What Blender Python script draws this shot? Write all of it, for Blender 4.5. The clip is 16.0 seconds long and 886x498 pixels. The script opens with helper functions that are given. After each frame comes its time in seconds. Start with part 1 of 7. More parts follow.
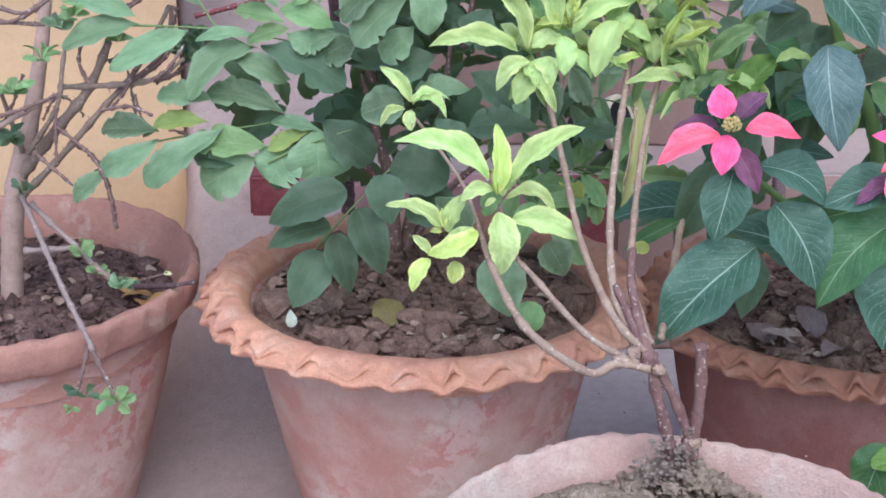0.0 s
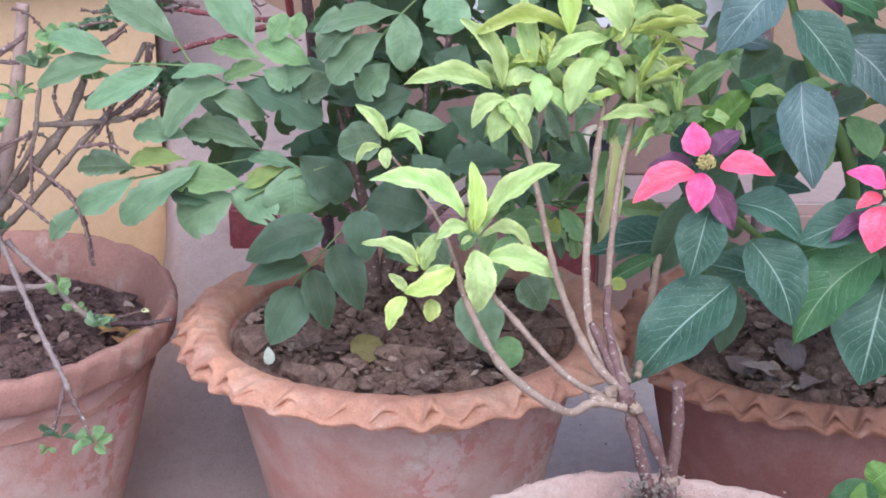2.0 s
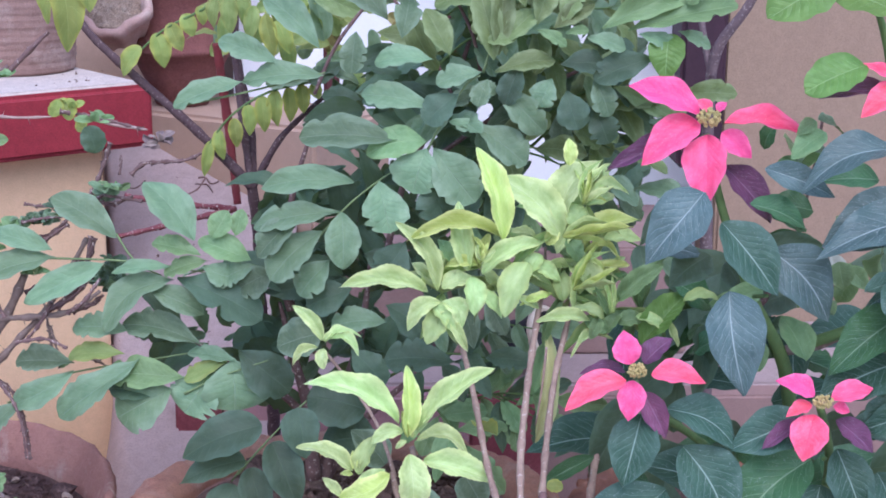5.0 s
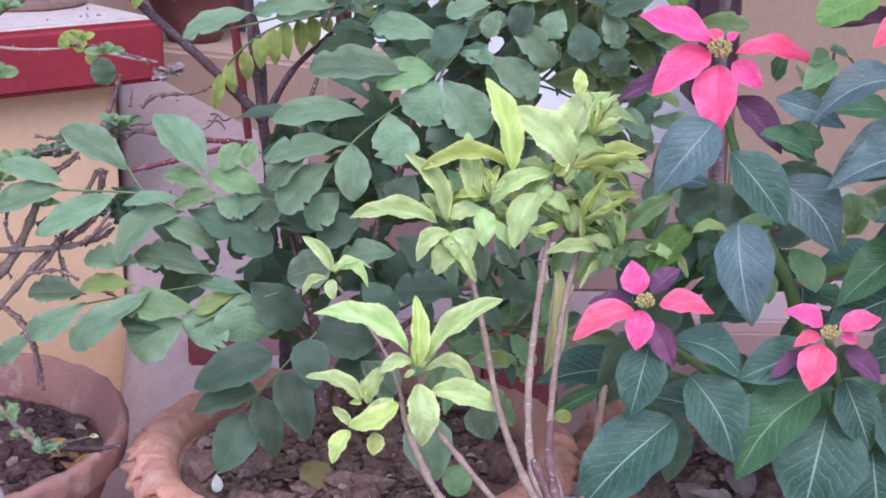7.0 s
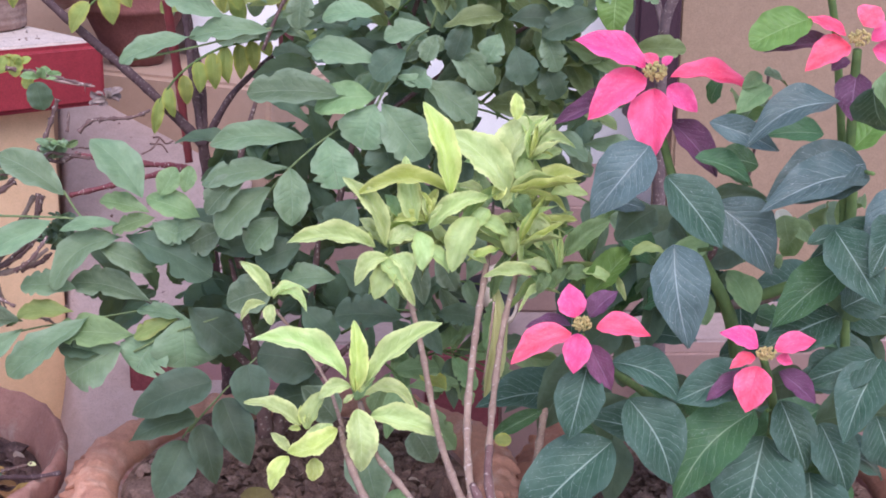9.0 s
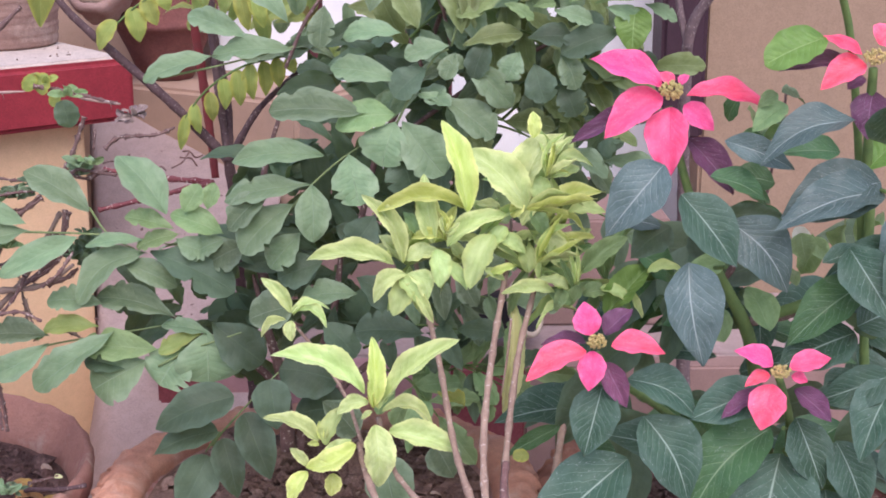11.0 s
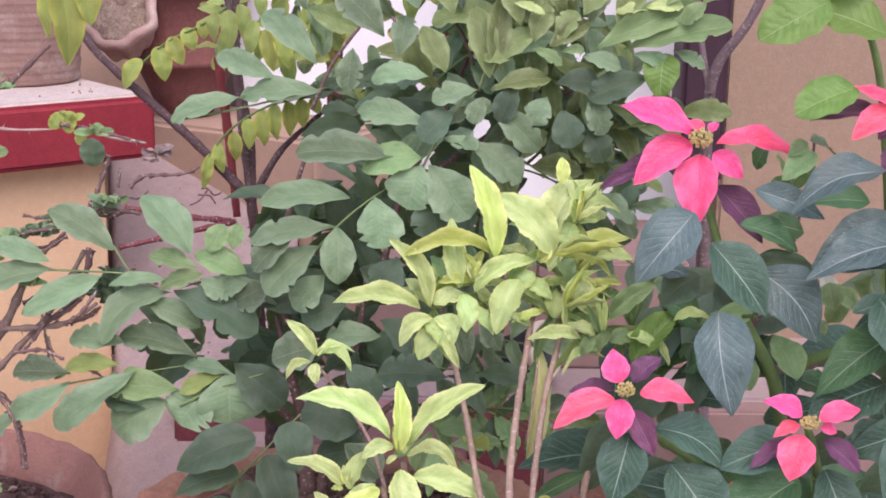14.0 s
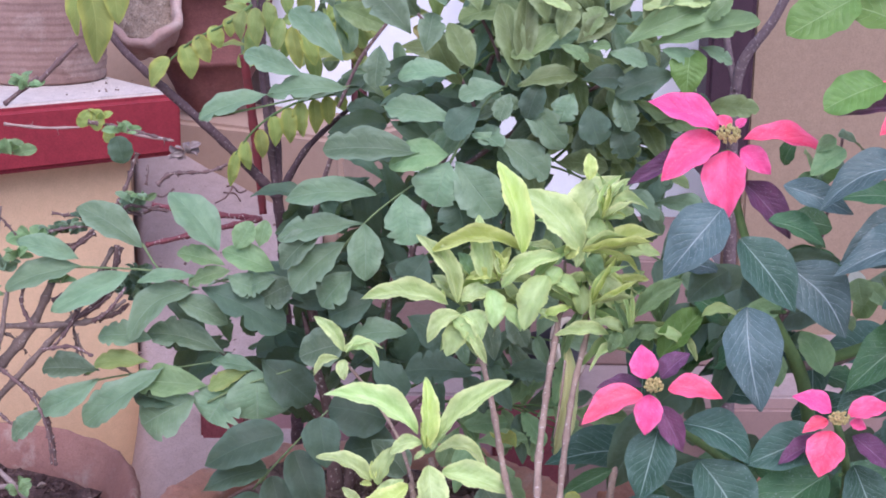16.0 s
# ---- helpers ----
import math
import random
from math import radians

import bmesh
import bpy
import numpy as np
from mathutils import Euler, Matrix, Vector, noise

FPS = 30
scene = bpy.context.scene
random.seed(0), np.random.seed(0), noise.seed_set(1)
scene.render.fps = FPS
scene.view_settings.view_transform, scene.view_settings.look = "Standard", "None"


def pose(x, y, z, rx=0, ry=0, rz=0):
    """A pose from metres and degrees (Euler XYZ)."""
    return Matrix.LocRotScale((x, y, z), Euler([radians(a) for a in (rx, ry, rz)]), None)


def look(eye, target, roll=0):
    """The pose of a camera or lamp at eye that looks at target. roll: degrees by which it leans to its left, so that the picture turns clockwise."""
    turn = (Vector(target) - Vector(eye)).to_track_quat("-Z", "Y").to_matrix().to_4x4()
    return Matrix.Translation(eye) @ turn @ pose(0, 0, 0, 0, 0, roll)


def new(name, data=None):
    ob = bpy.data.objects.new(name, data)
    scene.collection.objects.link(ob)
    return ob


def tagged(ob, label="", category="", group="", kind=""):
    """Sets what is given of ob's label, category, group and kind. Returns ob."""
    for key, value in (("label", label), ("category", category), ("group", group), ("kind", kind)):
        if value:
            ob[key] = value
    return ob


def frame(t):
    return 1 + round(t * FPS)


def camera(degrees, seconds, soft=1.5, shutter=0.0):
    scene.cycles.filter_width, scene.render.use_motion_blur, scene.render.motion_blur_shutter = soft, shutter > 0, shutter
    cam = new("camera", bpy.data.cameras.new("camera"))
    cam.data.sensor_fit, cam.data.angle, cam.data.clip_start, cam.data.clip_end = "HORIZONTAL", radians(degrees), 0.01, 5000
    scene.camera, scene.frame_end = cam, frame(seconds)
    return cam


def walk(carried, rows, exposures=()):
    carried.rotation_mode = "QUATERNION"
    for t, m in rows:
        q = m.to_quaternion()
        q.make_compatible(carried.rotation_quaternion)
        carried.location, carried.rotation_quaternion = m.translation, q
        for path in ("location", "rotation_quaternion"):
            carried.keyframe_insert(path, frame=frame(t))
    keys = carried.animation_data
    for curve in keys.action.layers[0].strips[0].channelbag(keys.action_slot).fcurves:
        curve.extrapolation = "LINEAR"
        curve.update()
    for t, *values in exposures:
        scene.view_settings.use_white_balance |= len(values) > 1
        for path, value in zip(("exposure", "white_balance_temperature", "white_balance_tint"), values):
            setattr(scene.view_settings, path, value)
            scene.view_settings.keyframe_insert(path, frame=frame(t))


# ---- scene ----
cam = camera(34.0, 16.0, soft=1.8)
PATH = [
    (0, (0.0, 0.0, 0.953), (0.0, 1.867, 0.236), 0.3),
    (0.5, (0.008, 0.004, 0.958), (0.017, 1.88, 0.264), 0.3),
    (1, (0.012, 0.007, 0.964), (0.053, 1.885, 0.279), 0.3),
    (1.5, (0.01, 0.007, 0.964), (0.038, 1.884, 0.273), 0.2),
    (2, (0.009, 0.008, 0.966), (0.028, 1.885, 0.277), 0.1),
    (2.5, (0.008, 0.008, 0.967), (0.011, 1.888, 0.285), -0.0),
    (3, (0.015, 0.015, 0.986), (0.012, 1.918, 0.372), -0.4),
    (3.5, (0.032, 0.019, 1.01), (0.07, 1.954, 0.508), 0.3),
    (3.7, (0.031, 0.016, 1.015), (0.083, 1.955, 0.526), 0.1),
    (6, (0.042, 0.02, 1.015), (0.111, 1.95, 0.495), 0.8),
    (6.5, (0.04, 0.016, 1.003), (0.081, 1.936, 0.443), 0.6),
    (7, (0.043, 0.014, 1.003), (0.087, 1.931, 0.435), 0.5),
    (7.5, (0.045, 0.01, 0.997), (0.084, 1.923, 0.418), 0.5),
    (8, (0.056, 0.015, 1.001), (0.157, 1.932, 0.438), 0.9),
    (8.5, (0.053, 0.017, 1.005), (0.17, 1.939, 0.464), 0.8),
    (10.8, (0.071, 0.005, 1.016), (0.131, 1.929, 0.472), 0.1),
    (11, (0.072, 0.006, 1.018), (0.132, 1.934, 0.487), 0.3),
    (11.5, (0.069, 0.009, 1.016), (0.129, 1.939, 0.496), 0.5),
    (12, (0.066, 0.01, 1.018), (0.118, 1.941, 0.499), 0.4),
    (12.5, (0.058, 0.011, 1.024), (0.101, 1.953, 0.547), 0.8),
    (13, (0.052, 0.011, 1.023), (0.092, 1.955, 0.559), 0.9),
    (13.5, (0.051, 0.012, 1.024), (0.092, 1.955, 0.551), 1.0),
    (14, (0.053, 0.011, 1.024), (0.104, 1.951, 0.542), 1.0),
    (14.5, (0.051, 0.01, 1.023), (0.097, 1.953, 0.55), 1.1),
    (15, (0.049, 0.01, 1.023), (0.088, 1.954, 0.554), 1.1),
    (15.5, (0.047, 0.011, 1.027), (0.08, 1.958, 0.569), 1.1),
    (16, (0.047, 0.008, 1.023), (0.069, 1.948, 0.538), 0.7),
]
walk(cam, [(t, look(eye, target, roll)) for t, eye, target, roll in PATH],
     exposures=[(0.0, 1.05, 5890, 5), (2.5, 1.09, 5950, 9), (3.0, 1.03, 6250, 9), (3.5, 0.91, 5420, 12), (6.0, 0.91, 5600, 20), (8.0, 0.91, 5900, 24), (11.0, 0.95, 6600, 23), (12.0, 0.95, 6800, 26), (13.0, 0.95, 6900, 26), (14.5, 0.95, 6650, 26), (15.0, 0.92, 5900, 27), (16.0, 0.89, 5800, 26)])

# ---- light ----
world = bpy.data.worlds.new("sky_world")
scene.world = world
world.use_nodes = True
wn = world.node_tree
bg = wn.nodes["Background"]
sky = wn.nodes.new("ShaderNodeTexSky")
sky.sky_type, sky.sun_disc = "NISHITA", False
sky.sun_elevation, sky.sun_rotation = radians(52), radians(195)
sky.air_density, sky.dust_density = 1.0, 1.2
wn.links.new(sky.outputs[0], bg.inputs[0])
bg.inputs[1].default_value = 0.15
sun = new("sun", bpy.data.lights.new("sun", "SUN"))
sun.data.energy, sun.data.angle, sun.data.color = 1.5, radians(50), (1.0, 0.97, 0.95)
sun.matrix_world = look((0.9, -2.6, 3.9), (0, 0.4, 0))


# ---- materials ----
def mat(name, rough=0.7, spec=0.4):
    m = bpy.data.materials.new(name)
    m.use_nodes = True
    nt = m.node_tree
    b = nt.nodes["Principled BSDF"]
    b.inputs["Roughness"].default_value = rough
    b.inputs["Specular IOR Level"].default_value = spec
    return m, nt, b


def noise_tex(nt, scale, detail=6, rough=0.6, coord="Object", distort=0.0):
    tc = nt.nodes.new("ShaderNodeTexCoord")
    n = nt.nodes.new("ShaderNodeTexNoise")
    n.inputs["Scale"].default_value, n.inputs["Detail"].default_value = scale, detail
    n.inputs["Roughness"].default_value, n.inputs["Distortion"].default_value = rough, distort
    nt.links.new(tc.outputs[coord], n.inputs["Vector"])
    return n.outputs["Fac"]


def ramp(nt, fac, stops):
    r = nt.nodes.new("ShaderNodeValToRGB")
    el = r.color_ramp.elements
    while len(el) < len(stops):
        el.new(0.5)
    for e, (p, c) in zip(el, stops):
        e.position, e.color = p, (*c, 1)
    nt.links.new(fac, r.inputs[0])
    return r.outputs[0]


def mixc(nt, fac, a, b, mode="MIX"):
    x = nt.nodes.new("ShaderNodeMix")
    x.data_type, x.blend_type = "RGBA", mode
    for sock, v in ((x.inputs[0], fac), (x.inputs[6], a), (x.inputs[7], b)):
        if isinstance(v, (int, float)):
            sock.default_value = v
        elif isinstance(v, tuple):
            sock.default_value = (*v, 1)
        else:
            nt.links.new(v, sock)
    return x.outputs[2]


def mth(nt, op, a, b=0.0, c=0.0):
    x = nt.nodes.new("ShaderNodeMath")
    x.operation = op
    for sock, v in zip(x.inputs, (a, b, c)):
        if isinstance(v, (int, float)):
            sock.default_value = v
        else:
            nt.links.new(v, sock)
    return x.outputs[0]


def bump(nt, b, height, strength=0.4, dist=0.004):
    n = nt.nodes.new("ShaderNodeBump")
    n.inputs["Strength"].default_value, n.inputs["Distance"].default_value = strength, dist
    nt.links.new(height, n.inputs["Height"])
    nt.links.new(n.outputs[0], b.inputs["Normal"])


def weathered(name, base, second, pale, scale=6.0, pale_from=0.58, rough=0.85, grain=90.0, depth=0.003, gritty=0.55, soft=0.16, detail=9, flake=None):
    """A mineral surface: two tones in large patches, a pale deposit, fine grain and pits."""
    m, nt, b = mat(name, rough, 0.25)
    big = noise_tex(nt, scale, 5, 0.6, distort=0.4)
    patch = noise_tex(nt, scale * 1.8, detail, 0.66, distort=0.25)
    fine = noise_tex(nt, grain, 4, 0.7)
    col = mixc(nt, ramp(nt, big, [(0.35, (0, 0, 0)), (0.65, (1, 1, 1))]), base, second)
    col = mixc(nt, ramp(nt, patch, [(pale_from, (0, 0, 0)), (pale_from + soft, (0.8, 0.8, 0.8))]), col, pale)
    col = mixc(nt, gritty, col, ramp(nt, fine, [(0.25, (0.55, 0.55, 0.55)), (0.7, (1.1, 1.1, 1.1))]), "MULTIPLY")
    if flake:
        zone = ramp(nt, noise_tex(nt, 4.2, 3, 0.5, distort=0.6), [(0.44, (0, 0, 0)), (0.56, (1, 1, 1))])
        chips = ramp(nt, noise_tex(nt, 42, 8, 0.7, distort=0.4), [(0.47, (0, 0, 0)), (0.51, (1, 1, 1))])
        bare = ramp(nt, noise_tex(nt, 16, 8, 0.68, distort=0.5), [(0.46, (0, 0, 0)), (0.60, (1, 1, 1))])
        col = mixc(nt, mth(nt, "MULTIPLY", mth(nt, "MULTIPLY", zone, bare), 0.75), col, flake[0])
        col = mixc(nt, mth(nt, "MULTIPLY", mth(nt, "MULTIPLY", zone, chips), 0.35), col, flake[1])
    speck = noise_tex(nt, 420, 3, 0.75)
    col = mixc(nt, gritty, col, ramp(nt, speck, [(0.32, (0.5, 0.5, 0.5)), (0.52, (1, 1, 1)), (0.74, (1.25, 1.25, 1.25))]), "MULTIPLY")
    nt.links.new(col, b.inputs["Base Color"])
    height = mth(nt, "ADD", mth(nt, "ADD", fine, mth(nt, "MULTIPLY", patch, 1.5)), mth(nt, "MULTIPLY", speck, 0.5))
    bump(nt, b, height, 0.6, depth)
    return m


M_CLAY_PINK = weathered("clay_limewashed", (0.40, 0.175, 0.145), (0.42, 0.24, 0.20), (0.49, 0.375, 0.33), 3.6, 0.40, soft=0.28, detail=7, gritty=0.22, grain=60, flake=((0.42, 0.15, 0.135), (0.60, 0.50, 0.47)))
M_CLAY_PALE = weathered("clay_pale", (0.46, 0.285, 0.25), (0.50, 0.35, 0.305), (0.58, 0.485, 0.42), 7.0, 0.46, soft=0.24, gritty=0.3, depth=0.005)
M_CLAY_RIM = weathered("clay_orange", (0.59, 0.295, 0.195), (0.47, 0.22, 0.155), (0.64, 0.43, 0.335), 13.0, 0.52, depth=0.004, gritty=0.35, soft=0.25)
M_CLAY_OLD = weathered("clay_old_rim", (0.40, 0.205, 0.16), (0.31, 0.15, 0.125), (0.52, 0.40, 0.33), 9.0, 0.55, gritty=0.3)
M_CLAY_RIM_DARK = weathered("clay_rim_brown", (0.37, 0.165, 0.105), (0.26, 0.115, 0.08), (0.40, 0.24, 0.18), 14.0, 0.56, depth=0.004, gritty=0.25)
M_CLAY_DARK = weathered("clay_dark", (0.225, 0.092, 0.08), (0.175, 0.073, 0.065), (0.32, 0.19, 0.165), 4.0, 0.50, soft=0.3, detail=6, gritty=0.25)
M_CLAY_TAN = weathered("clay_tan", (0.33, 0.205, 0.17), (0.25, 0.15, 0.125), (0.42, 0.31, 0.265), 9.0, 0.55, gritty=0.3)
M_CLAY_MAROON = weathered("clay_maroon", (0.25, 0.10, 0.085), (0.20, 0.075, 0.07), (0.33, 0.18, 0.15), 9.0, 0.62)
M_CREAM = weathered("cream_plaster", (0.72, 0.485, 0.30), (0.69, 0.455, 0.28), (0.73, 0.51, 0.335), 2.2, 0.6, 0.9, 60, 0.0008, 0.22)
M_TAN = weathered("tan_plaster", (0.41, 0.275, 0.21), (0.385, 0.26, 0.195), (0.42, 0.29, 0.228), 2.0, 0.62, 0.9, 60, 0.0008, 0.2)
M_TAN_WALL = weathered("tan_plaster_house", (0.325, 0.222, 0.155), (0.295, 0.20, 0.14), (0.345, 0.245, 0.18), 1.6, 0.58, 0.9, 60, 0.0012, 0.3, soft=0.3)
# Darker copy of the tan plaster; shadow behind the plants is in its colour.
M_TAN_SHADE = weathered("brown_pink_plaster_shade", (0.30, 0.19, 0.168), (0.27, 0.168, 0.15), (0.33, 0.22, 0.19), 2.4, 0.6, 0.9, 60, 0.001, 0.25)
M_RED = weathered("red_paint", (0.31, 0.034, 0.046), (0.27, 0.028, 0.040), (0.35, 0.07, 0.08), 7.0, 0.63, 0.6, 70, 0.001)
M_FLOOR = weathered("mauve_cement", (0.50, 0.42, 0.405), (0.435, 0.36, 0.35), (0.56, 0.48, 0.46), 3.0, 0.6, 0.85, 55, 0.002, 0.4)
M_RAMP = weathered("mauve_ramp_cement", (0.39, 0.295, 0.28), (0.335, 0.25, 0.24), (0.45, 0.355, 0.335), 3.5, 0.62, 0.85, 55, 0.002, 0.35)
M_SLABTOP = weathered("pale_cement", (0.62, 0.52, 0.465), (0.55, 0.46, 0.41), (0.68, 0.60, 0.54), 6.0, 0.55, 0.9, 60, 0.002)
M_POST = weathered("purple_brown_paint", (0.055, 0.024, 0.036), (0.046, 0.02, 0.03), (0.075, 0.04, 0.05), 8.0, 0.64, 0.6, 50, 0.001)
M_MAROON = weathered("maroon_paint", (0.10, 0.03, 0.033), (0.08, 0.024, 0.028), (0.13, 0.05, 0.05), 8.0, 0.64, 0.6, 50, 0.001)
M_PINKSTEP = weathered("pink_step_paint", (0.40, 0.225, 0.23), (0.35, 0.19, 0.20), (0.45, 0.28, 0.275), 6.0, 0.62, 0.7, 60, 0.001, 0.3)
M_BLACK = weathered("black_plastic", (0.022, 0.022, 0.028), (0.03, 0.028, 0.034), (0.05, 0.046, 0.05), 9.0, 0.66, 0.55, 60, 0.0005, 0.2)
M_CREAMRIM = weathered("cream_plastic", (0.55, 0.46, 0.36), (0.5, 0.41, 0.32), (0.6, 0.52, 0.42), 9.0, 0.6, 0.6, 60, 0.0005, 0.2)
M_WHITE = weathered("backdrop_white", (0.90, 0.89, 0.91), (0.88, 0.87, 0.89), (0.91, 0.90, 0.92), 3.0, 0.6, 0.7, 40, 0.0005, 0.08)
M_SOIL = weathered("soil", (0.29, 0.18, 0.14), (0.155, 0.088, 0.072), (0.42, 0.275, 0.225), 22.0, 0.53, 0.95, 160, 0.009, 0.9)
M_SOIL_DARK = weathered("soil_dark", (0.19, 0.112, 0.098), (0.095, 0.053, 0.05), (0.33, 0.22, 0.19), 24.0, 0.54, 0.92, 160, 0.009, 0.9)
M_SOIL_DRY = weathered("soil_dry", (0.38, 0.285, 0.22), (0.26, 0.185, 0.142), (0.54, 0.445, 0.36), 40.0, 0.54, 0.95, 160, 0.009, 0.9)
M_MULCH = weathered("dead_leaf_brown", (0.30, 0.19, 0.15), (0.18, 0.11, 0.09), (0.45, 0.33, 0.27), 30.0, 0.52, 0.8, 160, 0.002)
M_MULCH_PALE = weathered("dead_leaf_pale", (0.42, 0.31, 0.25), (0.33, 0.23, 0.18), (0.50, 0.41, 0.35), 30.0, 0.52, 0.8, 160, 0.002)
M_RED_DULL = weathered("red_paint_dull", (0.24, 0.06, 0.07), (0.20, 0.05, 0.06), (0.30, 0.12, 0.12), 7.0, 0.55, 0.65, 70, 0.001)


def bark(name, a, b_, scars=0.0):
    m, nt, b = mat(name, 0.75, 0.3)
    n = noise_tex(nt, 60, 6, 0.7)
    s = noise_tex(nt, 260, 3, 0.6)
    col = mixc(nt, ramp(nt, n, [(0.35, (0, 0, 0)), (0.65, (1, 1, 1))]), a, b_)
    if scars:
        col = mixc(nt, ramp(nt, s, [(0.60, (0, 0, 0)), (0.66, (scars, scars, scars))]), col, (0.60, 0.50, 0.45))
    nt.links.new(col, b.inputs["Base Color"])
    bump(nt, b, mth(nt, "ADD", n, s), 0.5, 0.0015)
    return m


M_STEM_TAN = bark("stem_tan", (0.345, 0.243, 0.185), (0.225, 0.145, 0.115), 0.5)
M_STEM_PURPLE = bark("stem_purple", (0.115, 0.056, 0.055), (0.195, 0.11, 0.10), 0.5)
M_BARK_GREY = bark("bark_grey", (0.165, 0.112, 0.09), (0.25, 0.18, 0.15), 0.3)
M_BARK_PINK = bark("bark_pinkish", (0.40, 0.27, 0.23), (0.30, 0.195, 0.17), 0.2)
M_BARK_DARK = bark("bark_dark", (0.062, 0.034, 0.04), (0.10, 0.06, 0.062), 0.25)
M_BARK_SAP = bark("bark_sapling", (0.115, 0.078, 0.085), (0.18, 0.125, 0.128), 0.45)
M_STEM_RED = bark("stem_red", (0.20, 0.03, 0.035), (0.14, 0.03, 0.03))
M_TWIG_RED = bark("twig_red_speckled", (0.17, 0.04, 0.048), (0.24, 0.08, 0.085), 0.95)
M_STEM_GREEN = bark("stem_green", (0.13, 0.20, 0.06), (0.09, 0.15, 0.05))
M_STALK = bark("leaf_stalk_green", (0.20, 0.26, 0.11), (0.15, 0.21, 0.09))
M_TWIG_GREY = bark("twig_grey", (0.29, 0.215, 0.198), (0.205, 0.145, 0.135), 0.4)
M_CRUST = weathered("bark_crust", (0.27, 0.205, 0.175), (0.17, 0.12, 0.105), (0.40, 0.34, 0.30), 60.0, 0.5, 0.95, 200, 0.004, 0.7)
M_TWIG = bark("twig_brown", (0.19, 0.115, 0.105), (0.125, 0.072, 0.068), 0.6)


def leaf_mat(name, dark, light, vein, vein_amt=0.5, edge=None, edge_amt=0.0, dust=0.25, rough=0.5, nveins=7.0, slope=0.55, trans=0.25, tint=0.25, quilt=0.12, specks=0.0):
    """Leaf blade: midrib and side veins along the blade, a tone that varies from leaf to leaf, dust specks."""
    m, nt, b = mat(name, rough, 0.26)
    uv = nt.nodes.new("ShaderNodeUVMap")
    sep = nt.nodes.new("ShaderNodeSeparateXYZ")
    nt.links.new(uv.outputs[0], sep.inputs[0])
    u = mth(nt, "ABSOLUTE", mth(nt, "SUBTRACT", sep.outputs[0], 0.5))
    u = mth(nt, "MULTIPLY", u, 2.0)
    v = sep.outputs[1]
    info = nt.nodes.new("ShaderNodeObjectInfo")
    blotch = noise_tex(nt, 3.5, 5, 0.6)
    col = mixc(nt, ramp(nt, blotch, [(0.3, (0, 0, 0)), (0.7, (1, 1, 1))]), dark, light)
    rnd = mth(nt, "MULTIPLY_ADD", info.outputs["Random"], 2 * tint, 1.0 - tint)
    hs = nt.nodes.new("ShaderNodeHueSaturation")
    nt.links.new(rnd, hs.inputs["Value"])
    nt.links.new(mth(nt, "MULTIPLY_ADD", info.outputs["Random"], 0.03, 0.485), hs.inputs["Hue"])
    nt.links.new(col, hs.inputs["Color"])
    col = hs.outputs[0]
    if edge:
        wob = mth(nt, "MULTIPLY_ADD", noise_tex(nt, 7, 3), 0.7, -0.35)
        e = mth(nt, "ADD", u, wob)
        col = mixc(nt, mth(nt, "MULTIPLY", ramp(nt, e, [(0.55, (0, 0, 0)), (0.95, (1, 1, 1))]), edge_amt), col, edge)
    mid = ramp(nt, u, [(0.010, (1, 1, 1)), (0.038, (0, 0, 0))])
    v = mth(nt, "ADD", v, mth(nt, "MULTIPLY_ADD", noise_tex(nt, 5, 2), 0.10, -0.05))
    w = mth(nt, "FRACT", mth(nt, "ADD", mth(nt, "MULTIPLY", mth(nt, "SUBTRACT", v, mth(nt, "MULTIPLY", u, slope * 0.45)), nveins), 0.35))
    w = mth(nt, "ABSOLUTE", mth(nt, "SUBTRACT", w, 0.5))
    side = ramp(nt, w, [(0.010, (0.55, 0.55, 0.55)), (0.048, (0, 0, 0))])
    fade = ramp(nt, u, [(0.55, (1, 1, 1)), (0.92, (0, 0, 0))])
    side = mth(nt, "MULTIPLY", side, fade)
    veins = mth(nt, "MULTIPLY", mth(nt, "MAXIMUM", mid, side), vein_amt)
    col = mixc(nt, veins, col, vein)
    if dust:
        d = ramp(nt, noise_tex(nt, 28, 6, 0.75), [(0.6, (0, 0, 0)), (0.72, (1, 1, 1))])
        col = mixc(nt, mth(nt, "MULTIPLY", d, dust), col, (0.42, 0.46, 0.44))
    if specks:
        d = ramp(nt, noise_tex(nt, 55, 3, 0.7), [(0.63, (0, 0, 0)), (0.67, (1, 1, 1))])
        col = mixc(nt, mth(nt, "MULTIPLY", d, specks), col, (0.62, 0.65, 0.62))
    nt.links.new(col, b.inputs["Base Color"])
    puff = mth(nt, "MULTIPLY", mth(nt, "MULTIPLY", w, fade), 1.4 * quilt)
    puff = mth(nt, "ADD", puff, mth(nt, "MULTIPLY", noise_tex(nt, 9, 4, 0.6), 0.5))
    bump(nt, b, mth(nt, "SUBTRACT", puff, mth(nt, "ADD", mid, side)), 0.45, 0.0025)
    if trans:
        tr = nt.nodes.new("ShaderNodeBsdfTranslucent")
        nt.links.new(mixc(nt, 0.5, col, (0.35, 0.5, 0.08)), tr.inputs[0])
        ms = nt.nodes.new("ShaderNodeMixShader")
        ms.inputs[0].default_value = trans
        out = nt.nodes["Material Output"]
        nt.links.new(b.outputs[0], ms.inputs[1])
        nt.links.new(tr.outputs[0], ms.inputs[2])
        nt.links.new(ms.outputs[0], out.inputs[0])
    return m


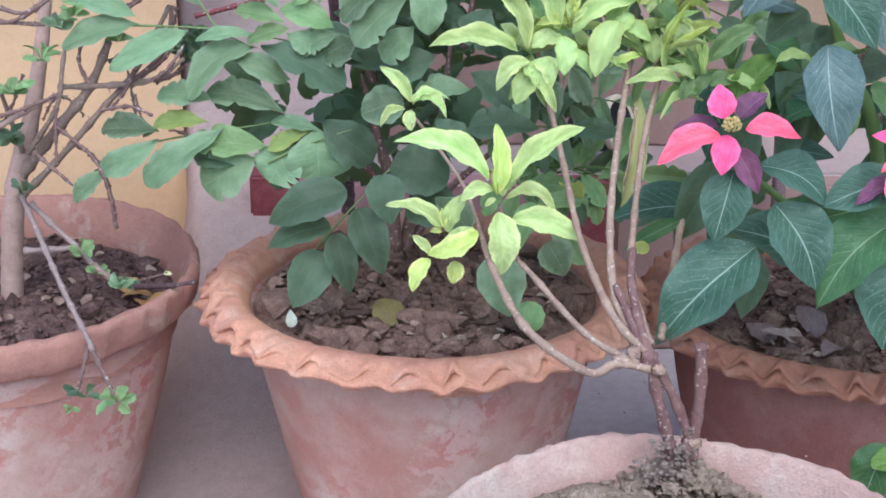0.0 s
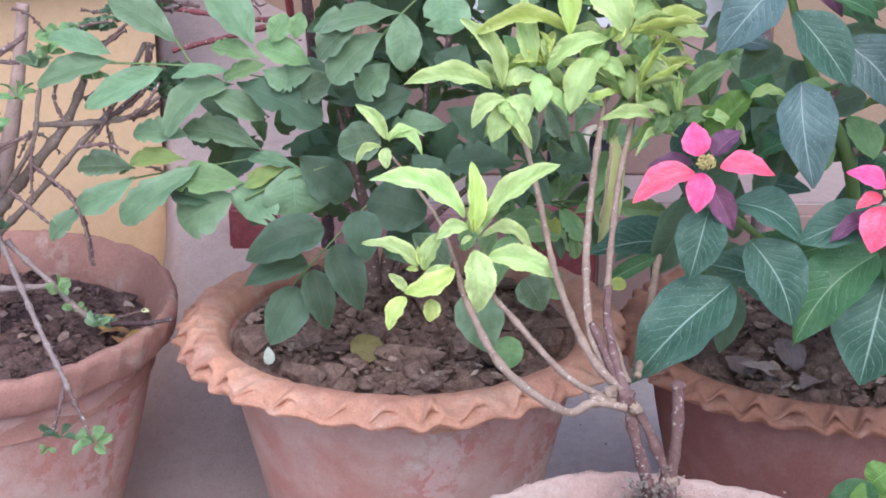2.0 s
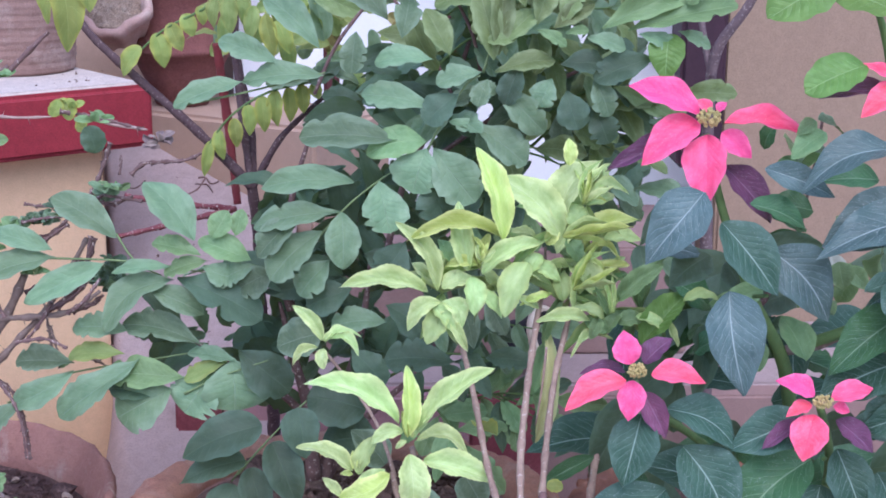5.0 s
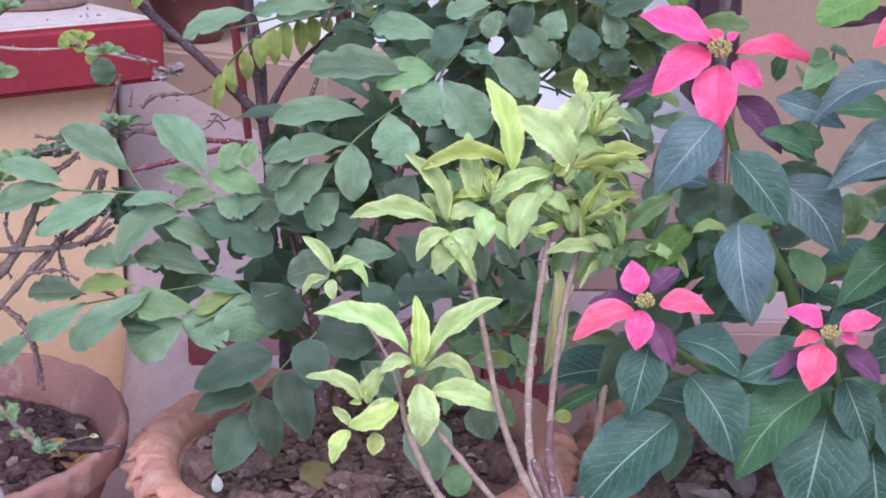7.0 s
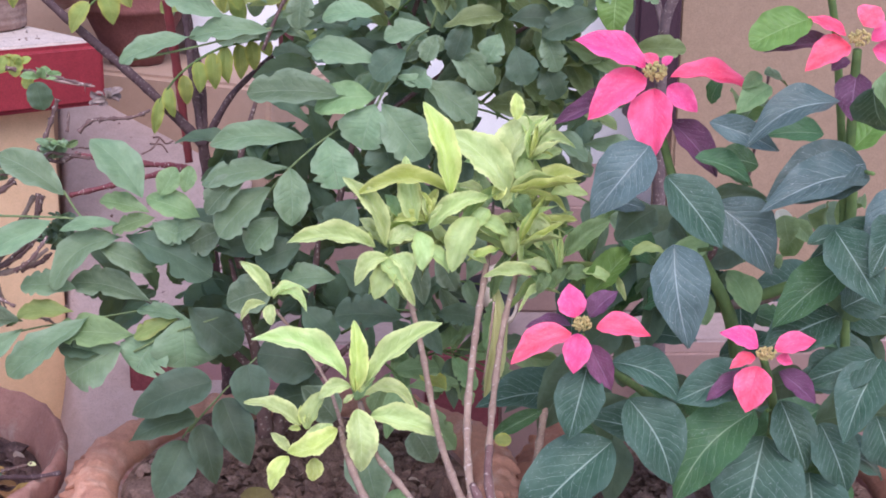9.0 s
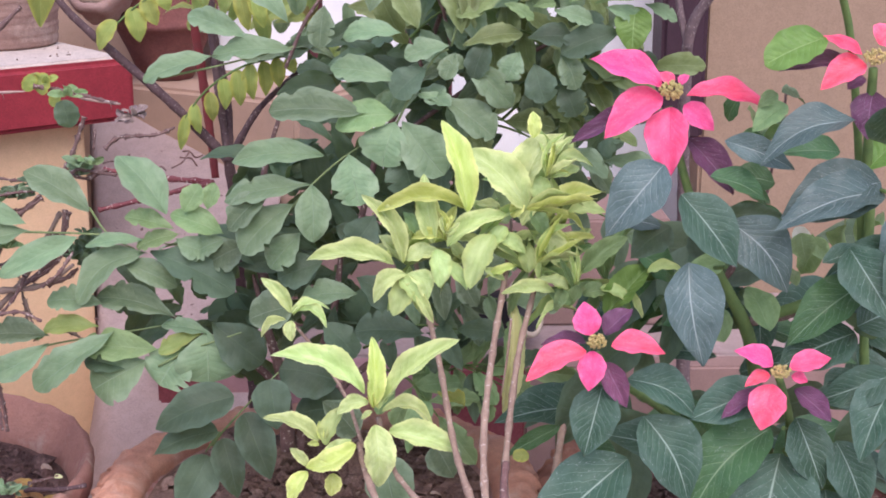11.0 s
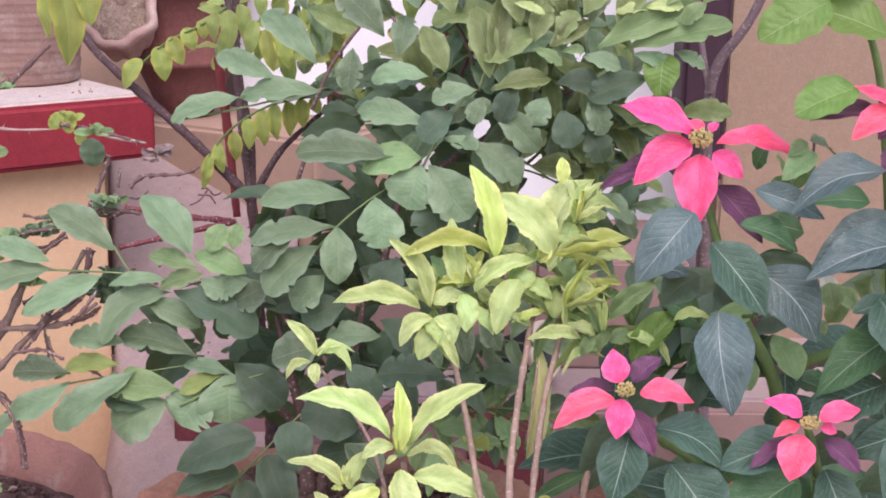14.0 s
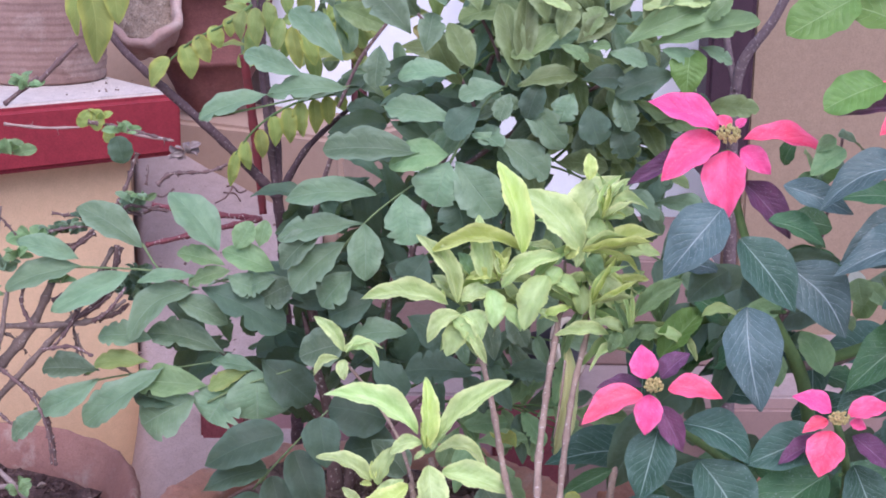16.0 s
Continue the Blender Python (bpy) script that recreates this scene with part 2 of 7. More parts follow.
L_DARK = leaf_mat("leaf_grey_green", (0.092, 0.148, 0.080), (0.165, 0.232, 0.132), (0.32, 0.40, 0.30), 0.28, (0.26, 0.34, 0.23), 0.5, dust=0.12, trans=0.18, rough=0.46, nveins=9, tint=0.38, quilt=0.25)
L_SAGE = leaf_mat("leaf_pale_sage", (0.125, 0.205, 0.108), (0.205, 0.295, 0.165), (0.34, 0.42, 0.30), 0.28, (0.29, 0.37, 0.25), 0.4, dust=0.10, rough=0.48, nveins=9, trans=0.15, tint=0.28, quilt=0.25)
L_TOP = leaf_mat("leaf_olive_green", (0.115, 0.152, 0.054), (0.19, 0.236, 0.092), (0.37, 0.44, 0.25), 0.3, (0.33, 0.40, 0.2), 0.45, dust=0.15, rough=0.46, nveins=9, trans=0.2, tint=0.36, quilt=0.25)
L_MID = leaf_mat("leaf_fresh_green", (0.135, 0.225, 0.092), (0.22, 0.325, 0.148), (0.38, 0.50, 0.27), 0.35, (0.32, 0.44, 0.20), 0.4, dust=0.15, trans=0.2, rough=0.4, nveins=9, tint=0.25, quilt=0.2)
# Deep green leaves, and lower or inner ones whose shade is put into the colour.
L_DEEP_SHADE = leaf_mat("leaf_deep_green_shade", (0.052, 0.088, 0.056), (0.088, 0.135, 0.085), (0.18, 0.27, 0.17), 0.25, (0.13, 0.2, 0.14), 0.4, dust=0.12, trans=0.25, rough=0.48, nveins=9, tint=0.35)
L_LIME = leaf_mat("leaf_lime", (0.36, 0.47, 0.16), (0.56, 0.66, 0.31), (0.66, 0.75, 0.42), 0.4, (0.76, 0.80, 0.36), 0.55, 0.10, 0.36, 9, tint=0.18, quilt=0.3, trans=0.12)
L_LIME_Y = leaf_mat("leaf_yellow_lime", (0.42, 0.51, 0.11), (0.56, 0.64, 0.23), (0.70, 0.75, 0.40), 0.4, (0.81, 0.83, 0.33), 0.6, 0.08, 0.38, 9, tint=0.15, quilt=0.3, trans=0.12)
L_POIN = leaf_mat("leaf_poinsettia", (0.022, 0.060, 0.038), (0.050, 0.104, 0.070), (0.42, 0.54, 0.45), 0.62, (0.10, 0.16, 0.13), 0.4, dust=0.2, rough=0.46, nveins=9, slope=0.9, trans=0.12, tint=0.28, quilt=0.3, specks=0.4)
L_POIN_G = leaf_mat("leaf_poinsettia_green", (0.034, 0.098, 0.042), (0.07, 0.16, 0.066), (0.42, 0.55, 0.34), 0.55, dust=0.3, rough=0.38, nveins=9, slope=0.9, trans=0.2, quilt=0.3, specks=0.4)
L_SLATE = leaf_mat("leaf_poinsettia_slate", (0.048, 0.080, 0.076), (0.098, 0.146, 0.138), (0.42, 0.49, 0.47), 0.65, dust=0.2, rough=0.36, nveins=9, slope=0.9, trans=0.1, tint=0.22, quilt=0.3, specks=0.5)
L_LIME_D = leaf_mat("leaf_lime_darker", (0.33, 0.45, 0.155), (0.48, 0.59, 0.265), (0.42, 0.5, 0.22), 0.4, (0.48, 0.5, 0.16), 0.4, 0.1, 0.45, 9, tint=0.2, trans=0.12)
# Darker copy of the leaf green: the crown's inner shade is in the colour.
L_INNER_SHADE = leaf_mat("leaf_inner_shade", (0.07, 0.12, 0.075), (0.11, 0.175, 0.11), (0.14, 0.2, 0.13), 0.2, trans=0.3, dust=0.1, nveins=9, tint=0.45)
L_PURP = leaf_mat("bract_purple", (0.115, 0.036, 0.085), (0.20, 0.066, 0.145), (0.45, 0.25, 0.38), 0.5, dust=0.25, nveins=9, slope=0.9, trans=0.15, quilt=0.3, specks=0.5)
L_RED = leaf_mat("bract_red", (0.76, 0.055, 0.15), (0.87, 0.13, 0.255), (0.66, 0.04, 0.15), 0.16, (0.88, 0.20, 0.36), 0.4, dust=0.2, rough=0.5, nveins=9, slope=0.9, trans=0.0, tint=0.12, quilt=0.22, specks=0.35)
L_YEL = leaf_mat("leaf_yellowing", (0.33, 0.365, 0.10), (0.255, 0.33, 0.092), (0.5, 0.55, 0.2), 0.3, (0.55, 0.50, 0.10), 0.5, 0.05, tint=0.2)
L_YELG = leaf_mat("leaf_olive_yellow", (0.22, 0.29, 0.085), (0.33, 0.41, 0.15), (0.42, 0.45, 0.2), 0.3, (0.44, 0.40, 0.12), 0.4, 0.1, tint=0.3, trans=0.35)
L_LEMON = leaf_mat("leaf_bright_green", (0.10, 0.205, 0.042), (0.185, 0.32, 0.088), (0.42, 0.56, 0.26), 0.5, dust=0.1, rough=0.38, nveins=9, tint=0.15, quilt=0.5)
L_DRY = leaf_mat("leaf_dry", (0.17, 0.118, 0.108), (0.31, 0.235, 0.215), (0.45, 0.36, 0.33), 0.3, dust=0.2, trans=0.0)
L_YEL_DRY = leaf_mat("leaf_orange_dry", (0.25, 0.13, 0.045), (0.36, 0.21, 0.075), (0.5, 0.35, 0.12), 0.3, dust=0.1, trans=0.0)
L_PALE = leaf_mat("leaf_pale_dry", (0.44, 0.44, 0.36), (0.52, 0.52, 0.43), (0.5, 0.46, 0.38), 0.3, dust=0.1, trans=0.0)
L_STRAW = leaf_mat("leaf_straw", (0.52, 0.51, 0.25), (0.64, 0.62, 0.36), (0.46, 0.44, 0.2), 0.3, (0.36, 0.44, 0.18), 0.5, 0.1, trans=0.1)
L_OLIVE = leaf_mat("leaf_olive_dead", (0.26, 0.22, 0.07), (0.20, 0.16, 0.06), (0.3, 0.25, 0.12), 0.2, dust=0.3, trans=0.0)
M_POLLEN = weathered("flower_yellow", (0.56, 0.40, 0.17), (0.44, 0.38, 0.15), (0.66, 0.30, 0.22), 90.0, 0.6, 0.7, 300, 0.002)


# ---- mesh helpers ----
def obj(name, bm, material, smooth=True):
    me = bpy.data.meshes.new(name)
    bm.normal_update()
    bm.to_mesh(me)
    bm.free()
    if smooth:
        me.shade_smooth()
    if material:
        me.materials.append(material)
    return new(name, me)


def part(name, bm, material, parent, label="", smooth=True):
    ob = obj(name, bm, material, smooth)
    ob.parent = parent
    if label:
        tagged(ob, label)
    return ob


def empty(name, at, label, category, group=""):
    e = new(name)
    e.empty_display_size = 0.05
    e.location = at
    return tagged(e, label, category, group)


def box_bm(x0, x1, y0, y1, z0, z1, bevel=0.006):
    bm = bmesh.new()
    bmesh.ops.create_cube(bm, size=1)
    for v in bm.verts:
        v.co = Vector(((x0 + x1) / 2 + v.co.x * (x1 - x0), (y0 + y1) / 2 + v.co.y * (y1 - y0), (z0 + z1) / 2 + v.co.z * (z1 - z0)))
    if bevel:
        bmesh.ops.bevel(bm, geom=bm.edges[:], offset=bevel, segments=3, affect="EDGES")
    return bm


def tube_bm(pts, radii, sides=8, bm=None, knob=0.0, spikes=0):
    """A tapered stem through pts, smoothed, with swellings if knob is given."""
    bm = bm or bmesh.new()
    pts = [Vector(p) for p in pts]
    path, rad = [], []
    for i in range(len(pts) - 1):
        p0, p1, p2, p3 = pts[max(i - 1, 0)], pts[i], pts[i + 1], pts[min(i + 2, len(pts) - 1)]
        n = max(3, int((p2 - p1).length / ((0.0028 if knob > 0.7 else 0.006) if knob else 0.012)))
        for k in range(n):
            s = k / n
            path.append(0.5 * ((2 * p1) + (p2 - p0) * s + (2 * p0 - 5 * p1 + 4 * p2 - p3) * s * s + (3 * p1 - p0 - 3 * p2 + p3) * s ** 3))
            rad.append(radii[i] + (radii[i + 1] - radii[i]) * s)
    path.append(pts[-1])
    rad.append(radii[-1])
    rings, up = [], Vector((0.13, 0.97, 0.2))
    for i, p in enumerate(path):
        d = (path[min(i + 1, len(path) - 1)] - path[max(i - 1, 0)]).normalized()
        a = d.cross(up).normalized()
        b = d.cross(a)
        r = rad[i] * (1 + 0.12 * noise.noise(p * 60) + knob * (1, 0.35, 0, 0, 0.2)[i % 5])
        rings.append([bm.verts.new(p + r * (a * math.cos(2 * math.pi * k / sides) + b * math.sin(2 * math.pi * k / sides))) for k in range(sides)])
    for q, w in zip(rings, rings[1:]):
        for k in range(sides):
            bm.faces.new((q[k], q[(k + 1) % sides], w[(k + 1) % sides], w[k]))
    bm.faces.new(rings[0][::-1])
    bm.faces.new(rings[-1])
    if spikes:
        for i in range(1, len(path) - 1, spikes):
            d = (path[i + 1] - path[i - 1]).normalized()
            a = d.cross(up).normalized()
            side = Matrix.Rotation(i * 2.4, 3, d) @ a
            stub = 0.45 if knob > 0.7 else 1.0
            top = path[i] + side * (rad[i] + (0.0045 + 0.003 * math.sin(i * 5.1)) * stub) + d * 0.002
            foot = [bm.verts.new(path[i] + side * rad[i] * 0.5 + 0.0009 / stub * (d * math.cos(k * 2.09) + d.cross(side) * math.sin(k * 2.09))) for k in range(3)]
            tip = bm.verts.new(top)
            for k in range(3):
                bm.faces.new((foot[k], foot[(k + 1) % 3], tip))
    return bm


# ---- leaf blades: base at the origin, tip at +y, width 1, length 1 ----
def outline(kind, t):
    """Half-width of a blade along its length, 1 at the widest."""
    a, b = {"lance": (0.72, 0.74), "ovate": (0.62, 0.82), "broad": (0.80, 0.98), "bract": (0.80, 0.95), "obovate": (1.05, 0.46), "oval": (0.95, 0.66), "round": (0.55, 0.50)}[kind]
    peak = a / (a + b)
    return (t / peak) ** a * ((1 - t) / (1 - peak)) ** b


def blade(kind, seed, fold=0.18, arch=0.10, wave=0.02, bite=0.0, teeth=0.0, rows=36, cols=8, twist=0.0, curl=0.0, bend=0.0):
    """A leaf blade; bite cuts irregular rounded notches towards the tip, bend swings the midrib sideways."""
    rng = random.Random(seed)
    bm = bmesh.new()
    uvl = bm.loops.layers.uv.new("UVMap")
    grid, uvs = [], {}
    ph, ph2 = rng.uniform(0, 6), rng.uniform(0, 6)
    swing = bend + rng.uniform(-0.035, 0.035)
    curl *= rng.uniform(0.3, 1.7)
    skew = rng.uniform(-0.08, 0.08)
    notches = [[], []]
    for side in notches:
        at = rng.uniform(0.62, 0.90)
        while bite and at < 0.98:
            side.append((at, rng.uniform(0.035, 0.065), bite * rng.uniform(0.3, 1.4)))
            at += rng.uniform(0.13, 0.30)
    for i in range(rows + 1):
        t = 1 - (1 - i / rows) ** 1.2
        row = []
        for j in range(cols + 1):
            s = 2 * j / cols - 1
            w = outline(kind, t) * 0.5 * (1 + skew * (1 if s > 0 else -1))
            if i in (0, rows):
                w = 0.012
            e = 1.0
            for at, wide, deep in notches[s > 0]:
                e -= deep * max(0.0, 1 - abs(t - at) / wide) * abs(s) ** 3
            rip = 1 + 1.5 * wave * math.sin(t * 23 + ph + 3 * (s > 0)) * abs(s) ** 2
            rip += teeth * (1 - abs((t * 13 + ph * 0.3 + 0.4 * (s > 0)) % 1 * 2 - 1)) * s * s
            x = s * w * e * rip + swing * math.sin(math.pi * t)
            y = t - abs(s) ** 2 * w * 0.10
            z = fold * abs(s) * w + arch * math.sin(math.pi * t) + wave * abs(s) * math.sin(t * 17 + ph + (2 if s > 0 else 0)) + twist * s * w * (t - 0.4)
            z += 0.014 * math.sin(9 * t + ph2) * s - curl * max(0.0, t - 0.35) ** 2
            v = bm.verts.new((x, y, z))
            uvs[v] = (0.5 + s * 0.5, t)
            row.append(v)
        grid.append(row)
    for a, b in zip(grid, grid[1:]):
        for j in range(cols):
            f = bm.faces.new((a[j], a[j + 1], b[j + 1], b[j]))
            for lp in f.loops:
                lp[uvl].uv = uvs[lp.vert]
    me = bpy.data.meshes.new("leaf")
    bm.normal_update()
    bm.to_mesh(me)
    bm.free()
    me.shade_smooth()
    return me


SHAPES = {
    "lance": dict(kind="lance", fold=0.40, arch=0.10, wave=0.03, curl=0.32, teeth=0.10),
    "leaflet": dict(kind="obovate", fold=0.16, arch=0.06, wave=0.02, bite=0.34, curl=0.2),
    "smooth": dict(kind="ovate", fold=0.16, arch=0.06, wave=0.016, curl=0.2),
    "oval": dict(kind="oval", fold=0.16, arch=0.06, wave=0.02, bite=0.06, curl=0.2),
    "poin": dict(kind="broad", fold=0.20, arch=0.06, wave=0.016, curl=0.25),
    "bract": dict(kind="bract", fold=0.30, arch=0.06, wave=0.02, curl=0.12),
    "round": dict(kind="round", fold=0.14, arch=0.05, wave=0.02, curl=0.15),
    "small": dict(kind="obovate", fold=0.30, arch=0.08, wave=0.02, curl=0.3),
}
BLADES = {}


def blade_of(shape, material, n):
    key = (shape, material.name, n % 6)
    if key not in BLADES:
        me = blade(seed=n % 6 * 7 + len(shape), twist=0.25 * math.sin(n * 2.1), **SHAPES[shape])
        me.materials.append(material)
        BLADES[key] = me
    return BLADES[key]


LEAF_N = [0]
# Point close to the camera; leaves are turned towards it to fit its view.
VIEW_SIDE = Vector((0.03, -0.1, 1.15))


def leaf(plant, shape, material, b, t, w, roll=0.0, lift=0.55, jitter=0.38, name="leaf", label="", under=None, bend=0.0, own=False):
    """One leaf of a plant from its base b to its tip t, w wide; it is turned to the camera's viewpoint and the sky. A
    bent or own leaf has a blade that no other leaf has.
    """
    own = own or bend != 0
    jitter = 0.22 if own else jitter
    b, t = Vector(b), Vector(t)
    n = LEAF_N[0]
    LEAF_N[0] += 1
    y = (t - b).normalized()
    face = (VIEW_SIDE - b).normalized() + Vector((0, 0, lift))
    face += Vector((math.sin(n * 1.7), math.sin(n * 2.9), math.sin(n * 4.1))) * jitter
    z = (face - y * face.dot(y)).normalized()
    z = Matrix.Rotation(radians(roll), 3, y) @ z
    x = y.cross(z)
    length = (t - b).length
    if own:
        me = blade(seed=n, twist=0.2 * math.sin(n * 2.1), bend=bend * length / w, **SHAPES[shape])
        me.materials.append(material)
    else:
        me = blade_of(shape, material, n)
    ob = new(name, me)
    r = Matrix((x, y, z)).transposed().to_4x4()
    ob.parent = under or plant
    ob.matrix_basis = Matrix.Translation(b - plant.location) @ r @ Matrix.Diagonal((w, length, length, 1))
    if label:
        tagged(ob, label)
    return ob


def stem(plant, material, pts, radii, name="stem", knob=0.0, sides=8, label="", spikes=0):
    o = plant.location
    return part(name, tube_bm([Vector(p) - o for p in pts], radii, sides, knob=knob, spikes=spikes), material, plant, label)


# ---- ground and built structure ----
def ground():
    bm = bmesh.new()
    bmesh.ops.create_grid(bm, x_segments=60, y_segments=60, size=60)
    return tagged(obj("ground", bm, M_FLOOR, False), "mauve-grey trowelled cement yard floor, dusty and stained", "ground", kind="structure")


ground()


def turned_box(name, corner, along, length, depth, z0, z1, material, bevel=0.006):
    """A block whose near face starts at corner and runs along a bearing; depth goes to the far side."""
    bm = box_bm(0, length, 0, depth, z0, z1, bevel)
    ob = obj(name, bm, material, False)
    ob.matrix_world = pose(corner[0], corner[1], 0, 0, 0, along)
    return ob


# the raised plinth with its red-edged slab
FACE = 38.0
FX, FY = math.cos(radians(FACE)), math.sin(radians(FACE))
SLAB_END = (-0.327, 2.20)


def along_face(s, back=0.0):
    return SLAB_END[0] - FX * s - FY * back, SLAB_END[1] - FY * s + FX * back


def plinth():
    w = turned_box("wall_plinth", along_face(2.2, 0.05), FACE, 2.137, 1.2, 0.0, 0.619, M_CREAM, 0.004)
    tagged(w, "cream-painted plaster plinth wall with faint stains", "wall", kind="structure")
    # Added strip in the floor's colour, its height fitted to the camera's view.
    k = turned_box("floor_tone_strip", along_face(2.2, 0.036), FACE, 2.15, 0.014, 0.0, 0.106, M_FLOOR, 0.004)
    tagged(k, "mauve floor-toned strip added along the foot of the plinth to fit the camera's view", "skirting", kind="structure")
    s = turned_box("slab_edge", along_face(2.26), FACE, 2.26, 1.3, 0.620, 0.713, M_RED, 0.008)
    tagged(s, "thick red-painted cement slab edge, scuffed", "ledge", kind="structure")
    t = turned_box("slab_top", along_face(2.25, 0.012), FACE, 2.236, 1.27, 0.707, 0.717, M_SLABTOP, 0.003)
    tagged(t, "pale dusty cement top of the ledge", "ledge", kind="structure")


plinth()


def slope():
    bm = bmesh.new()
    n, m = 60, 48
    rows = []
    for j in range(m + 1):
        y = 1.45 + 1.43 * j / m
        up = 0.6 * 0.05 * math.log(1 + math.exp((y - 1.667) / 0.05)) if y < 2.62 else 0.572 + (y - 2.62) * 0.02
        row = []
        for i in range(n + 1):
            x = -0.58 + 0.45 * i / n
            edge = -0.410 + (2.22 - y) * 0.20
            w = 0.02 + 0.26 * min(1.0, max(0.0, (2.15 - y) / 0.35))
            f = min(1.0, max(0.0, (x - edge + w * 0.85) / w))
            f = f * f * (3 - 2 * f)
            row.append(bm.verts.new((x, y, 0.003 + up * f + 0.003 * f * noise.noise(Vector((x * 11, y * 9, 2))))))
        rows.append(row)
    for a, b in zip(rows, rows[1:]):
        for i in range(n):
            bm.faces.new((a[i], a[i + 1], b[i + 1], b[i]))
    foot = [[bm.verts.new((r[k].co.x, r[k].co.y, 0)) for r in rows] for k in (0, n)]
    for k, f in zip((0, n), foot):
        for j in range(m):
            bm.faces.new((rows[j][k], rows[j + 1][k], f[j + 1], f[j]))
    tagged(obj("ramp", bm, M_RAMP), "smooth mauve cement ramp beside the steps, littered with twigs", "ramp", kind="structure")


slope()


def steps():
    for x0, x1, m, label in ((-0.287, -0.219, M_RED_DULL, "red-painted end of the step riser"), (-0.2185, 0.148, M_PINKSTEP, "pink step riser"), (0.1485, 0.26, M_RED_DULL, "dull red-painted step riser"), (0.2605, 1.1, M_TAN_SHADE, "brown-pink plaster step riser, darkened as if shaded")):
        r = obj("step_riser", box_bm(x0, x1, 2.035 if x0 < -0.25 else 2.05, 2.10, 0.0, 0.285 if x0 < -0.25 else 0.27, 0.004), m, False)
        tagged(r, label, "step", kind="structure")
    t = obj("step_tread", box_bm(-0.290, 1.1, 2.101, 2.62, 0.0, 0.272, 0.006), M_RAMP, False)
    tagged(t, "mauve cement step tread", "step", kind="structure")
    b = obj("wall_back", box_bm(-0.10, 0.507, 2.24, 2.56, 0.2725, 0.45, 0.004), M_TAN_SHADE, False)
    tagged(b, "low brown-pink plaster wall behind the plants, darkened as if shaded", "wall", kind="structure")


steps()


def back_walls():
    b = turned_box("wall_block", (-0.455, 2.618), -32, 0.42, 0.24, 0.3, 0.613, M_TAN, 0.008)
    tagged(b, "tan plaster pedestal block", "wall", kind="structure")
    b = obj("wall_far", box_bm(-2.4, -0.235, 2.86, 2.98, 0.0, 1.05, 0.006), M_TAN, False)
    tagged(b, "tan plaster wall behind the potted ledge", "wall", kind="structure")
    # White panel added in place of the overbright open background.
    w = obj("bright_backdrop", box_bm(-0.27, 0.66, 2.76, 2.85, 0.0, 2.2, 0.004), M_WHITE, False)
    tagged(w, "white panel standing in for the bright open background behind the plants", "wall", kind="structure")
    r = obj("wall_right", box_bm(0.584, 3.2, 2.42, 2.58, 0.0, 2.8, 0.006), M_TAN_WALL, False)
    tagged(r, "tan plaster house wall", "wall", kind="structure")
    # Lower end raised so the white behind shows from the camera.
    p = obj("post", box_bm(0.508, 0.5845, 2.40, 2.50, 0.547, 2.8, 0.008), M_POST, False)
    tagged(p, "dark purple-brown painted post at the wall's end, foot cut short to fit the camera's view", "post", kind="structure")
    q = obj("post", box_bm(0.118, 0.168, 2.60, 2.66, 0.272, 2.6, 0.008), M_MAROON, False)
    tagged(q, "dark maroon painted post behind the foliage", "post", kind="structure")
    q = obj("post", box_bm(-0.092, -0.064, 2.60, 2.63, 0.272, 2.6, 0.006), M_MAROON, False)
    tagged(q, "thin dark maroon post behind the foliage", "post", kind="structure")


back_walls()


# ---- pots ----
def revolve(profile, n, wob=0.0, seed=0, ripple=None, caps=True):
    """A turned body from (radius, height) pairs; ripple(angle, i) returns an extra (radius, height)."""
    bm = bmesh.new()
    rings = []
    for i, (r, z) in enumerate(profile):
        ring = []
        for k in range(n):
            a = 2 * math.pi * k / n
            dr, dz = ripple(a, i) if ripple else (0, 0)
            q = Vector((math.cos(a) * 2.2, math.sin(a) * 2.2, z * 7 + seed))
            rr = r + dr + wob * noise.noise(q) if r > 0 else 0
            ring.append(bm.verts.new((rr * math.cos(a), rr * math.sin(a), z + dz + wob * 0.6 * noise.noise(q + Vector((9, 3, 1))))))
        rings.append(ring)
    for a, b in zip(rings, rings[1:]):
        for k in range(n):
            bm.faces.new((a[k], a[(k + 1) % n], b[(k + 1) % n], b[k]))
    if caps:
        bm.faces.new(rings[0][::-1])
        bm.faces.new(rings[-1])
    return bm


def soil_bm(r, z, seed, rough=0.010, dome=0.01):
    bm = bmesh.new()
    n, rings = 110, 40
    prev = [bm.verts.new((0, 0, z + dome))]
    for i in range(1, rings + 1):
        rr = r * i / rings
        row = []
        for k in range(n):
            a = 2 * math.pi * k / n
            p = Vector((rr * math.cos(a), rr * math.sin(a), seed))
            h = noise.fractal(p * 24, 1.0, 2.0, 7) * rough * 1.2 + abs(noise.noise(p * 38)) * rough * 1.1
            row.append(bm.verts.new((p.x, p.y, z + dome * (1 - (i / rings) ** 2) + h * (1 if i < rings else 0.3))))
        if len(prev) == 1:
            for k in range(n):
                bm.faces.new((prev[0], row[k], row[(k + 1) % n]))
        else:
            for k in range(n):
                bm.faces.new((prev[k], row[k], row[(k + 1) % n], prev[(k + 1) % n]))
        prev = row
    return bm


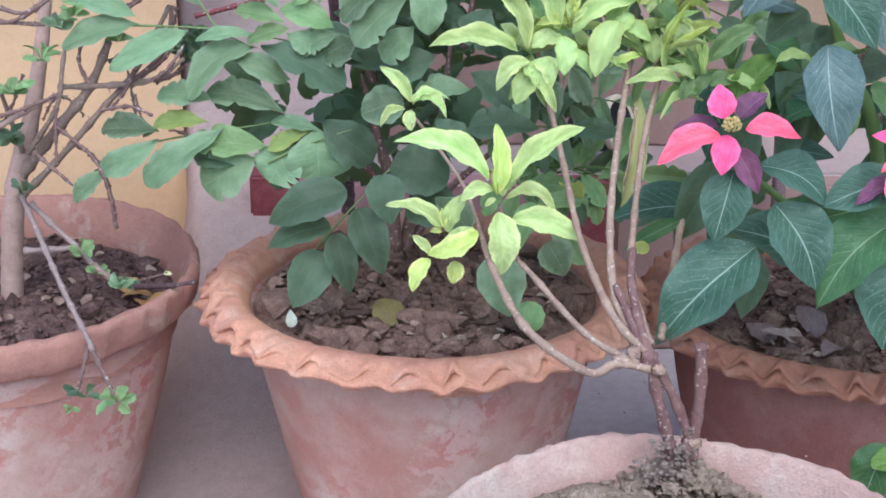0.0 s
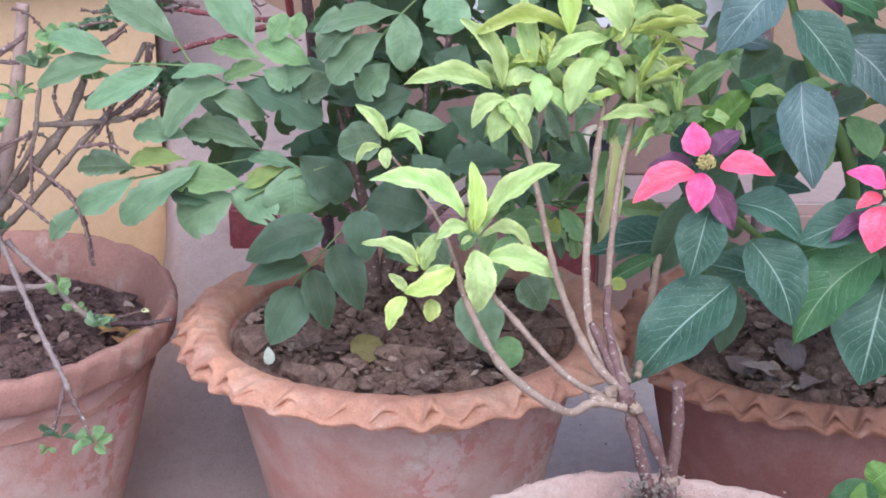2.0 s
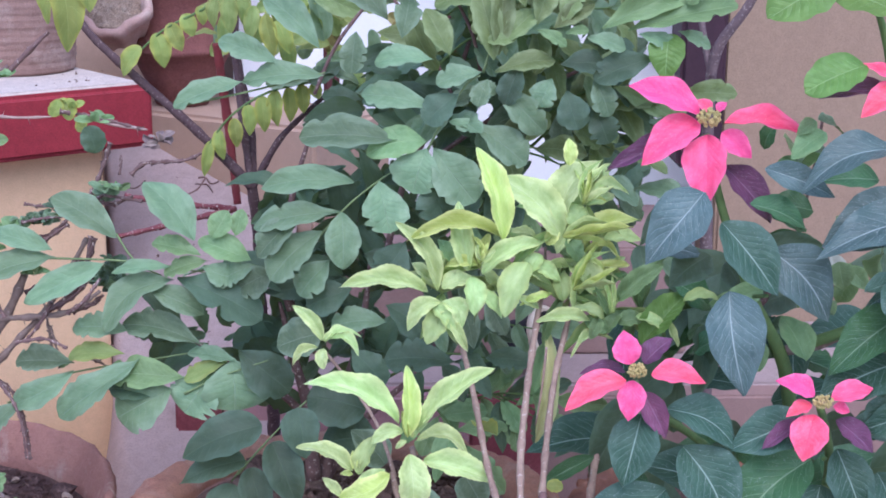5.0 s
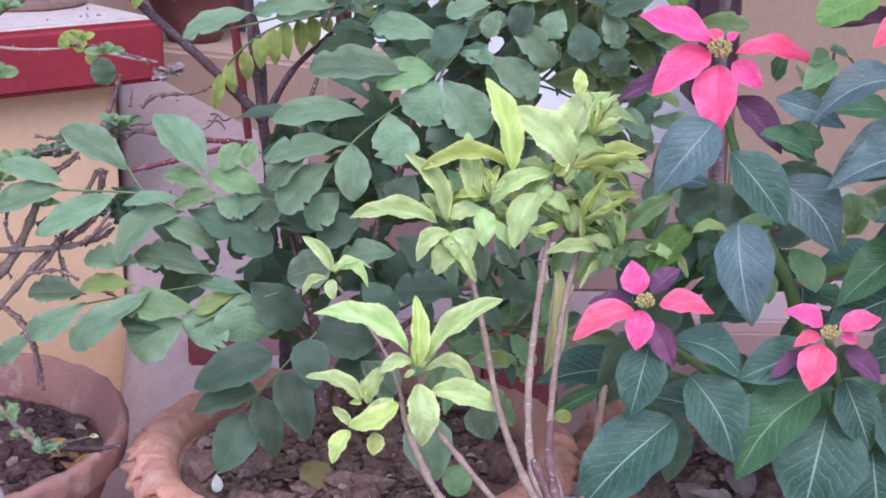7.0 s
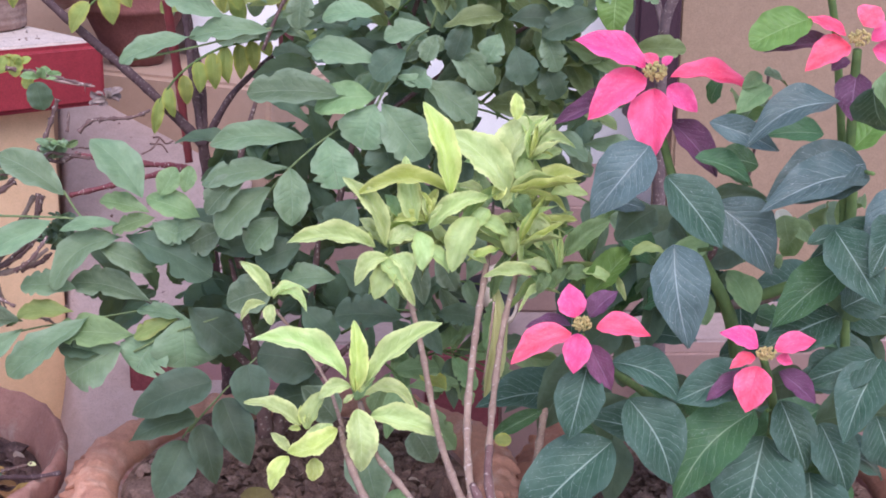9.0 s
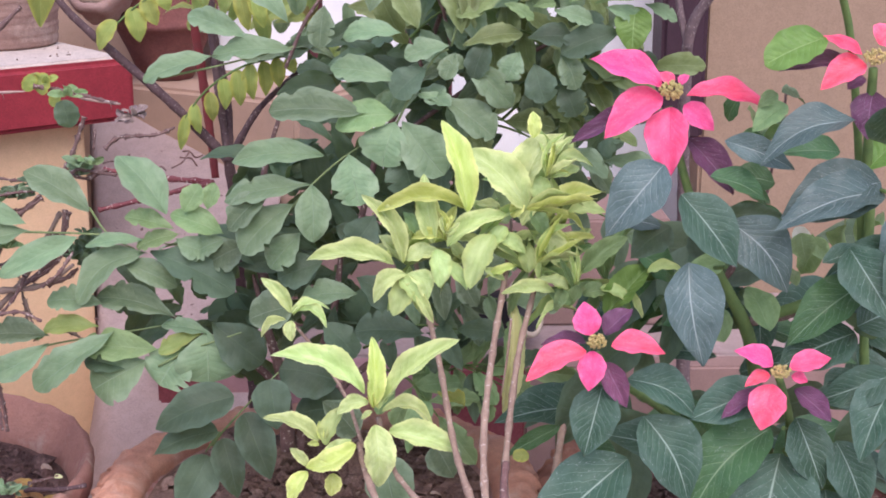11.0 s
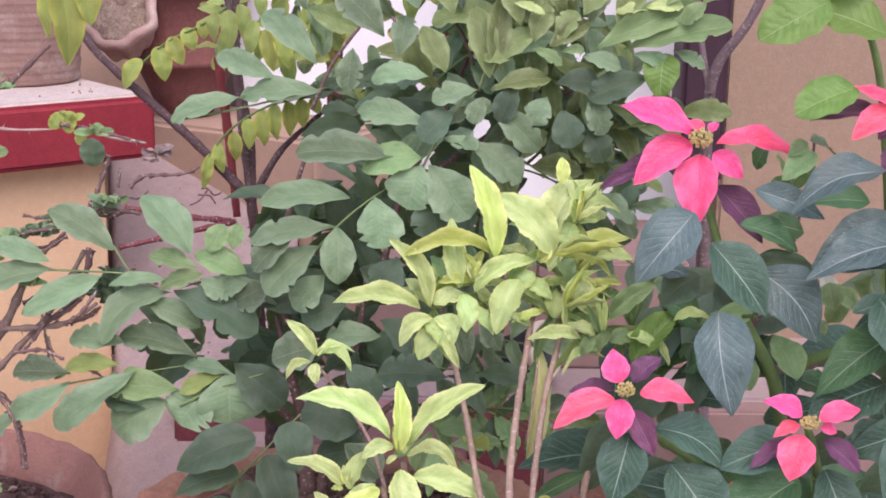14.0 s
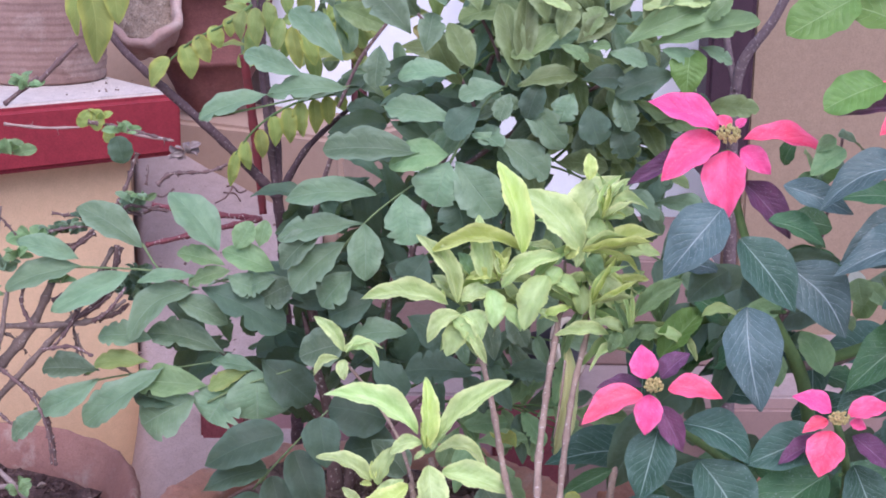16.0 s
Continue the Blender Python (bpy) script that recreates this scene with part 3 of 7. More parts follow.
def lumps(name, spots, material, parent=None, label="", seed=1, jag=0.5, flat=True):
    """Angular crumbs in one mesh: spots are (centre, size) pairs."""
    rng = random.Random(seed)
    tmp = bmesh.new()
    bmesh.ops.create_icosphere(tmp, subdivisions=1, radius=1)
    base = [v.co.copy() for v in tmp.verts]
    tri = [[v.index for v in f.verts] for f in tmp.faces]
    tmp.free()
    vs, fs = [], []
    for c, s in spots:
        o = len(vs)
        sq = (rng.uniform(0.6, 1.4), rng.uniform(0.6, 1.4), rng.uniform(0.45, 0.9))
        ca, sa = math.cos(s * 9e4), math.sin(s * 9e4)
        for p in base:
            k = s * (1 + jag * rng.uniform(-1, 0.7))
            x, y = p.x * sq[0] * k, p.y * sq[1] * k
            vs.append((c[0] + x * ca - y * sa, c[1] + x * sa + y * ca, c[2] + p.z * sq[2] * k))
        fs += [[i + o for i in f] for f in tri]
    me = bpy.data.meshes.new(name)
    me.from_pydata(vs, [], fs)
    me.materials.append(material)
    if not flat:
        me.shade_smooth()
    ob = new(name, me)
    ob.parent = parent
    return tagged(ob, label, "" if parent else "litter", kind="stuff")


def clods(parent, r, z, seed, count, size, material):
    rng = random.Random(seed)
    spots = []
    for k in range(count):
        a, d = rng.uniform(0, 2 * math.pi), r * math.sqrt(rng.random()) * 0.95
        s = size * (rng.uniform(0.4, 0.95) if k < count * 0.05 else rng.uniform(0.08, 0.34))
        spots.append(((d * math.cos(a), d * math.sin(a), z + 0.006 + s * 0.35 + 0.008 * (1 - (d / r) ** 2)), s))
    lumps("loose_soil", spots, material, parent, "lumps and crumbs of soil", seed, 0.6)


def mulch(parent, r, z, seed, count, size, material, label):
    """Bits of dead leaf strewn on the soil, one mesh."""
    rng = random.Random(seed)
    vs, fs = [], []
    for _ in range(count):
        a, d = rng.uniform(0, 6.28), r * math.sqrt(rng.random()) * 0.95
        m = pose(d * math.cos(a), d * math.sin(a), z + rng.uniform(0.010, 0.022), rng.uniform(-35, 35), rng.uniform(-35, 35), rng.uniform(0, 360))
        ln, w, c = size * rng.uniform(0.4, 1.1), size * rng.uniform(0.15, 0.5), rng.uniform(-0.4, 0.4)
        o = len(vs)
        for i in range(6):
            t = i / 5
            q = w * max(0.12, math.sin(math.pi * t) ** 0.7) * rng.uniform(0.75, 1.1)
            for s in (-1, 0, 1):
                vs.append(m @ Vector((s * q, (t - 0.5) * ln, c * ln * (t - 0.5) ** 2 * 4 + abs(s) * q * c + 0.0008 * s * s)))
        for i in range(5):
            for s in (0, 1):
                k = o + i * 3 + s
                fs.append((k, k + 1, k + 4, k + 3))
    me = bpy.data.meshes.new("leaf_mulch")
    me.from_pydata(vs, [], fs)
    me.materials.append(material)
    ob = new("leaf_mulch", me)
    ob.parent = parent
    tagged(ob, label, kind="stuff")


def pot(name, at, r, h, label, body, rim_mat, soil, crust=True, base=0.62, seed=1, lip=0.029, soil_drop=0.034, clod_count=60, clod=0.016, litter=0, neck=0.90, crimp=1.0):
    p = empty(name, at, label, "flower pot", "clay pots in the yard")
    prof = [(r * base * 0.94, 0), (r * base, 0.006)]
    for i in range(1, 13):
        s = i / 12
        prof.append((r * (base + (neck - base) * s ** 0.9), 0.006 + (h - lip - 0.006) * s))
    rin = r * neck - (0.006 if crust else 0.002)
    prof += [(rin, h - lip), (rin * 0.97, h - soil_drop - 0.02), (rin * 0.90, h - soil_drop - 0.03)]
    part("body", revolve(prof, 96, 0.004, seed), body, p)
    if crust:
        n = crust if crust > 1 else 34
        bell = lambda s, c, w: math.exp(-((s - c) / w) ** 2)
        def pinch(a, i):
            s = i / 45
            ph = (a * n + 0.9 * math.sin(3 * a + seed) + 0.7 * math.sin(8 * a) + 0.5 * math.sin(19 * a + 2)) / (2 * math.pi)
            size = 1 + 0.22 * math.sin(a * 5 + seed) + 0.22 * math.sin(a * 13 + seed) + 0.15 * math.sin(a * 29)
            q = 2 * math.pi * ph
            wave = math.sin(q + 0.35 * math.sin(q))
            mid = 0.45 + 0.065 * wave
            gape = max(0.0, math.sin(q + 1.0)) ** 0.6
            grit = noise.noise(Vector((math.cos(a) * 16, math.sin(a) * 16, s * 5 + seed)))
            fine = noise.noise(Vector((math.cos(a) * 45, math.sin(a) * 45, s * 9)))
            dr = -0.0080 * size * bell(s, mid - 0.02, 0.026) * (0.2 + 0.8 * gape) + 0.0042 * size * bell(s, mid + 0.09, 0.065) * (0.5 + 0.5 * gape)
            dr += 0.0050 * size * bell(s, 0.26, 0.10) * math.sin(q + 2.2) + (0.003 * grit + 0.0012 * fine) * bell(s, 0.45, 0.35)
            dz = 0.0035 * size * bell(s, mid + 0.12, 0.09) * wave + 0.0015 * size * bell(s, 0.12, 0.12) * math.sin(q + 2.2) + 0.002 * grit
            return dr * crimp, dz * crimp
        coarse = [(0.893, -1.20), (0.920, -1.16), (0.955, -1.10), (0.988, -1.00), (1.008, -0.84), (1.014, -0.66), (1.008, -0.48), (0.998, -0.32), (0.986, -0.18), (0.974, -0.05), (0.962, 0.06), (0.948, 0.12), (0.930, 0.06), (0.912, -0.08)]
        coarse = [(r * (1 + (u - 1) * (1 - neck) * 10), h + lip * v) for u, v in coarse] + [(rin, h - 0.016), (rin - 0.001, h - lip - 0.03)]
        ring = []
        for (u0, v0), (u1, v1) in zip(coarse, coarse[1:]):
            ring += [(u0 + (u1 - u0) * k / 3, v0 + (v1 - v0) * k / 3) for k in range(3)]
        ring.append(coarse[-1])
        part("crimped_rim", revolve(ring, 992, 0.004, seed + 3, pinch, False), rim_mat, p, "thumb-crimped clay rim")
    else:
        def worn(a, i):
            k = (0, 0.3, 1, 1.4, 1.4, 1, 0.5, 0, 0)[i]
            return k * (0.004 * noise.noise(Vector((math.cos(a) * 9, math.sin(a) * 9, seed + i))) + 0.0025 * noise.noise(Vector((math.cos(a) * 30, math.sin(a) * 30, seed + i * 0.6)))), 0.003 * k * noise.noise(Vector((math.cos(a) * 14, math.sin(a) * 14, seed)))
        ring = [(r * 0.895, h - lip - 0.004), (r * 0.960, h - lip), (r * 0.985, h - lip * 0.85), (r * 1.0, h - lip * 0.25), (r * 0.995, h - 0.004), (r * 0.972, h + 0.001), (r * 0.955, h - 0.004), (rin - 0.004, h - lip - 0.002), (rin - 0.005, h - lip - 0.04)]
        part("rim", revolve(ring, 220, 0.004, seed + 3, worn, False), rim_mat, p, "worn rounded clay rim")
    earth = part("soil", soil_bm(rin * 0.985, h - soil_drop, seed), soil, p, "crumbly garden soil")
    clods(earth, rin * 0.95, h - soil_drop, seed + 5, clod_count, clod, soil)
    if litter:
        mulch(earth, rin * 0.93, h - soil_drop, seed + 9, litter, 0.020, M_MULCH, "broken bits of dry leaf on the soil")
        mulch(earth, rin * 0.93, h - soil_drop, seed + 19, litter // 2, 0.016, M_MULCH_PALE, "pale dry leaf bits on the soil")
    return p


pot("flower_pot", (-0.021, 1.54, 0.0), 0.250, 0.326, "large pink limewashed clay pot with an orange crimped rim", M_CLAY_PINK, M_CLAY_RIM, M_SOIL, crust=34, base=0.54, seed=2, neck=0.82, crimp=1.05, lip=0.023, soil_drop=0.026, clod_count=1500, clod=0.024, litter=110)
pot("flower_pot", (-0.535, 1.555, 0.0), 0.252, 0.335, "wide pink limewashed clay pot with a worn plain rim", M_CLAY_PINK, M_CLAY_OLD, M_SOIL_DARK, crust=0, base=0.6, seed=7, lip=0.042, clod_count=2000, clod=0.015, soil_drop=0.054, litter=60)
pot("flower_pot", (0.452, 1.515, 0.0), 0.226, 0.317, "dark red clay pot with a crimped rim", M_CLAY_DARK, M_CLAY_RIM_DARK, M_SOIL, crust=38, base=0.6, seed=11, neck=0.85, crimp=1.15, lip=0.022, soil_drop=0.026, clod_count=1500, clod=0.018, litter=50)
pot_front = pot("flower_pot", (0.182, 0.925, 0.0), 0.200, 0.350, "pale pinkish clay pot with a thick worn rim", M_CLAY_PALE, M_CLAY_PALE, M_SOIL_DRY, crust=0, base=0.62, seed=15, lip=0.04, clod_count=1800, clod=0.010, soil_drop=0.034)


# ---- plants ----

def tuft(plant, at, n, length, width, material, shape, seed, up):
    """A whorl of young leaves round a shoot's end."""
    rng = random.Random(seed)
    at = Vector(at)
    for k in range(n):
        a = 2 * math.pi * (k + rng.uniform(-0.3, 0.3)) / n
        d = Vector((math.cos(a), math.sin(a) * 0.8, up + rng.uniform(-0.35, 0.5))).normalized()
        s = length * rng.uniform(0.6, 1.1)
        leaf(plant, shape, material, at + d * s * 0.08, at + d * s, width * rng.uniform(0.75, 1.15), rng.uniform(-35, 35))


# Gaps in the crown, set where the camera sees through to the background.
VIEW_GAPS = ((0.205, 0.692, 0.012), (0.359, 0.685, 0.018), (0.414, 0.670, 0.016), (0.002, 0.869, 0.008), (0.069, 0.892, 0.006), (-0.137, 0.889, 0.012))


def in_view_gap(p, s):
    """Whether a leaf of size s at p would close one of the gaps kept for the camera's view."""
    q = VIEW_SIDE.lerp(p, (1.66 - VIEW_SIDE.y) / (p.y - VIEW_SIDE.y))
    return any(math.hypot(q.x - x, q.z - z) < r + s * 0.42 for x, z, r in VIEW_GAPS)


def fill(plant, centre, radii, n, seed, mats, size):
    """Leaves deeper inside the crown, thinning outwards, left out of the gaps kept for the camera's view."""
    rng = random.Random(seed)
    for k in range(n):
        d = Vector((rng.gauss(0, 1), rng.gauss(0, 1), rng.gauss(0, 1))).normalized() * rng.random() ** 0.45
        p = Vector(centre) + Vector((d.x * radii[0], d.y * radii[1], d.z * radii[2]))
        a = rng.uniform(0, 2 * math.pi)
        s = size * rng.uniform(0.75, 1.3)
        t = p + Vector((math.cos(a), rng.uniform(-0.5, 0.3), math.sin(a) * 0.6 - 0.2)).normalized() * s
        if in_view_gap((p + t) / 2, s):
            continue
        leaf(plant, "leaflet" if rng.random() < 0.6 else "smooth", mats[rng.randrange(len(mats))], p, t, s * rng.uniform(0.34, 0.5), rng.uniform(-25, 25))


def rosette(plant, at, n, length, width, mats, seed):
    """Leaves that radiate from a shoot's end in a disc turned to the camera's view, the upper ones longer."""
    rng = random.Random(seed)
    at = Vector(at)
    for k in range(n):
        a = 2 * math.pi * (k + rng.uniform(-0.35, 0.35)) / n
        d = Vector((math.cos(a), 0.25 + 0.35 * math.sin(a) + rng.uniform(-0.25, 0.2), math.sin(a) * 0.85 + 0.15)).normalized()
        s = length * rng.uniform(0.65, 1.1)
        leaf(plant, "lance", mats[rng.randrange(len(mats))], at, at + d * s, width * rng.uniform(0.8, 1.15), rng.uniform(-20, 20), bend=rng.uniform(-0.14, 0.14))


lime = empty("lime_shrub", (0.19, 1.03, 0.31), "lime green variegated shrub with bare knotty stems in the front pot", "potted shrub")
stem(lime, M_STEM_PURPLE, ((0.204, 1.075, 0.316), (0.189, 1.08, 0.372), (0.178, 1.085, 0.412), (0.172, 1.09, 0.441), (0.156, 1.12, 0.463)), (0.0051, 0.0048, 0.0048, 0.0044, 0.0041), knob=0.3)
stem(lime, M_STEM_TAN, ((0.172, 1.09, 0.441), (0.148, 1.13, 0.469), (0.145, 1.182, 0.521), (0.156, 1.246, 0.578), (0.169, 1.305, 0.62), (0.175, 1.32, 0.654), (0.178, 1.335, 0.681)), (0.0035, 0.0034, 0.0031, 0.0029, 0.0027, 0.0022, 0.0012), knob=0.3)
stem(lime, M_STEM_TAN, ((0.169, 1.09, 0.443), (0.144, 1.12, 0.463), (0.122, 1.195, 0.501), (0.109, 1.285, 0.555), (0.092, 1.325, 0.62), (0.085, 1.335, 0.65), (0.08, 1.345, 0.674)), (0.0035, 0.0034, 0.0029, 0.0028, 0.0025, 0.0021, 0.0012), knob=0.3)
stem(lime, M_STEM_TAN, ((0.171, 1.08, 0.433), (0.143, 1.08, 0.438), (0.12, 1.08, 0.43), (0.073, 1.13, 0.445), (0.046, 1.19, 0.473), (0.034, 1.24, 0.494)), (0.0035, 0.0035, 0.0037, 0.0035, 0.0031, 0.0023), knob=0.26)
stem(lime, M_STEM_TAN, ((0.161, 1.08, 0.438), (0.123, 1.12, 0.445), (0.08, 1.18, 0.474), (0.065, 1.22, 0.48), (0.052, 1.25, 0.515)), (0.0029, 0.0028, 0.0025, 0.0023, 0.0023), knob=0.26)
stem(lime, M_STEM_TAN, ((0.173, 1.1, 0.446), (0.163, 1.156, 0.479), (0.167, 1.195, 0.516), (0.181, 1.259, 0.574), (0.197, 1.305, 0.614), (0.206, 1.32, 0.648), (0.211, 1.335, 0.676)), (0.0035, 0.0031, 0.0029, 0.0028, 0.0025, 0.0021, 0.0012), knob=0.3)
stem(lime, M_STEM_PURPLE, ((0.207, 1.075, 0.321), (0.211, 1.078, 0.368), (0.214, 1.08, 0.415), (0.213, 1.085, 0.453)), (0.0051, 0.0048, 0.0048, 0.0045), knob=0.26)
stem(lime, M_STEM_PURPLE, ((0.209, 1.078, 0.368), (0.192, 1.083, 0.408), (0.177, 1.088, 0.434)), (0.0044, 0.0041, 0.0037), knob=0.26)
stem(lime, M_STEM_TAN, ((0.185, 1.12, 0.443), (0.219, 1.28, 0.44), (0.233, 1.33, 0.483), (0.239, 1.35, 0.502)), (0.0029, 0.0035, 0.0035, 0.0029), knob=0.26)
stem(lime, M_STEM_PURPLE, ((0.172, 1.088, 0.437), (0.159, 1.112, 0.462), (0.147, 1.14, 0.483)), (0.0045, 0.0044, 0.003), knob=0.3)
stem(lime, M_STEM_PURPLE, ((0.171, 1.09, 0.44), (0.163, 1.112, 0.467), (0.161, 1.15, 0.487), (0.164, 1.168, 0.506)), (0.0041, 0.0039, 0.0036, 0.0028), knob=0.3)
stem(lime, M_STEM_TAN, ((0.037, 1.272, 0.476), (0.02, 1.305, 0.515), (-0.009, 1.335, 0.55), (-0.028, 1.335, 0.575)), (0.0021, 0.0017, 0.0016, 0.0015))
leaf(lime, "lance", L_LIME, (0.04, 1.225, 0.548), (-0.043, 1.237, 0.584), 0.0234, bend=0.07)
leaf(lime, "lance", L_LIME_Y, (0.048, 1.225, 0.535), (0.048, 1.244, 0.595), 0.0162, own=True)
leaf(lime, "lance", L_LIME, (0.056, 1.225, 0.54), (0.125, 1.242, 0.595), 0.0198, own=True)
leaf(lime, "lance", L_LIME, (0.056, 1.225, 0.531), (0.104, 1.22, 0.52), 0.0144, bend=-0.19)
leaf(lime, "lance", L_LIME, (0.062, 1.225, 0.512), (0.127, 1.218, 0.495), 0.0225, own=True)
leaf(lime, "lance", L_LIME, (0.05, 1.225, 0.518), (0.055, 1.203, 0.467), 0.0279, own=True)
leaf(lime, "lance", L_LIME, (0.044, 1.225, 0.54), (0.015, 1.221, 0.531), 0.0144, bend=0.1)
leaf(lime, "lance", L_LIME_D, (0.004, 1.225, 0.499), (0.022, 1.236, 0.534), 0.0162, own=True)
leaf(lime, "lance", L_LIME, (-0.001, 1.225, 0.502), (-0.05, 1.233, 0.526), 0.0162, bend=0.05)
leaf(lime, "lance", L_LIME_Y, (0.032, 1.225, 0.499), (-0.015, 1.218, 0.483), 0.0216, bend=-0.2)
leaf(lime, "lance", L_LIME, (-0.011, 1.225, 0.478), (-0.028, 1.23, 0.494), 0.0090, own=True)
leaf(lime, "lance", L_LIME_Y, (-0.012, 1.225, 0.473), (-0.029, 1.213, 0.446), 0.0162, own=True)
leaf(lime, "lance", L_LIME_Y, (0.011, 1.225, 0.471), (0.009, 1.217, 0.452), 0.0153, own=True)
leaf(lime, "lance", L_LIME_Y, (0.001, 1.225, 0.504), (-0.001, 1.23, 0.52), 0.0063, own=True)
leaf(lime, "lance", L_LIME, (0.004, 1.225, 0.504), (0.006, 1.23, 0.52), 0.0054, own=True)
leaf(lime, "lance", L_LIME_Y, (-0.001, 1.225, 0.499), (-0.012, 1.225, 0.5), 0.0054, own=True)
leaf(lime, "lance", L_LIME, (0.006, 1.225, 0.482), (0.027, 1.231, 0.502), 0.0162, own=True)
leaf(lime, "lance", L_LIME_Y, (0.048, 1.225, 0.534), (0.043, 1.232, 0.557), 0.0054, own=True)
leaf(lime, "lance", L_LIME_Y, (0.052, 1.225, 0.534), (0.056, 1.231, 0.552), 0.0045, own=True)
leaf(lime, "lance", L_LIME, (0.047, 1.225, 0.531), (0.037, 1.222, 0.525), 0.0054, own=True)
leaf(lime, "lance", L_LIME, (0.053, 1.225, 0.533), (0.065, 1.23, 0.547), 0.0054, own=True)
leaf(lime, "lance", L_LIME, (-0.031, 1.32, 0.594), (-0.06, 1.33, 0.626), 0.0126, bend=0.1)
leaf(lime, "lance", L_LIME, (-0.029, 1.32, 0.591), (0.004, 1.323, 0.601), 0.0090, bend=-0.12)
leaf(lime, "lance", L_LIME, (-0.025, 1.32, 0.595), (0.003, 1.314, 0.581), 0.0099, bend=-0.25)
leaf(lime, "lance", L_LIME, (-0.036, 1.32, 0.587), (-0.061, 1.314, 0.573), 0.0090, bend=0.15)
leaf(lime, "lance", L_LIME, (-0.031, 1.32, 0.586), (-0.031, 1.312, 0.568), 0.0117, own=True)
leaf(lime, "lance", L_LIME, (-0.03, 1.32, 0.593), (-0.022, 1.323, 0.603), 0.0045, own=True)
leaf(lime, "lance", L_LIME, (0.067, 1.29, 0.65), (-0.014, 1.292, 0.656), 0.0207, bend=0.03)
leaf(lime, "lance", L_LIME, (0.075, 1.29, 0.651), (0.038, 1.309, 0.712), 0.0171, bend=0.1)
leaf(lime, "lance", L_LIME, (0.103, 1.29, 0.67), (0.094, 1.309, 0.731), 0.0189, own=True)
leaf(lime, "lance", L_LIME_Y, (0.134, 1.29, 0.702), (0.047, 1.29, 0.702), 0.0171, bend=0.1)
leaf(lime, "lance", L_LIME_Y, (0.134, 1.29, 0.699), (0.115, 1.316, 0.782), 0.0234, own=True)
leaf(lime, "lance", L_LIME, (0.116, 1.29, 0.666), (0.172, 1.3, 0.699), 0.0171, bend=-0.05)
leaf(lime, "lance", L_LIME, (0.079, 1.29, 0.654), (0.108, 1.293, 0.663), 0.0189, own=True)
leaf(lime, "lance", L_LIME, (0.078, 1.29, 0.641), (0.047, 1.28, 0.618), 0.0162, bend=0.1)
leaf(lime, "lance", L_LIME, (0.08, 1.29, 0.641), (0.099, 1.281, 0.619), 0.0189, bend=-0.2)
leaf(lime, "lance", L_LIME, (0.088, 1.29, 0.626), (0.103, 1.278, 0.597), 0.0099, own=True)
leaf(lime, "lance", L_LIME_D, (0.109, 1.29, 0.65), (0.136, 1.282, 0.63), 0.0144, own=True)
leaf(lime, "lance", L_LIME_Y, (0.111, 1.29, 0.676), (0.082, 1.289, 0.675), 0.0108, bend=0.05)
leaf(lime, "lance", L_LIME_Y, (0.112, 1.29, 0.679), (0.115, 1.296, 0.697), 0.0045, own=True)
leaf(lime, "lance", L_LIME_Y, (0.113, 1.29, 0.676), (0.122, 1.295, 0.694), 0.0045, own=True)
leaf(lime, "lance", L_LIME, (0.115, 1.29, 0.675), (0.128, 1.293, 0.686), 0.0045, own=True)
leaf(lime, "lance", L_LIME_Y, (0.062, 1.29, 0.652), (0.052, 1.293, 0.663), 0.0045, own=True)
leaf(lime, "lance", L_LIME_Y, (0.064, 1.29, 0.653), (0.061, 1.293, 0.664), 0.0036, own=True)
leaf(lime, "lance", L_LIME_D, (0.158, 1.29, 0.678), (0.135, 1.271, 0.632), 0.0270, own=True)
leaf(lime, "lance", L_LIME_D, (0.106, 1.29, 0.664), (0.109, 1.276, 0.632), 0.0198, own=True)
leaf(lime, "lance", L_MID, (0.088, 1.29, 0.678), (0.077, 1.296, 0.699), 0.0126, own=True)
leaf(lime, "lance", L_LIME_D, (0.083, 1.29, 0.631), (0.065, 1.279, 0.604), 0.0216, own=True)
leaf(lime, "lance", L_LIME_D, (0.07, 1.29, 0.639), (0.093, 1.279, 0.613), 0.0162, own=True)
leaf(lime, "lance", L_LIME, (0.086, 1.29, 0.636), (0.068, 1.286, 0.627), 0.0108, bend=0.1)
leaf(lime, "lance", L_LIME, (0.19, 1.31, 0.698), (0.133, 1.327, 0.751), 0.0342, bend=0.04)
leaf(lime, "lance", L_LIME, (0.188, 1.31, 0.709), (0.223, 1.329, 0.769), 0.0306, bend=-0.08)
leaf(lime, "lance", L_LIME_Y, (0.195, 1.31, 0.764), (0.195, 1.317, 0.788), 0.0126, own=True)
leaf(lime, "lance", L_LIME, (0.214, 1.31, 0.735), (0.251, 1.311, 0.74), 0.0108, bend=-0.22)
leaf(lime, "lance", L_LIME, (0.209, 1.31, 0.734), (0.233, 1.32, 0.766), 0.0081, own=True)
leaf(lime, "lance", L_LIME, (0.208, 1.31, 0.737), (0.223, 1.318, 0.762), 0.0072, own=True)
leaf(lime, "lance", L_LIME_Y, (0.177, 1.31, 0.689), (0.186, 1.315, 0.707), 0.0126, own=True)
leaf(lime, "lance", L_LIME, (0.23, 1.31, 0.634), (0.188, 1.327, 0.689), 0.0234, bend=-0.08)
leaf(lime, "lance", L_LIME, (0.186, 1.31, 0.681), (0.217, 1.317, 0.703), 0.0180, bend=-0.2)
leaf(lime, "lance", L_LIME_Y, (0.207, 1.31, 0.679), (0.264, 1.32, 0.712), 0.0189, bend=-0.15)
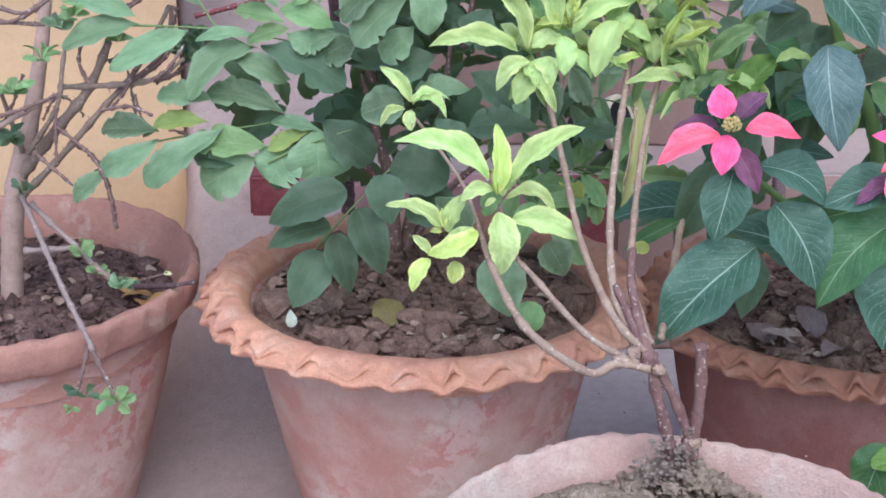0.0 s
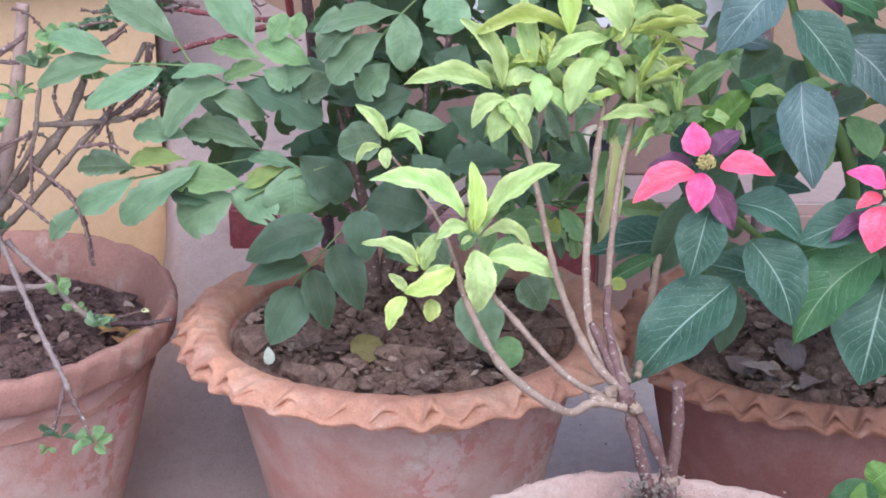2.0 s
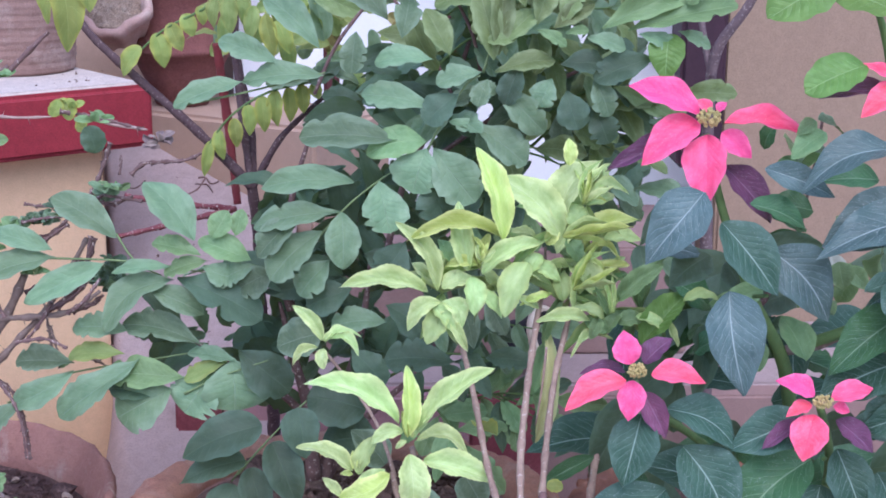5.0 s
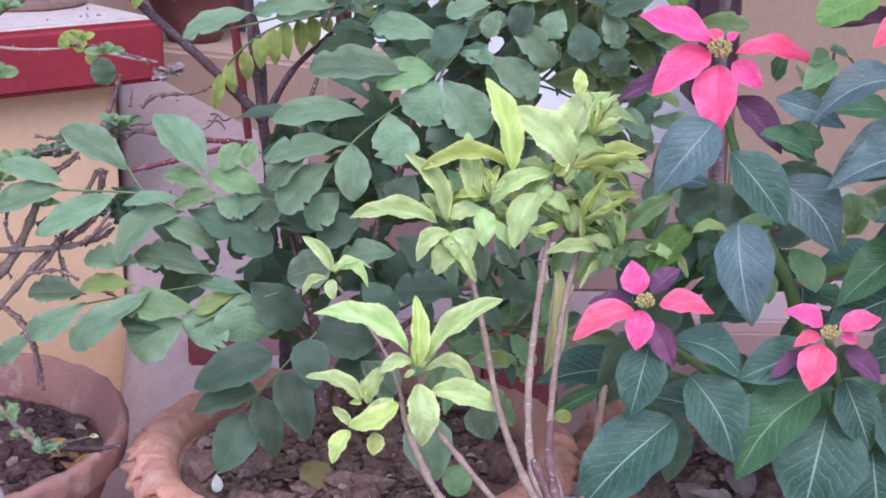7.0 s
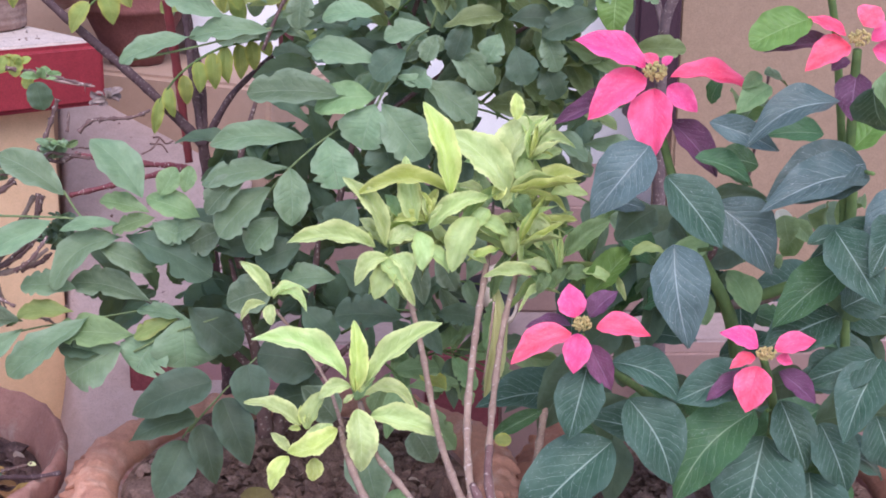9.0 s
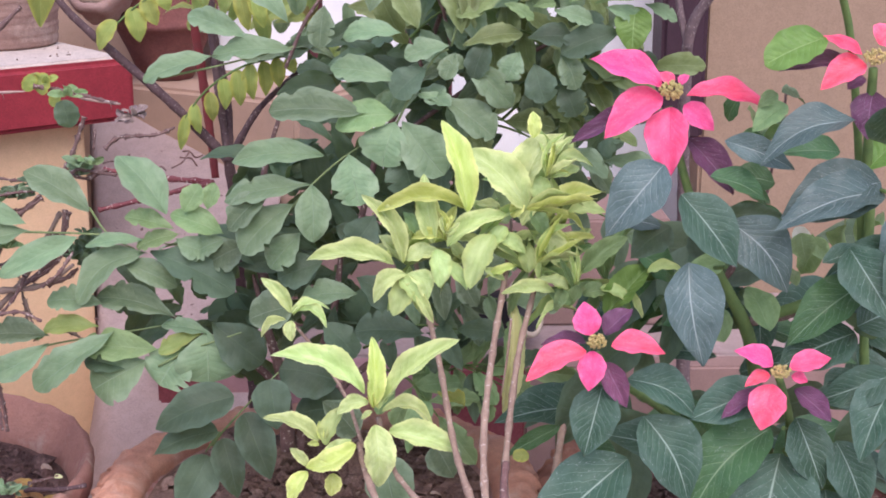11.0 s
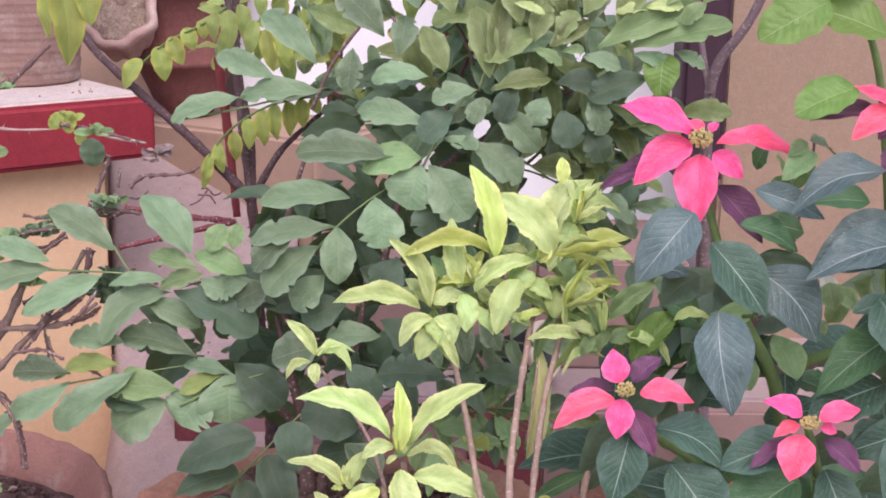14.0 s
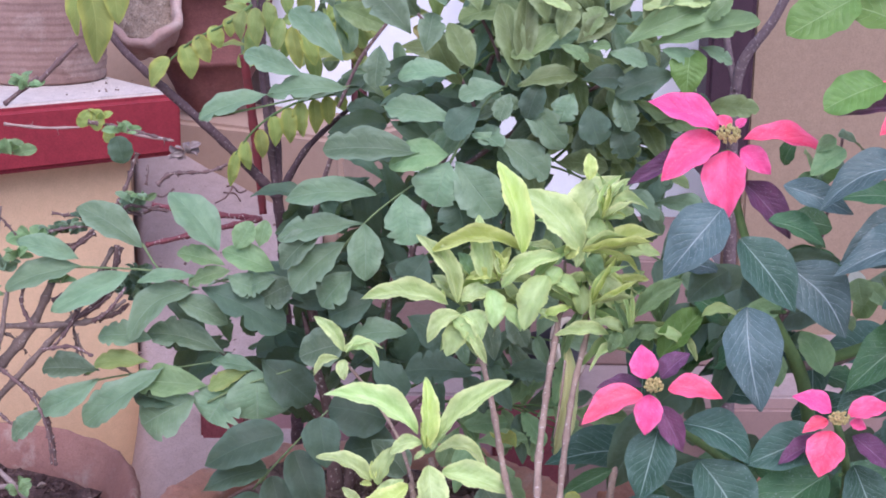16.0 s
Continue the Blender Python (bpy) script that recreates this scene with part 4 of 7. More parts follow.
leaf(lime, "lance", L_LIME_Y, (0.211, 1.31, 0.682), (0.247, 1.308, 0.677), 0.0090, bend=-0.22)
leaf(lime, "lance", L_LIME_D, (0.229, 1.31, 0.695), (0.264, 1.31, 0.695), 0.0144, own=True)
leaf(lime, "lance", L_LIME_Y, (0.217, 1.31, 0.649), (0.255, 1.317, 0.67), 0.0108, bend=-0.1)
leaf(lime, "lance", L_LIME, (0.166, 1.31, 0.696), (0.143, 1.312, 0.703), 0.0099, own=True)
leaf(lime, "lance", L_LIME_D, (0.193, 1.31, 0.635), (0.188, 1.321, 0.669), 0.0162, own=True)
leaf(lime, "lance", L_LIME, (0.136, 1.31, 0.66), (0.183, 1.307, 0.653), 0.0126, bend=-0.1)
leaf(lime, "lance", L_LIME_Y, (0.183, 1.31, 0.642), (0.152, 1.307, 0.634), 0.0090, bend=-0.1)
leaf(lime, "lance", L_LIME, (0.152, 1.31, 0.639), (0.171, 1.306, 0.63), 0.0090, own=True)
leaf(lime, "lance", L_LIME_D, (0.232, 1.31, 0.627), (0.205, 1.314, 0.639), 0.0135, own=True)
leaf(lime, "lance", L_LIME_D, (0.164, 1.31, 0.671), (0.19, 1.304, 0.657), 0.0144, own=True)
leaf(lime, "lance", L_LIME_D, (0.217, 1.31, 0.664), (0.206, 1.302, 0.644), 0.0126, own=True)
leaf(lime, "lance", L_LIME_Y, (0.211, 1.31, 0.674), (0.232, 1.305, 0.662), 0.0063, bend=-0.1)
leaf(lime, "lance", L_MID, (0.195, 1.31, 0.696), (0.208, 1.301, 0.674), 0.0162, own=True)
leaf(lime, "lance", L_LIME_D, (0.172, 1.31, 0.68), (0.156, 1.303, 0.663), 0.0162, own=True)
leaf(lime, "lance", L_LIME_D, (0.204, 1.31, 0.728), (0.199, 1.301, 0.706), 0.0189, own=True)
leaf(lime, "lance", L_MID, (0.239, 1.29, 0.641), (0.284, 1.301, 0.675), 0.0189, own=True)
leaf(lime, "lance", L_LEMON, (0.264, 1.29, 0.6), (0.308, 1.305, 0.649), 0.0270, bend=0.05)
leaf(lime, "lance", L_LIME_D, (0.301, 1.29, 0.64), (0.335, 1.292, 0.646), 0.0108, own=True)
leaf(lime, "lance", L_LIME, (0.234, 1.29, 0.629), (0.229, 1.3, 0.662), 0.0045, own=True)
leaf(lime, "lance", L_LIME, (0.236, 1.29, 0.629), (0.237, 1.301, 0.663), 0.0045, own=True)
leaf(lime, "lance", L_LIME, (0.238, 1.29, 0.629), (0.246, 1.299, 0.657), 0.0045, own=True)
leaf(lime, "lance", L_MID, (0.233, 1.29, 0.627), (0.221, 1.298, 0.653), 0.0063, own=True)
leaf(lime, "lance", L_LIME, (0.216, 1.29, 0.622), (0.167, 1.291, 0.625), 0.0126, own=True)
leaf(lime, "lance", L_LIME_D, (0.229, 1.29, 0.625), (0.199, 1.293, 0.634), 0.0144, own=True)
leaf(lime, "lance", L_MID, (0.233, 1.29, 0.612), (0.21, 1.293, 0.622), 0.0126, own=True)
leaf(lime, "lance", L_LIME, (0.238, 1.29, 0.604), (0.198, 1.286, 0.593), 0.0090, bend=0.2)
leaf(lime, "lance", L_LIME, (0.286, 1.29, 0.626), (0.298, 1.279, 0.601), 0.0063, bend=0.1)
leaf(lime, "lance", L_MID, (0.23, 1.29, 0.609), (0.248, 1.297, 0.632), 0.0117, own=True)
leaf(lime, "lance", L_MID, (0.242, 1.29, 0.62), (0.268, 1.292, 0.625), 0.0162, own=True)
leaf(lime, "lance", L_LIME_D, (0.258, 1.29, 0.626), (0.286, 1.286, 0.616), 0.0126, own=True)
leaf(lime, "lance", L_MID, (0.226, 1.29, 0.626), (0.216, 1.282, 0.607), 0.0117, own=True)
leaf(lime, "lance", L_LIME_Y, (0.205, 1.285, 0.733), (0.212, 1.296, 0.768), 0.005, bend=0.12)
leaf(lime, "lance", L_LIME, (0.205, 1.285, 0.733), (0.222, 1.297, 0.773), 0.005, bend=-0.12)
leaf(lime, "lance", L_LIME_Y, (0.205, 1.285, 0.733), (0.201, 1.293, 0.759), 0.004, bend=0.05)
leaf(lime, "lance", L_LIME, (0.205, 1.285, 0.733), (0.233, 1.29, 0.75), 0.007, bend=0.12)
leaf(lime, "lance", L_LIME_Y, (0.205, 1.285, 0.733), (0.227, 1.286, 0.737), 0.004, bend=-0.12)
leaf(lime, "lance", L_LIME, (0.205, 1.285, 0.733), (0.216, 1.293, 0.758), 0.004, bend=0.05)
leaf(lime, "lance", L_LIME_Y, (0.198, 1.28, 0.654), (0.24, 1.287, 0.678), 0.006, bend=0.12)
leaf(lime, "lance", L_LIME, (0.198, 1.28, 0.654), (0.233, 1.291, 0.689), 0.005, bend=-0.12)
leaf(lime, "lance", L_LIME_Y, (0.198, 1.28, 0.654), (0.223, 1.294, 0.7), 0.005, bend=0.05)
leaf(lime, "lance", L_LIME, (0.198, 1.28, 0.654), (0.238, 1.283, 0.664), 0.004, bend=0.12)
leaf(lime, "lance", L_LIME_Y, (0.198, 1.28, 0.654), (0.214, 1.29, 0.685), 0.004, bend=-0.12)
leaf(lime, "lance", L_LIME_Y, (0.188, 1.285, 0.702), (0.253, 1.29, 0.717), 0.008, bend=0.12)
leaf(lime, "lance", L_LIME, (0.188, 1.285, 0.702), (0.243, 1.287, 0.709), 0.005, bend=-0.12)
leaf(lime, "lance", L_LIME_Y, (0.188, 1.285, 0.702), (0.228, 1.284, 0.699), 0.005, bend=0.05)
leaf(lime, "lance", L_LIME_Y, (0.114, 1.27, 0.684), (0.105, 1.278, 0.708), 0.004, bend=0.12)
leaf(lime, "lance", L_LIME, (0.114, 1.27, 0.684), (0.111, 1.276, 0.703), 0.004, bend=-0.12)
leaf(lime, "lance", L_LIME_Y, (0.114, 1.27, 0.684), (0.12, 1.275, 0.701), 0.004, bend=0.05)
leaf(lime, "lance", L_LIME, (0.114, 1.27, 0.684), (0.127, 1.273, 0.695), 0.004, bend=0.12)
rosette(lime, (0.081, 1.32, 0.64), 6, 0.061, 0.0105, (L_LIME, L_LIME_D), 80)
rosette(lime, (0.115, 1.32, 0.665), 6, 0.056, 0.0105, (L_LIME, L_LIME_Y, L_LIME_D), 81)
rosette(lime, (0.155, 1.32, 0.654), 6, 0.061, 0.0105, (L_LIME_D, L_LIME), 82)
rosette(lime, (0.19, 1.32, 0.701), 6, 0.061, 0.0105, (L_LIME, L_LIME_D), 83)
rosette(lime, (0.213, 1.32, 0.725), 6, 0.051, 0.0105, (L_LIME, L_LIME_D), 84)
rosette(lime, (0.218, 1.32, 0.669), 6, 0.061, 0.0105, (L_LIME, L_LIME_Y), 85)
rosette(lime, (0.195, 1.32, 0.639), 6, 0.061, 0.0105, (L_LIME_D, L_MID, L_LIME), 86)
rosette(lime, (0.238, 1.32, 0.623), 6, 0.061, 0.0105, (L_MID, L_LIME_D, L_LIME), 87)
rosette(lime, (0.268, 1.32, 0.623), 6, 0.056, 0.0105, (L_MID, L_LIME_D), 88)
leaf(lime, "lance", L_STRAW, (0.180, 1.315, 0.606), (0.172, 1.315, 0.490), 0.017)
stem(lime, M_STEM_TAN, ((0.174, 1.265, 0.605), (0.171, 1.265, 0.568), (0.166, 1.265, 0.53)), (0.0012, 0.0012, 0.0007))
leaf(lime, "round", L_YEL, (0.178, 1.27, 0.467), (0.194, 1.27, 0.467), 0.013)
leaf(lime, "round", L_YEL, (0.112, 1.27, 0.528), (0.133, 1.32, 0.503), 0.018)

poin = empty("poinsettia", (0.41, 1.52, 0.29), "poinsettia with pink-red bracts and dusty dark green veined leaves", "potted plant")


def cyathia(plant, at, r):
    """The cluster of small yellow-green true flowers at the heart of the bracts."""
    rng = random.Random(int(abs(at[0]) * 9000))
    bm = bmesh.new()
    for k in range(80):
        a, d = rng.uniform(0, 6.28), r * math.sqrt(rng.random())
        made = bmesh.ops.create_icosphere(bm, subdivisions=1, radius=r * rng.uniform(0.09, 0.17))
        o = Vector((d * math.cos(a), -abs(rng.gauss(0, 0.2)) * r * (1.2 - d / r), d * math.sin(a) * 0.75)) + Vector(at) - plant.location
        for v in made["verts"]:
            v.co = Vector((v.co.x, v.co.y, v.co.z * 1.3)) + o
    return part("flower_head", bm, M_POLLEN, plant, "cluster of tiny yellow flowers")


head = cyathia(poin, (0.478, 1.23, 0.85), 0.0092)
leaf(poin, "bract", L_RED, (0.47, 1.24, 0.85), (0.433, 1.245, 0.866), 0.013, own=True, name="bract", label="pink-red bract", under=head)
leaf(poin, "bract", L_RED, (0.474, 1.24, 0.842), (0.434, 1.232, 0.823), 0.027, bend=0.04, name="bract", label="pink-red bract", under=head)
leaf(poin, "bract", L_RED, (0.484, 1.24, 0.859), (0.5, 1.245, 0.874), 0.026, own=True, name="bract", label="pink-red bract", under=head)
leaf(poin, "bract", L_RED, (0.492, 1.24, 0.847), (0.526, 1.243, 0.857), 0.022, own=True, name="bract", label="pink-red bract", under=head)
leaf(poin, "bract", L_RED, (0.494, 1.24, 0.839), (0.519, 1.236, 0.829), 0.022, own=True, name="bract", label="pink-red bract", under=head)
leaf(poin, "bract", L_PURP, (0.469, 1.254, 0.84), (0.401, 1.252, 0.834), 0.015, bend=0.025, name="bract", label="dusty purple bract", under=head)
leaf(poin, "bract", L_PURP, (0.479, 1.254, 0.828), (0.463, 1.251, 0.819), 0.017, own=True, name="bract", label="dusty purple bract", under=head)
leaf(poin, "bract", L_PURP, (0.487, 1.254, 0.816), (0.48, 1.238, 0.777), 0.032, own=True, name="bract", label="dusty purple bract", under=head)
head = cyathia(poin, (0.314, 1.28, 0.813), 0.0108)
leaf(poin, "bract", L_RED, (0.307, 1.29, 0.815), (0.243, 1.298, 0.84), 0.032, bend=0.025, name="bract", label="pink-red bract", under=head)
leaf(poin, "bract", L_RED, (0.308, 1.29, 0.807), (0.255, 1.276, 0.772), 0.034, bend=0.03, name="bract", label="pink-red bract", under=head)
leaf(poin, "bract", L_RED, (0.316, 1.29, 0.796), (0.313, 1.266, 0.737), 0.040, own=True, name="bract", label="pink-red bract", under=head)
leaf(poin, "bract", L_RED, (0.328, 1.29, 0.798), (0.355, 1.281, 0.777), 0.023, own=True, name="bract", label="pink-red bract", under=head)
leaf(poin, "bract", L_RED, (0.33, 1.29, 0.806), (0.409, 1.285, 0.795), 0.026, bend=-0.05, name="bract", label="pink-red bract", under=head)
leaf(poin, "bract", L_RED, (0.318, 1.29, 0.817), (0.305, 1.293, 0.827), 0.012, own=True, name="bract", label="pink-red bract", under=head)
leaf(poin, "bract", L_RED, (0.323, 1.29, 0.817), (0.332, 1.292, 0.825), 0.010, own=True, name="bract", label="pink-red bract", under=head)
leaf(poin, "bract", L_PURP, (0.307, 1.304, 0.787), (0.226, 1.294, 0.763), 0.023, bend=0.025, name="bract", label="dusty purple bract", under=head)
leaf(poin, "bract", L_PURP, (0.335, 1.304, 0.765), (0.377, 1.284, 0.717), 0.029, bend=-0.025, name="bract", label="dusty purple bract", under=head)
head = cyathia(poin, (0.236, 1.145, 0.624), 0.0082)
leaf(poin, "bract", L_RED, (0.232, 1.155, 0.626), (0.227, 1.164, 0.653), 0.024, own=True, name="bract", label="pink-red bract", under=head)
leaf(poin, "bract", L_RED, (0.229, 1.155, 0.612), (0.177, 1.146, 0.59), 0.026, bend=0.05, name="bract", label="pink-red bract", under=head)
leaf(poin, "bract", L_RED, (0.235, 1.155, 0.612), (0.23, 1.142, 0.581), 0.024, own=True, name="bract", label="pink-red bract", under=head)
leaf(poin, "bract", L_RED, (0.25, 1.155, 0.617), (0.296, 1.152, 0.611), 0.022, bend=-0.035, name="bract", label="pink-red bract", under=head)
leaf(poin, "bract", L_PURP, (0.246, 1.169, 0.622), (0.27, 1.175, 0.643), 0.021, own=True, name="bract", label="dusty purple bract", under=head)
leaf(poin, "bract", L_PURP, (0.246, 1.169, 0.597), (0.265, 1.154, 0.561), 0.022, own=True, name="bract", label="dusty purple bract", under=head)
leaf(poin, "bract", L_PURP, (0.231, 1.169, 0.614), (0.192, 1.169, 0.614), 0.014, own=True, name="bract", label="dusty purple bract", under=head)
head = cyathia(poin, (0.388, 1.13, 0.602), 0.0082)
leaf(poin, "bract", L_RED, (0.384, 1.14, 0.604), (0.352, 1.144, 0.616), 0.019, bend=0.04, name="bract", label="pink-red bract", under=head)
leaf(poin, "bract", L_RED, (0.382, 1.14, 0.596), (0.36, 1.136, 0.587), 0.014, own=True, name="bract", label="pink-red bract", under=head)
leaf(poin, "bract", L_RED, (0.385, 1.14, 0.587), (0.373, 1.125, 0.552), 0.032, own=True, name="bract", label="pink-red bract", under=head)
leaf(poin, "bract", L_RED, (0.398, 1.14, 0.601), (0.434, 1.143, 0.61), 0.020, own=True, name="bract", label="pink-red bract", under=head)
leaf(poin, "bract", L_RED, (0.4, 1.14, 0.594), (0.414, 1.138, 0.59), 0.011, own=True, name="bract", label="pink-red bract", under=head)
leaf(poin, "bract", L_PURP, (0.383, 1.154, 0.574), (0.344, 1.146, 0.555), 0.016, own=True, name="bract", label="dusty purple bract", under=head)
leaf(poin, "bract", L_PURP, (0.408, 1.154, 0.577), (0.439, 1.143, 0.552), 0.021, own=True, name="bract", label="dusty purple bract", under=head)
leaf(poin, "poin", L_SLATE, (0.479, 1.19, 0.749), (0.393, 1.179, 0.722), 0.057, bend=0.06)
leaf(poin, "poin", L_SLATE, (0.453, 1.19, 0.802), (0.372, 1.179, 0.775), 0.036, bend=0.08)
leaf(poin, "poin", L_POIN, (0.507, 1.19, 0.693), (0.434, 1.18, 0.67), 0.030, bend=0.05)
leaf(poin, "poin", L_SLATE, (0.456, 1.19, 0.682), (0.483, 1.17, 0.635), 0.058, own=True)
leaf(poin, "poin", L_SLATE, (0.51, 1.19, 0.729), (0.48, 1.163, 0.666), 0.038, own=True)
leaf(poin, "poin", L_LEMON, (0.492, 1.27, 0.743), (0.527, 1.283, 0.785), 0.030, bend=0.1)
leaf(poin, "poin", L_POIN_G, (0.467, 1.27, 0.759), (0.413, 1.27, 0.759), 0.024, own=True)
leaf(poin, "poin", L_MID, (0.416, 1.27, 0.802), (0.384, 1.261, 0.78), 0.024, own=True)
leaf(poin, "poin", L_MID, (0.407, 1.27, 0.812), (0.389, 1.265, 0.801), 0.014, own=True)
leaf(poin, "poin", L_MID, (0.445, 1.27, 0.679), (0.465, 1.262, 0.66), 0.018, own=True)
leaf(poin, "poin", L_POIN_G, (0.41, 1.27, 0.731), (0.364, 1.272, 0.736), 0.030, own=True)
leaf(poin, "poin", L_MID, (0.369, 1.27, 0.658), (0.327, 1.265, 0.646), 0.022, own=True)
leaf(poin, "poin", L_MID, (0.437, 1.27, 0.684), (0.441, 1.26, 0.66), 0.025, own=True)
leaf(poin, "poin", L_MID, (0.515, 1.27, 0.767), (0.525, 1.285, 0.816), 0.024, own=True)
leaf(poin, "poin", L_SLATE, (0.294, 1.19, 0.765), (0.243, 1.168, 0.712), 0.047, own=True)
leaf(poin, "poin", L_POIN, (0.31, 1.19, 0.739), (0.356, 1.166, 0.682), 0.046, own=True)
leaf(poin, "poin", L_SLATE, (0.354, 1.2, 0.713), (0.404, 1.176, 0.657), 0.051, bend=-0.05)
leaf(poin, "poin", L_SLATE, (0.351, 1.22, 0.779), (0.412, 1.211, 0.757), 0.025, own=True)
leaf(poin, "poin", L_POIN_G, (0.34, 1.22, 0.748), (0.39, 1.212, 0.73), 0.026, own=True)
leaf(poin, "poin", L_DEEP_SHADE, (0.353, 1.22, 0.713), (0.408, 1.22, 0.714), 0.018, own=True)
leaf(poin, "poin", L_SLATE, (0.263, 1.22, 0.709), (0.301, 1.218, 0.704), 0.021, own=True)
leaf(poin, "poin", L_DEEP_SHADE, (0.308, 1.22, 0.703), (0.272, 1.21, 0.679), 0.036, own=True)
leaf(poin, "poin", L_SLATE, (0.315, 1.17, 0.685), (0.328, 1.137, 0.605), 0.051, bend=0.09)
leaf(poin, "poin", L_POIN, (0.246, 1.17, 0.576), (0.228, 1.146, 0.52), 0.043, own=True)
leaf(poin, "poin", L_POIN, (0.267, 1.17, 0.581), (0.331, 1.157, 0.551), 0.036, bend=-0.08)
leaf(poin, "poin", L_POIN, (0.388, 1.17, 0.572), (0.32, 1.16, 0.548), 0.042, own=True)
leaf(poin, "poin", L_POIN, (0.283, 1.17, 0.547), (0.322, 1.141, 0.48), 0.057, bend=-0.04)
leaf(poin, "poin", L_POIN, (0.27, 1.17, 0.507), (0.179, 1.138, 0.434), 0.071, own=True)
leaf(poin, "poin", L_POIN_G, (0.394, 1.17, 0.535), (0.319, 1.141, 0.466), 0.054, bend=0.06)
leaf(poin, "poin", L_POIN, (0.404, 1.17, 0.511), (0.379, 1.134, 0.427), 0.081, own=True)
leaf(poin, "poin", L_POIN, (0.416, 1.17, 0.544), (0.437, 1.146, 0.488), 0.041, own=True)
leaf(poin, "poin", L_POIN, (0.461, 1.17, 0.622), (0.393, 1.159, 0.596), 0.053, own=True)
leaf(poin, "poin", L_POIN_G, (0.466, 1.17, 0.667), (0.397, 1.151, 0.621), 0.041, own=True)
leaf(poin, "poin", L_POIN_G, (0.47, 1.17, 0.482), (0.422, 1.142, 0.417), 0.071, own=True)
leaf(poin, "poin", L_POIN, (0.463, 1.17, 0.587), (0.437, 1.159, 0.56), 0.029, own=True)
leaf(poin, "poin", L_SLATE, (0.481, 1.19, 0.741), (0.385, 1.15, 0.729), 0.044, lift=0.3, jitter=0.2)
leaf(poin, "poin", L_POIN, (0.449, 1.16, 0.527), (0.473, 1.14, 0.469), 0.042, lift=0.3, jitter=0.25)
leaf(poin, "poin", L_POIN, (0.493, 1.16, 0.587), (0.43, 1.16, 0.564), 0.036, lift=0.3, jitter=0.25)
leaf(poin, "poin", L_POIN, (0.498, 1.16, 0.585), (0.456, 1.12, 0.527), 0.045, lift=0.3, jitter=0.25)
leaf(poin, "poin", L_POIN, (0.443, 1.16, 0.481), (0.448, 1.14, 0.42), 0.065, lift=0.3, jitter=0.25)
leaf(poin, "poin", L_POIN, (0.447, 1.16, 0.7), (0.475, 1.11, 0.649), 0.045, lift=0.3, jitter=0.25)
leaf(poin, "poin", L_POIN, (0.499, 1.16, 0.709), (0.465, 1.11, 0.68), 0.034, lift=0.3, jitter=0.25)
leaf(poin, "poin", L_POIN, (0.425, 1.16, 0.687), (0.474, 1.18, 0.692), 0.019, lift=0.3, jitter=0.25)
leaf(poin, "poin", L_POIN, (0.459, 1.16, 0.631), (0.508, 1.18, 0.644), 0.044, lift=0.3, jitter=0.25)
leaf(poin, "poin", L_POIN, (0.458, 1.16, 0.502), (0.525, 1.19, 0.466), 0.050, lift=0.3, jitter=0.25)
leaf(poin, "poin", L_POIN, (0.498, 1.16, 0.533), (0.518, 1.16, 0.48), 0.045, lift=0.3, jitter=0.25)
leaf(poin, "poin", L_POIN, (0.469, 1.16, 0.817), (0.505, 1.21, 0.771), 0.038, lift=0.3, jitter=0.25)
leaf(poin, "poin", L_POIN_G, (0.377, 1.3, 0.733), (0.415, 1.3, 0.704), 0.023)
leaf(poin, "poin", L_POIN_G, (0.226, 1.3, 0.484), (0.172, 1.3, 0.454), 0.017)
leaf(poin, "poin", L_POIN_G, (0.294, 1.3, 0.657), (0.337, 1.32, 0.624), 0.031)
leaf(poin, "poin", L_MID, (0.379, 1.3, 0.569), (0.37, 1.33, 0.601), 0.028)
leaf(poin, "poin", L_MID, (0.457, 1.3, 0.675), (0.458, 1.33, 0.624), 0.023)
leaf(poin, "poin", L_MID, (0.422, 1.3, 0.58), (0.41, 1.35, 0.61), 0.032)
leaf(poin, "poin", L_MID, (0.488, 1.3, 0.684), (0.505, 1.36, 0.636), 0.021)
leaf(poin, "poin", L_MID, (0.327, 1.3, 0.635), (0.376, 1.35, 0.615), 0.026)
leaf(poin, "poin", L_MID, (0.445, 1.3, 0.624), (0.434, 1.38, 0.612), 0.027)
leaf(poin, "poin", L_MID, (0.402, 1.3, 0.768), (0.421, 1.4, 0.773), 0.026)
leaf(poin, "poin", L_MID, (0.427, 1.3, 0.774), (0.43, 1.4, 0.728), 0.021)
leaf(poin, "poin", L_MID, (0.52, 1.3, 0.684), (0.536, 1.4, 0.631), 0.027)
leaf(poin, "poin", L_POIN_G, (0.344, 1.3, 0.619), (0.315, 1.34, 0.595), 0.031)
stem(poin, M_STEM_GREEN, ((0.318, 1.31, 0.793), (0.335, 1.3, 0.726), (0.366, 1.3, 0.646), (0.406, 1.32, 0.573), (0.437, 1.38, 0.481), (0.479, 1.48, 0.363), (0.494, 1.52, 0.296)), (0.0035, 0.004, 0.005, 0.0065, 0.007, 0.008, 0.009))
stem(poin, M_STEM_GREEN, ((0.484, 1.25, 0.837), (0.492, 1.27, 0.759), (0.508, 1.3, 0.668), (0.491, 1.34, 0.607), (0.426, 1.36, 0.572)), (0.004, 0.0045, 0.005, 0.0055, 0.006))
stem(poin, M_STEM_GREEN, ((0.392, 1.15, 0.591), (0.416, 1.19, 0.532), (0.449, 1.3, 0.441), (0.498, 1.5, 0.306)), (0.0035, 0.004, 0.005, 0.007))
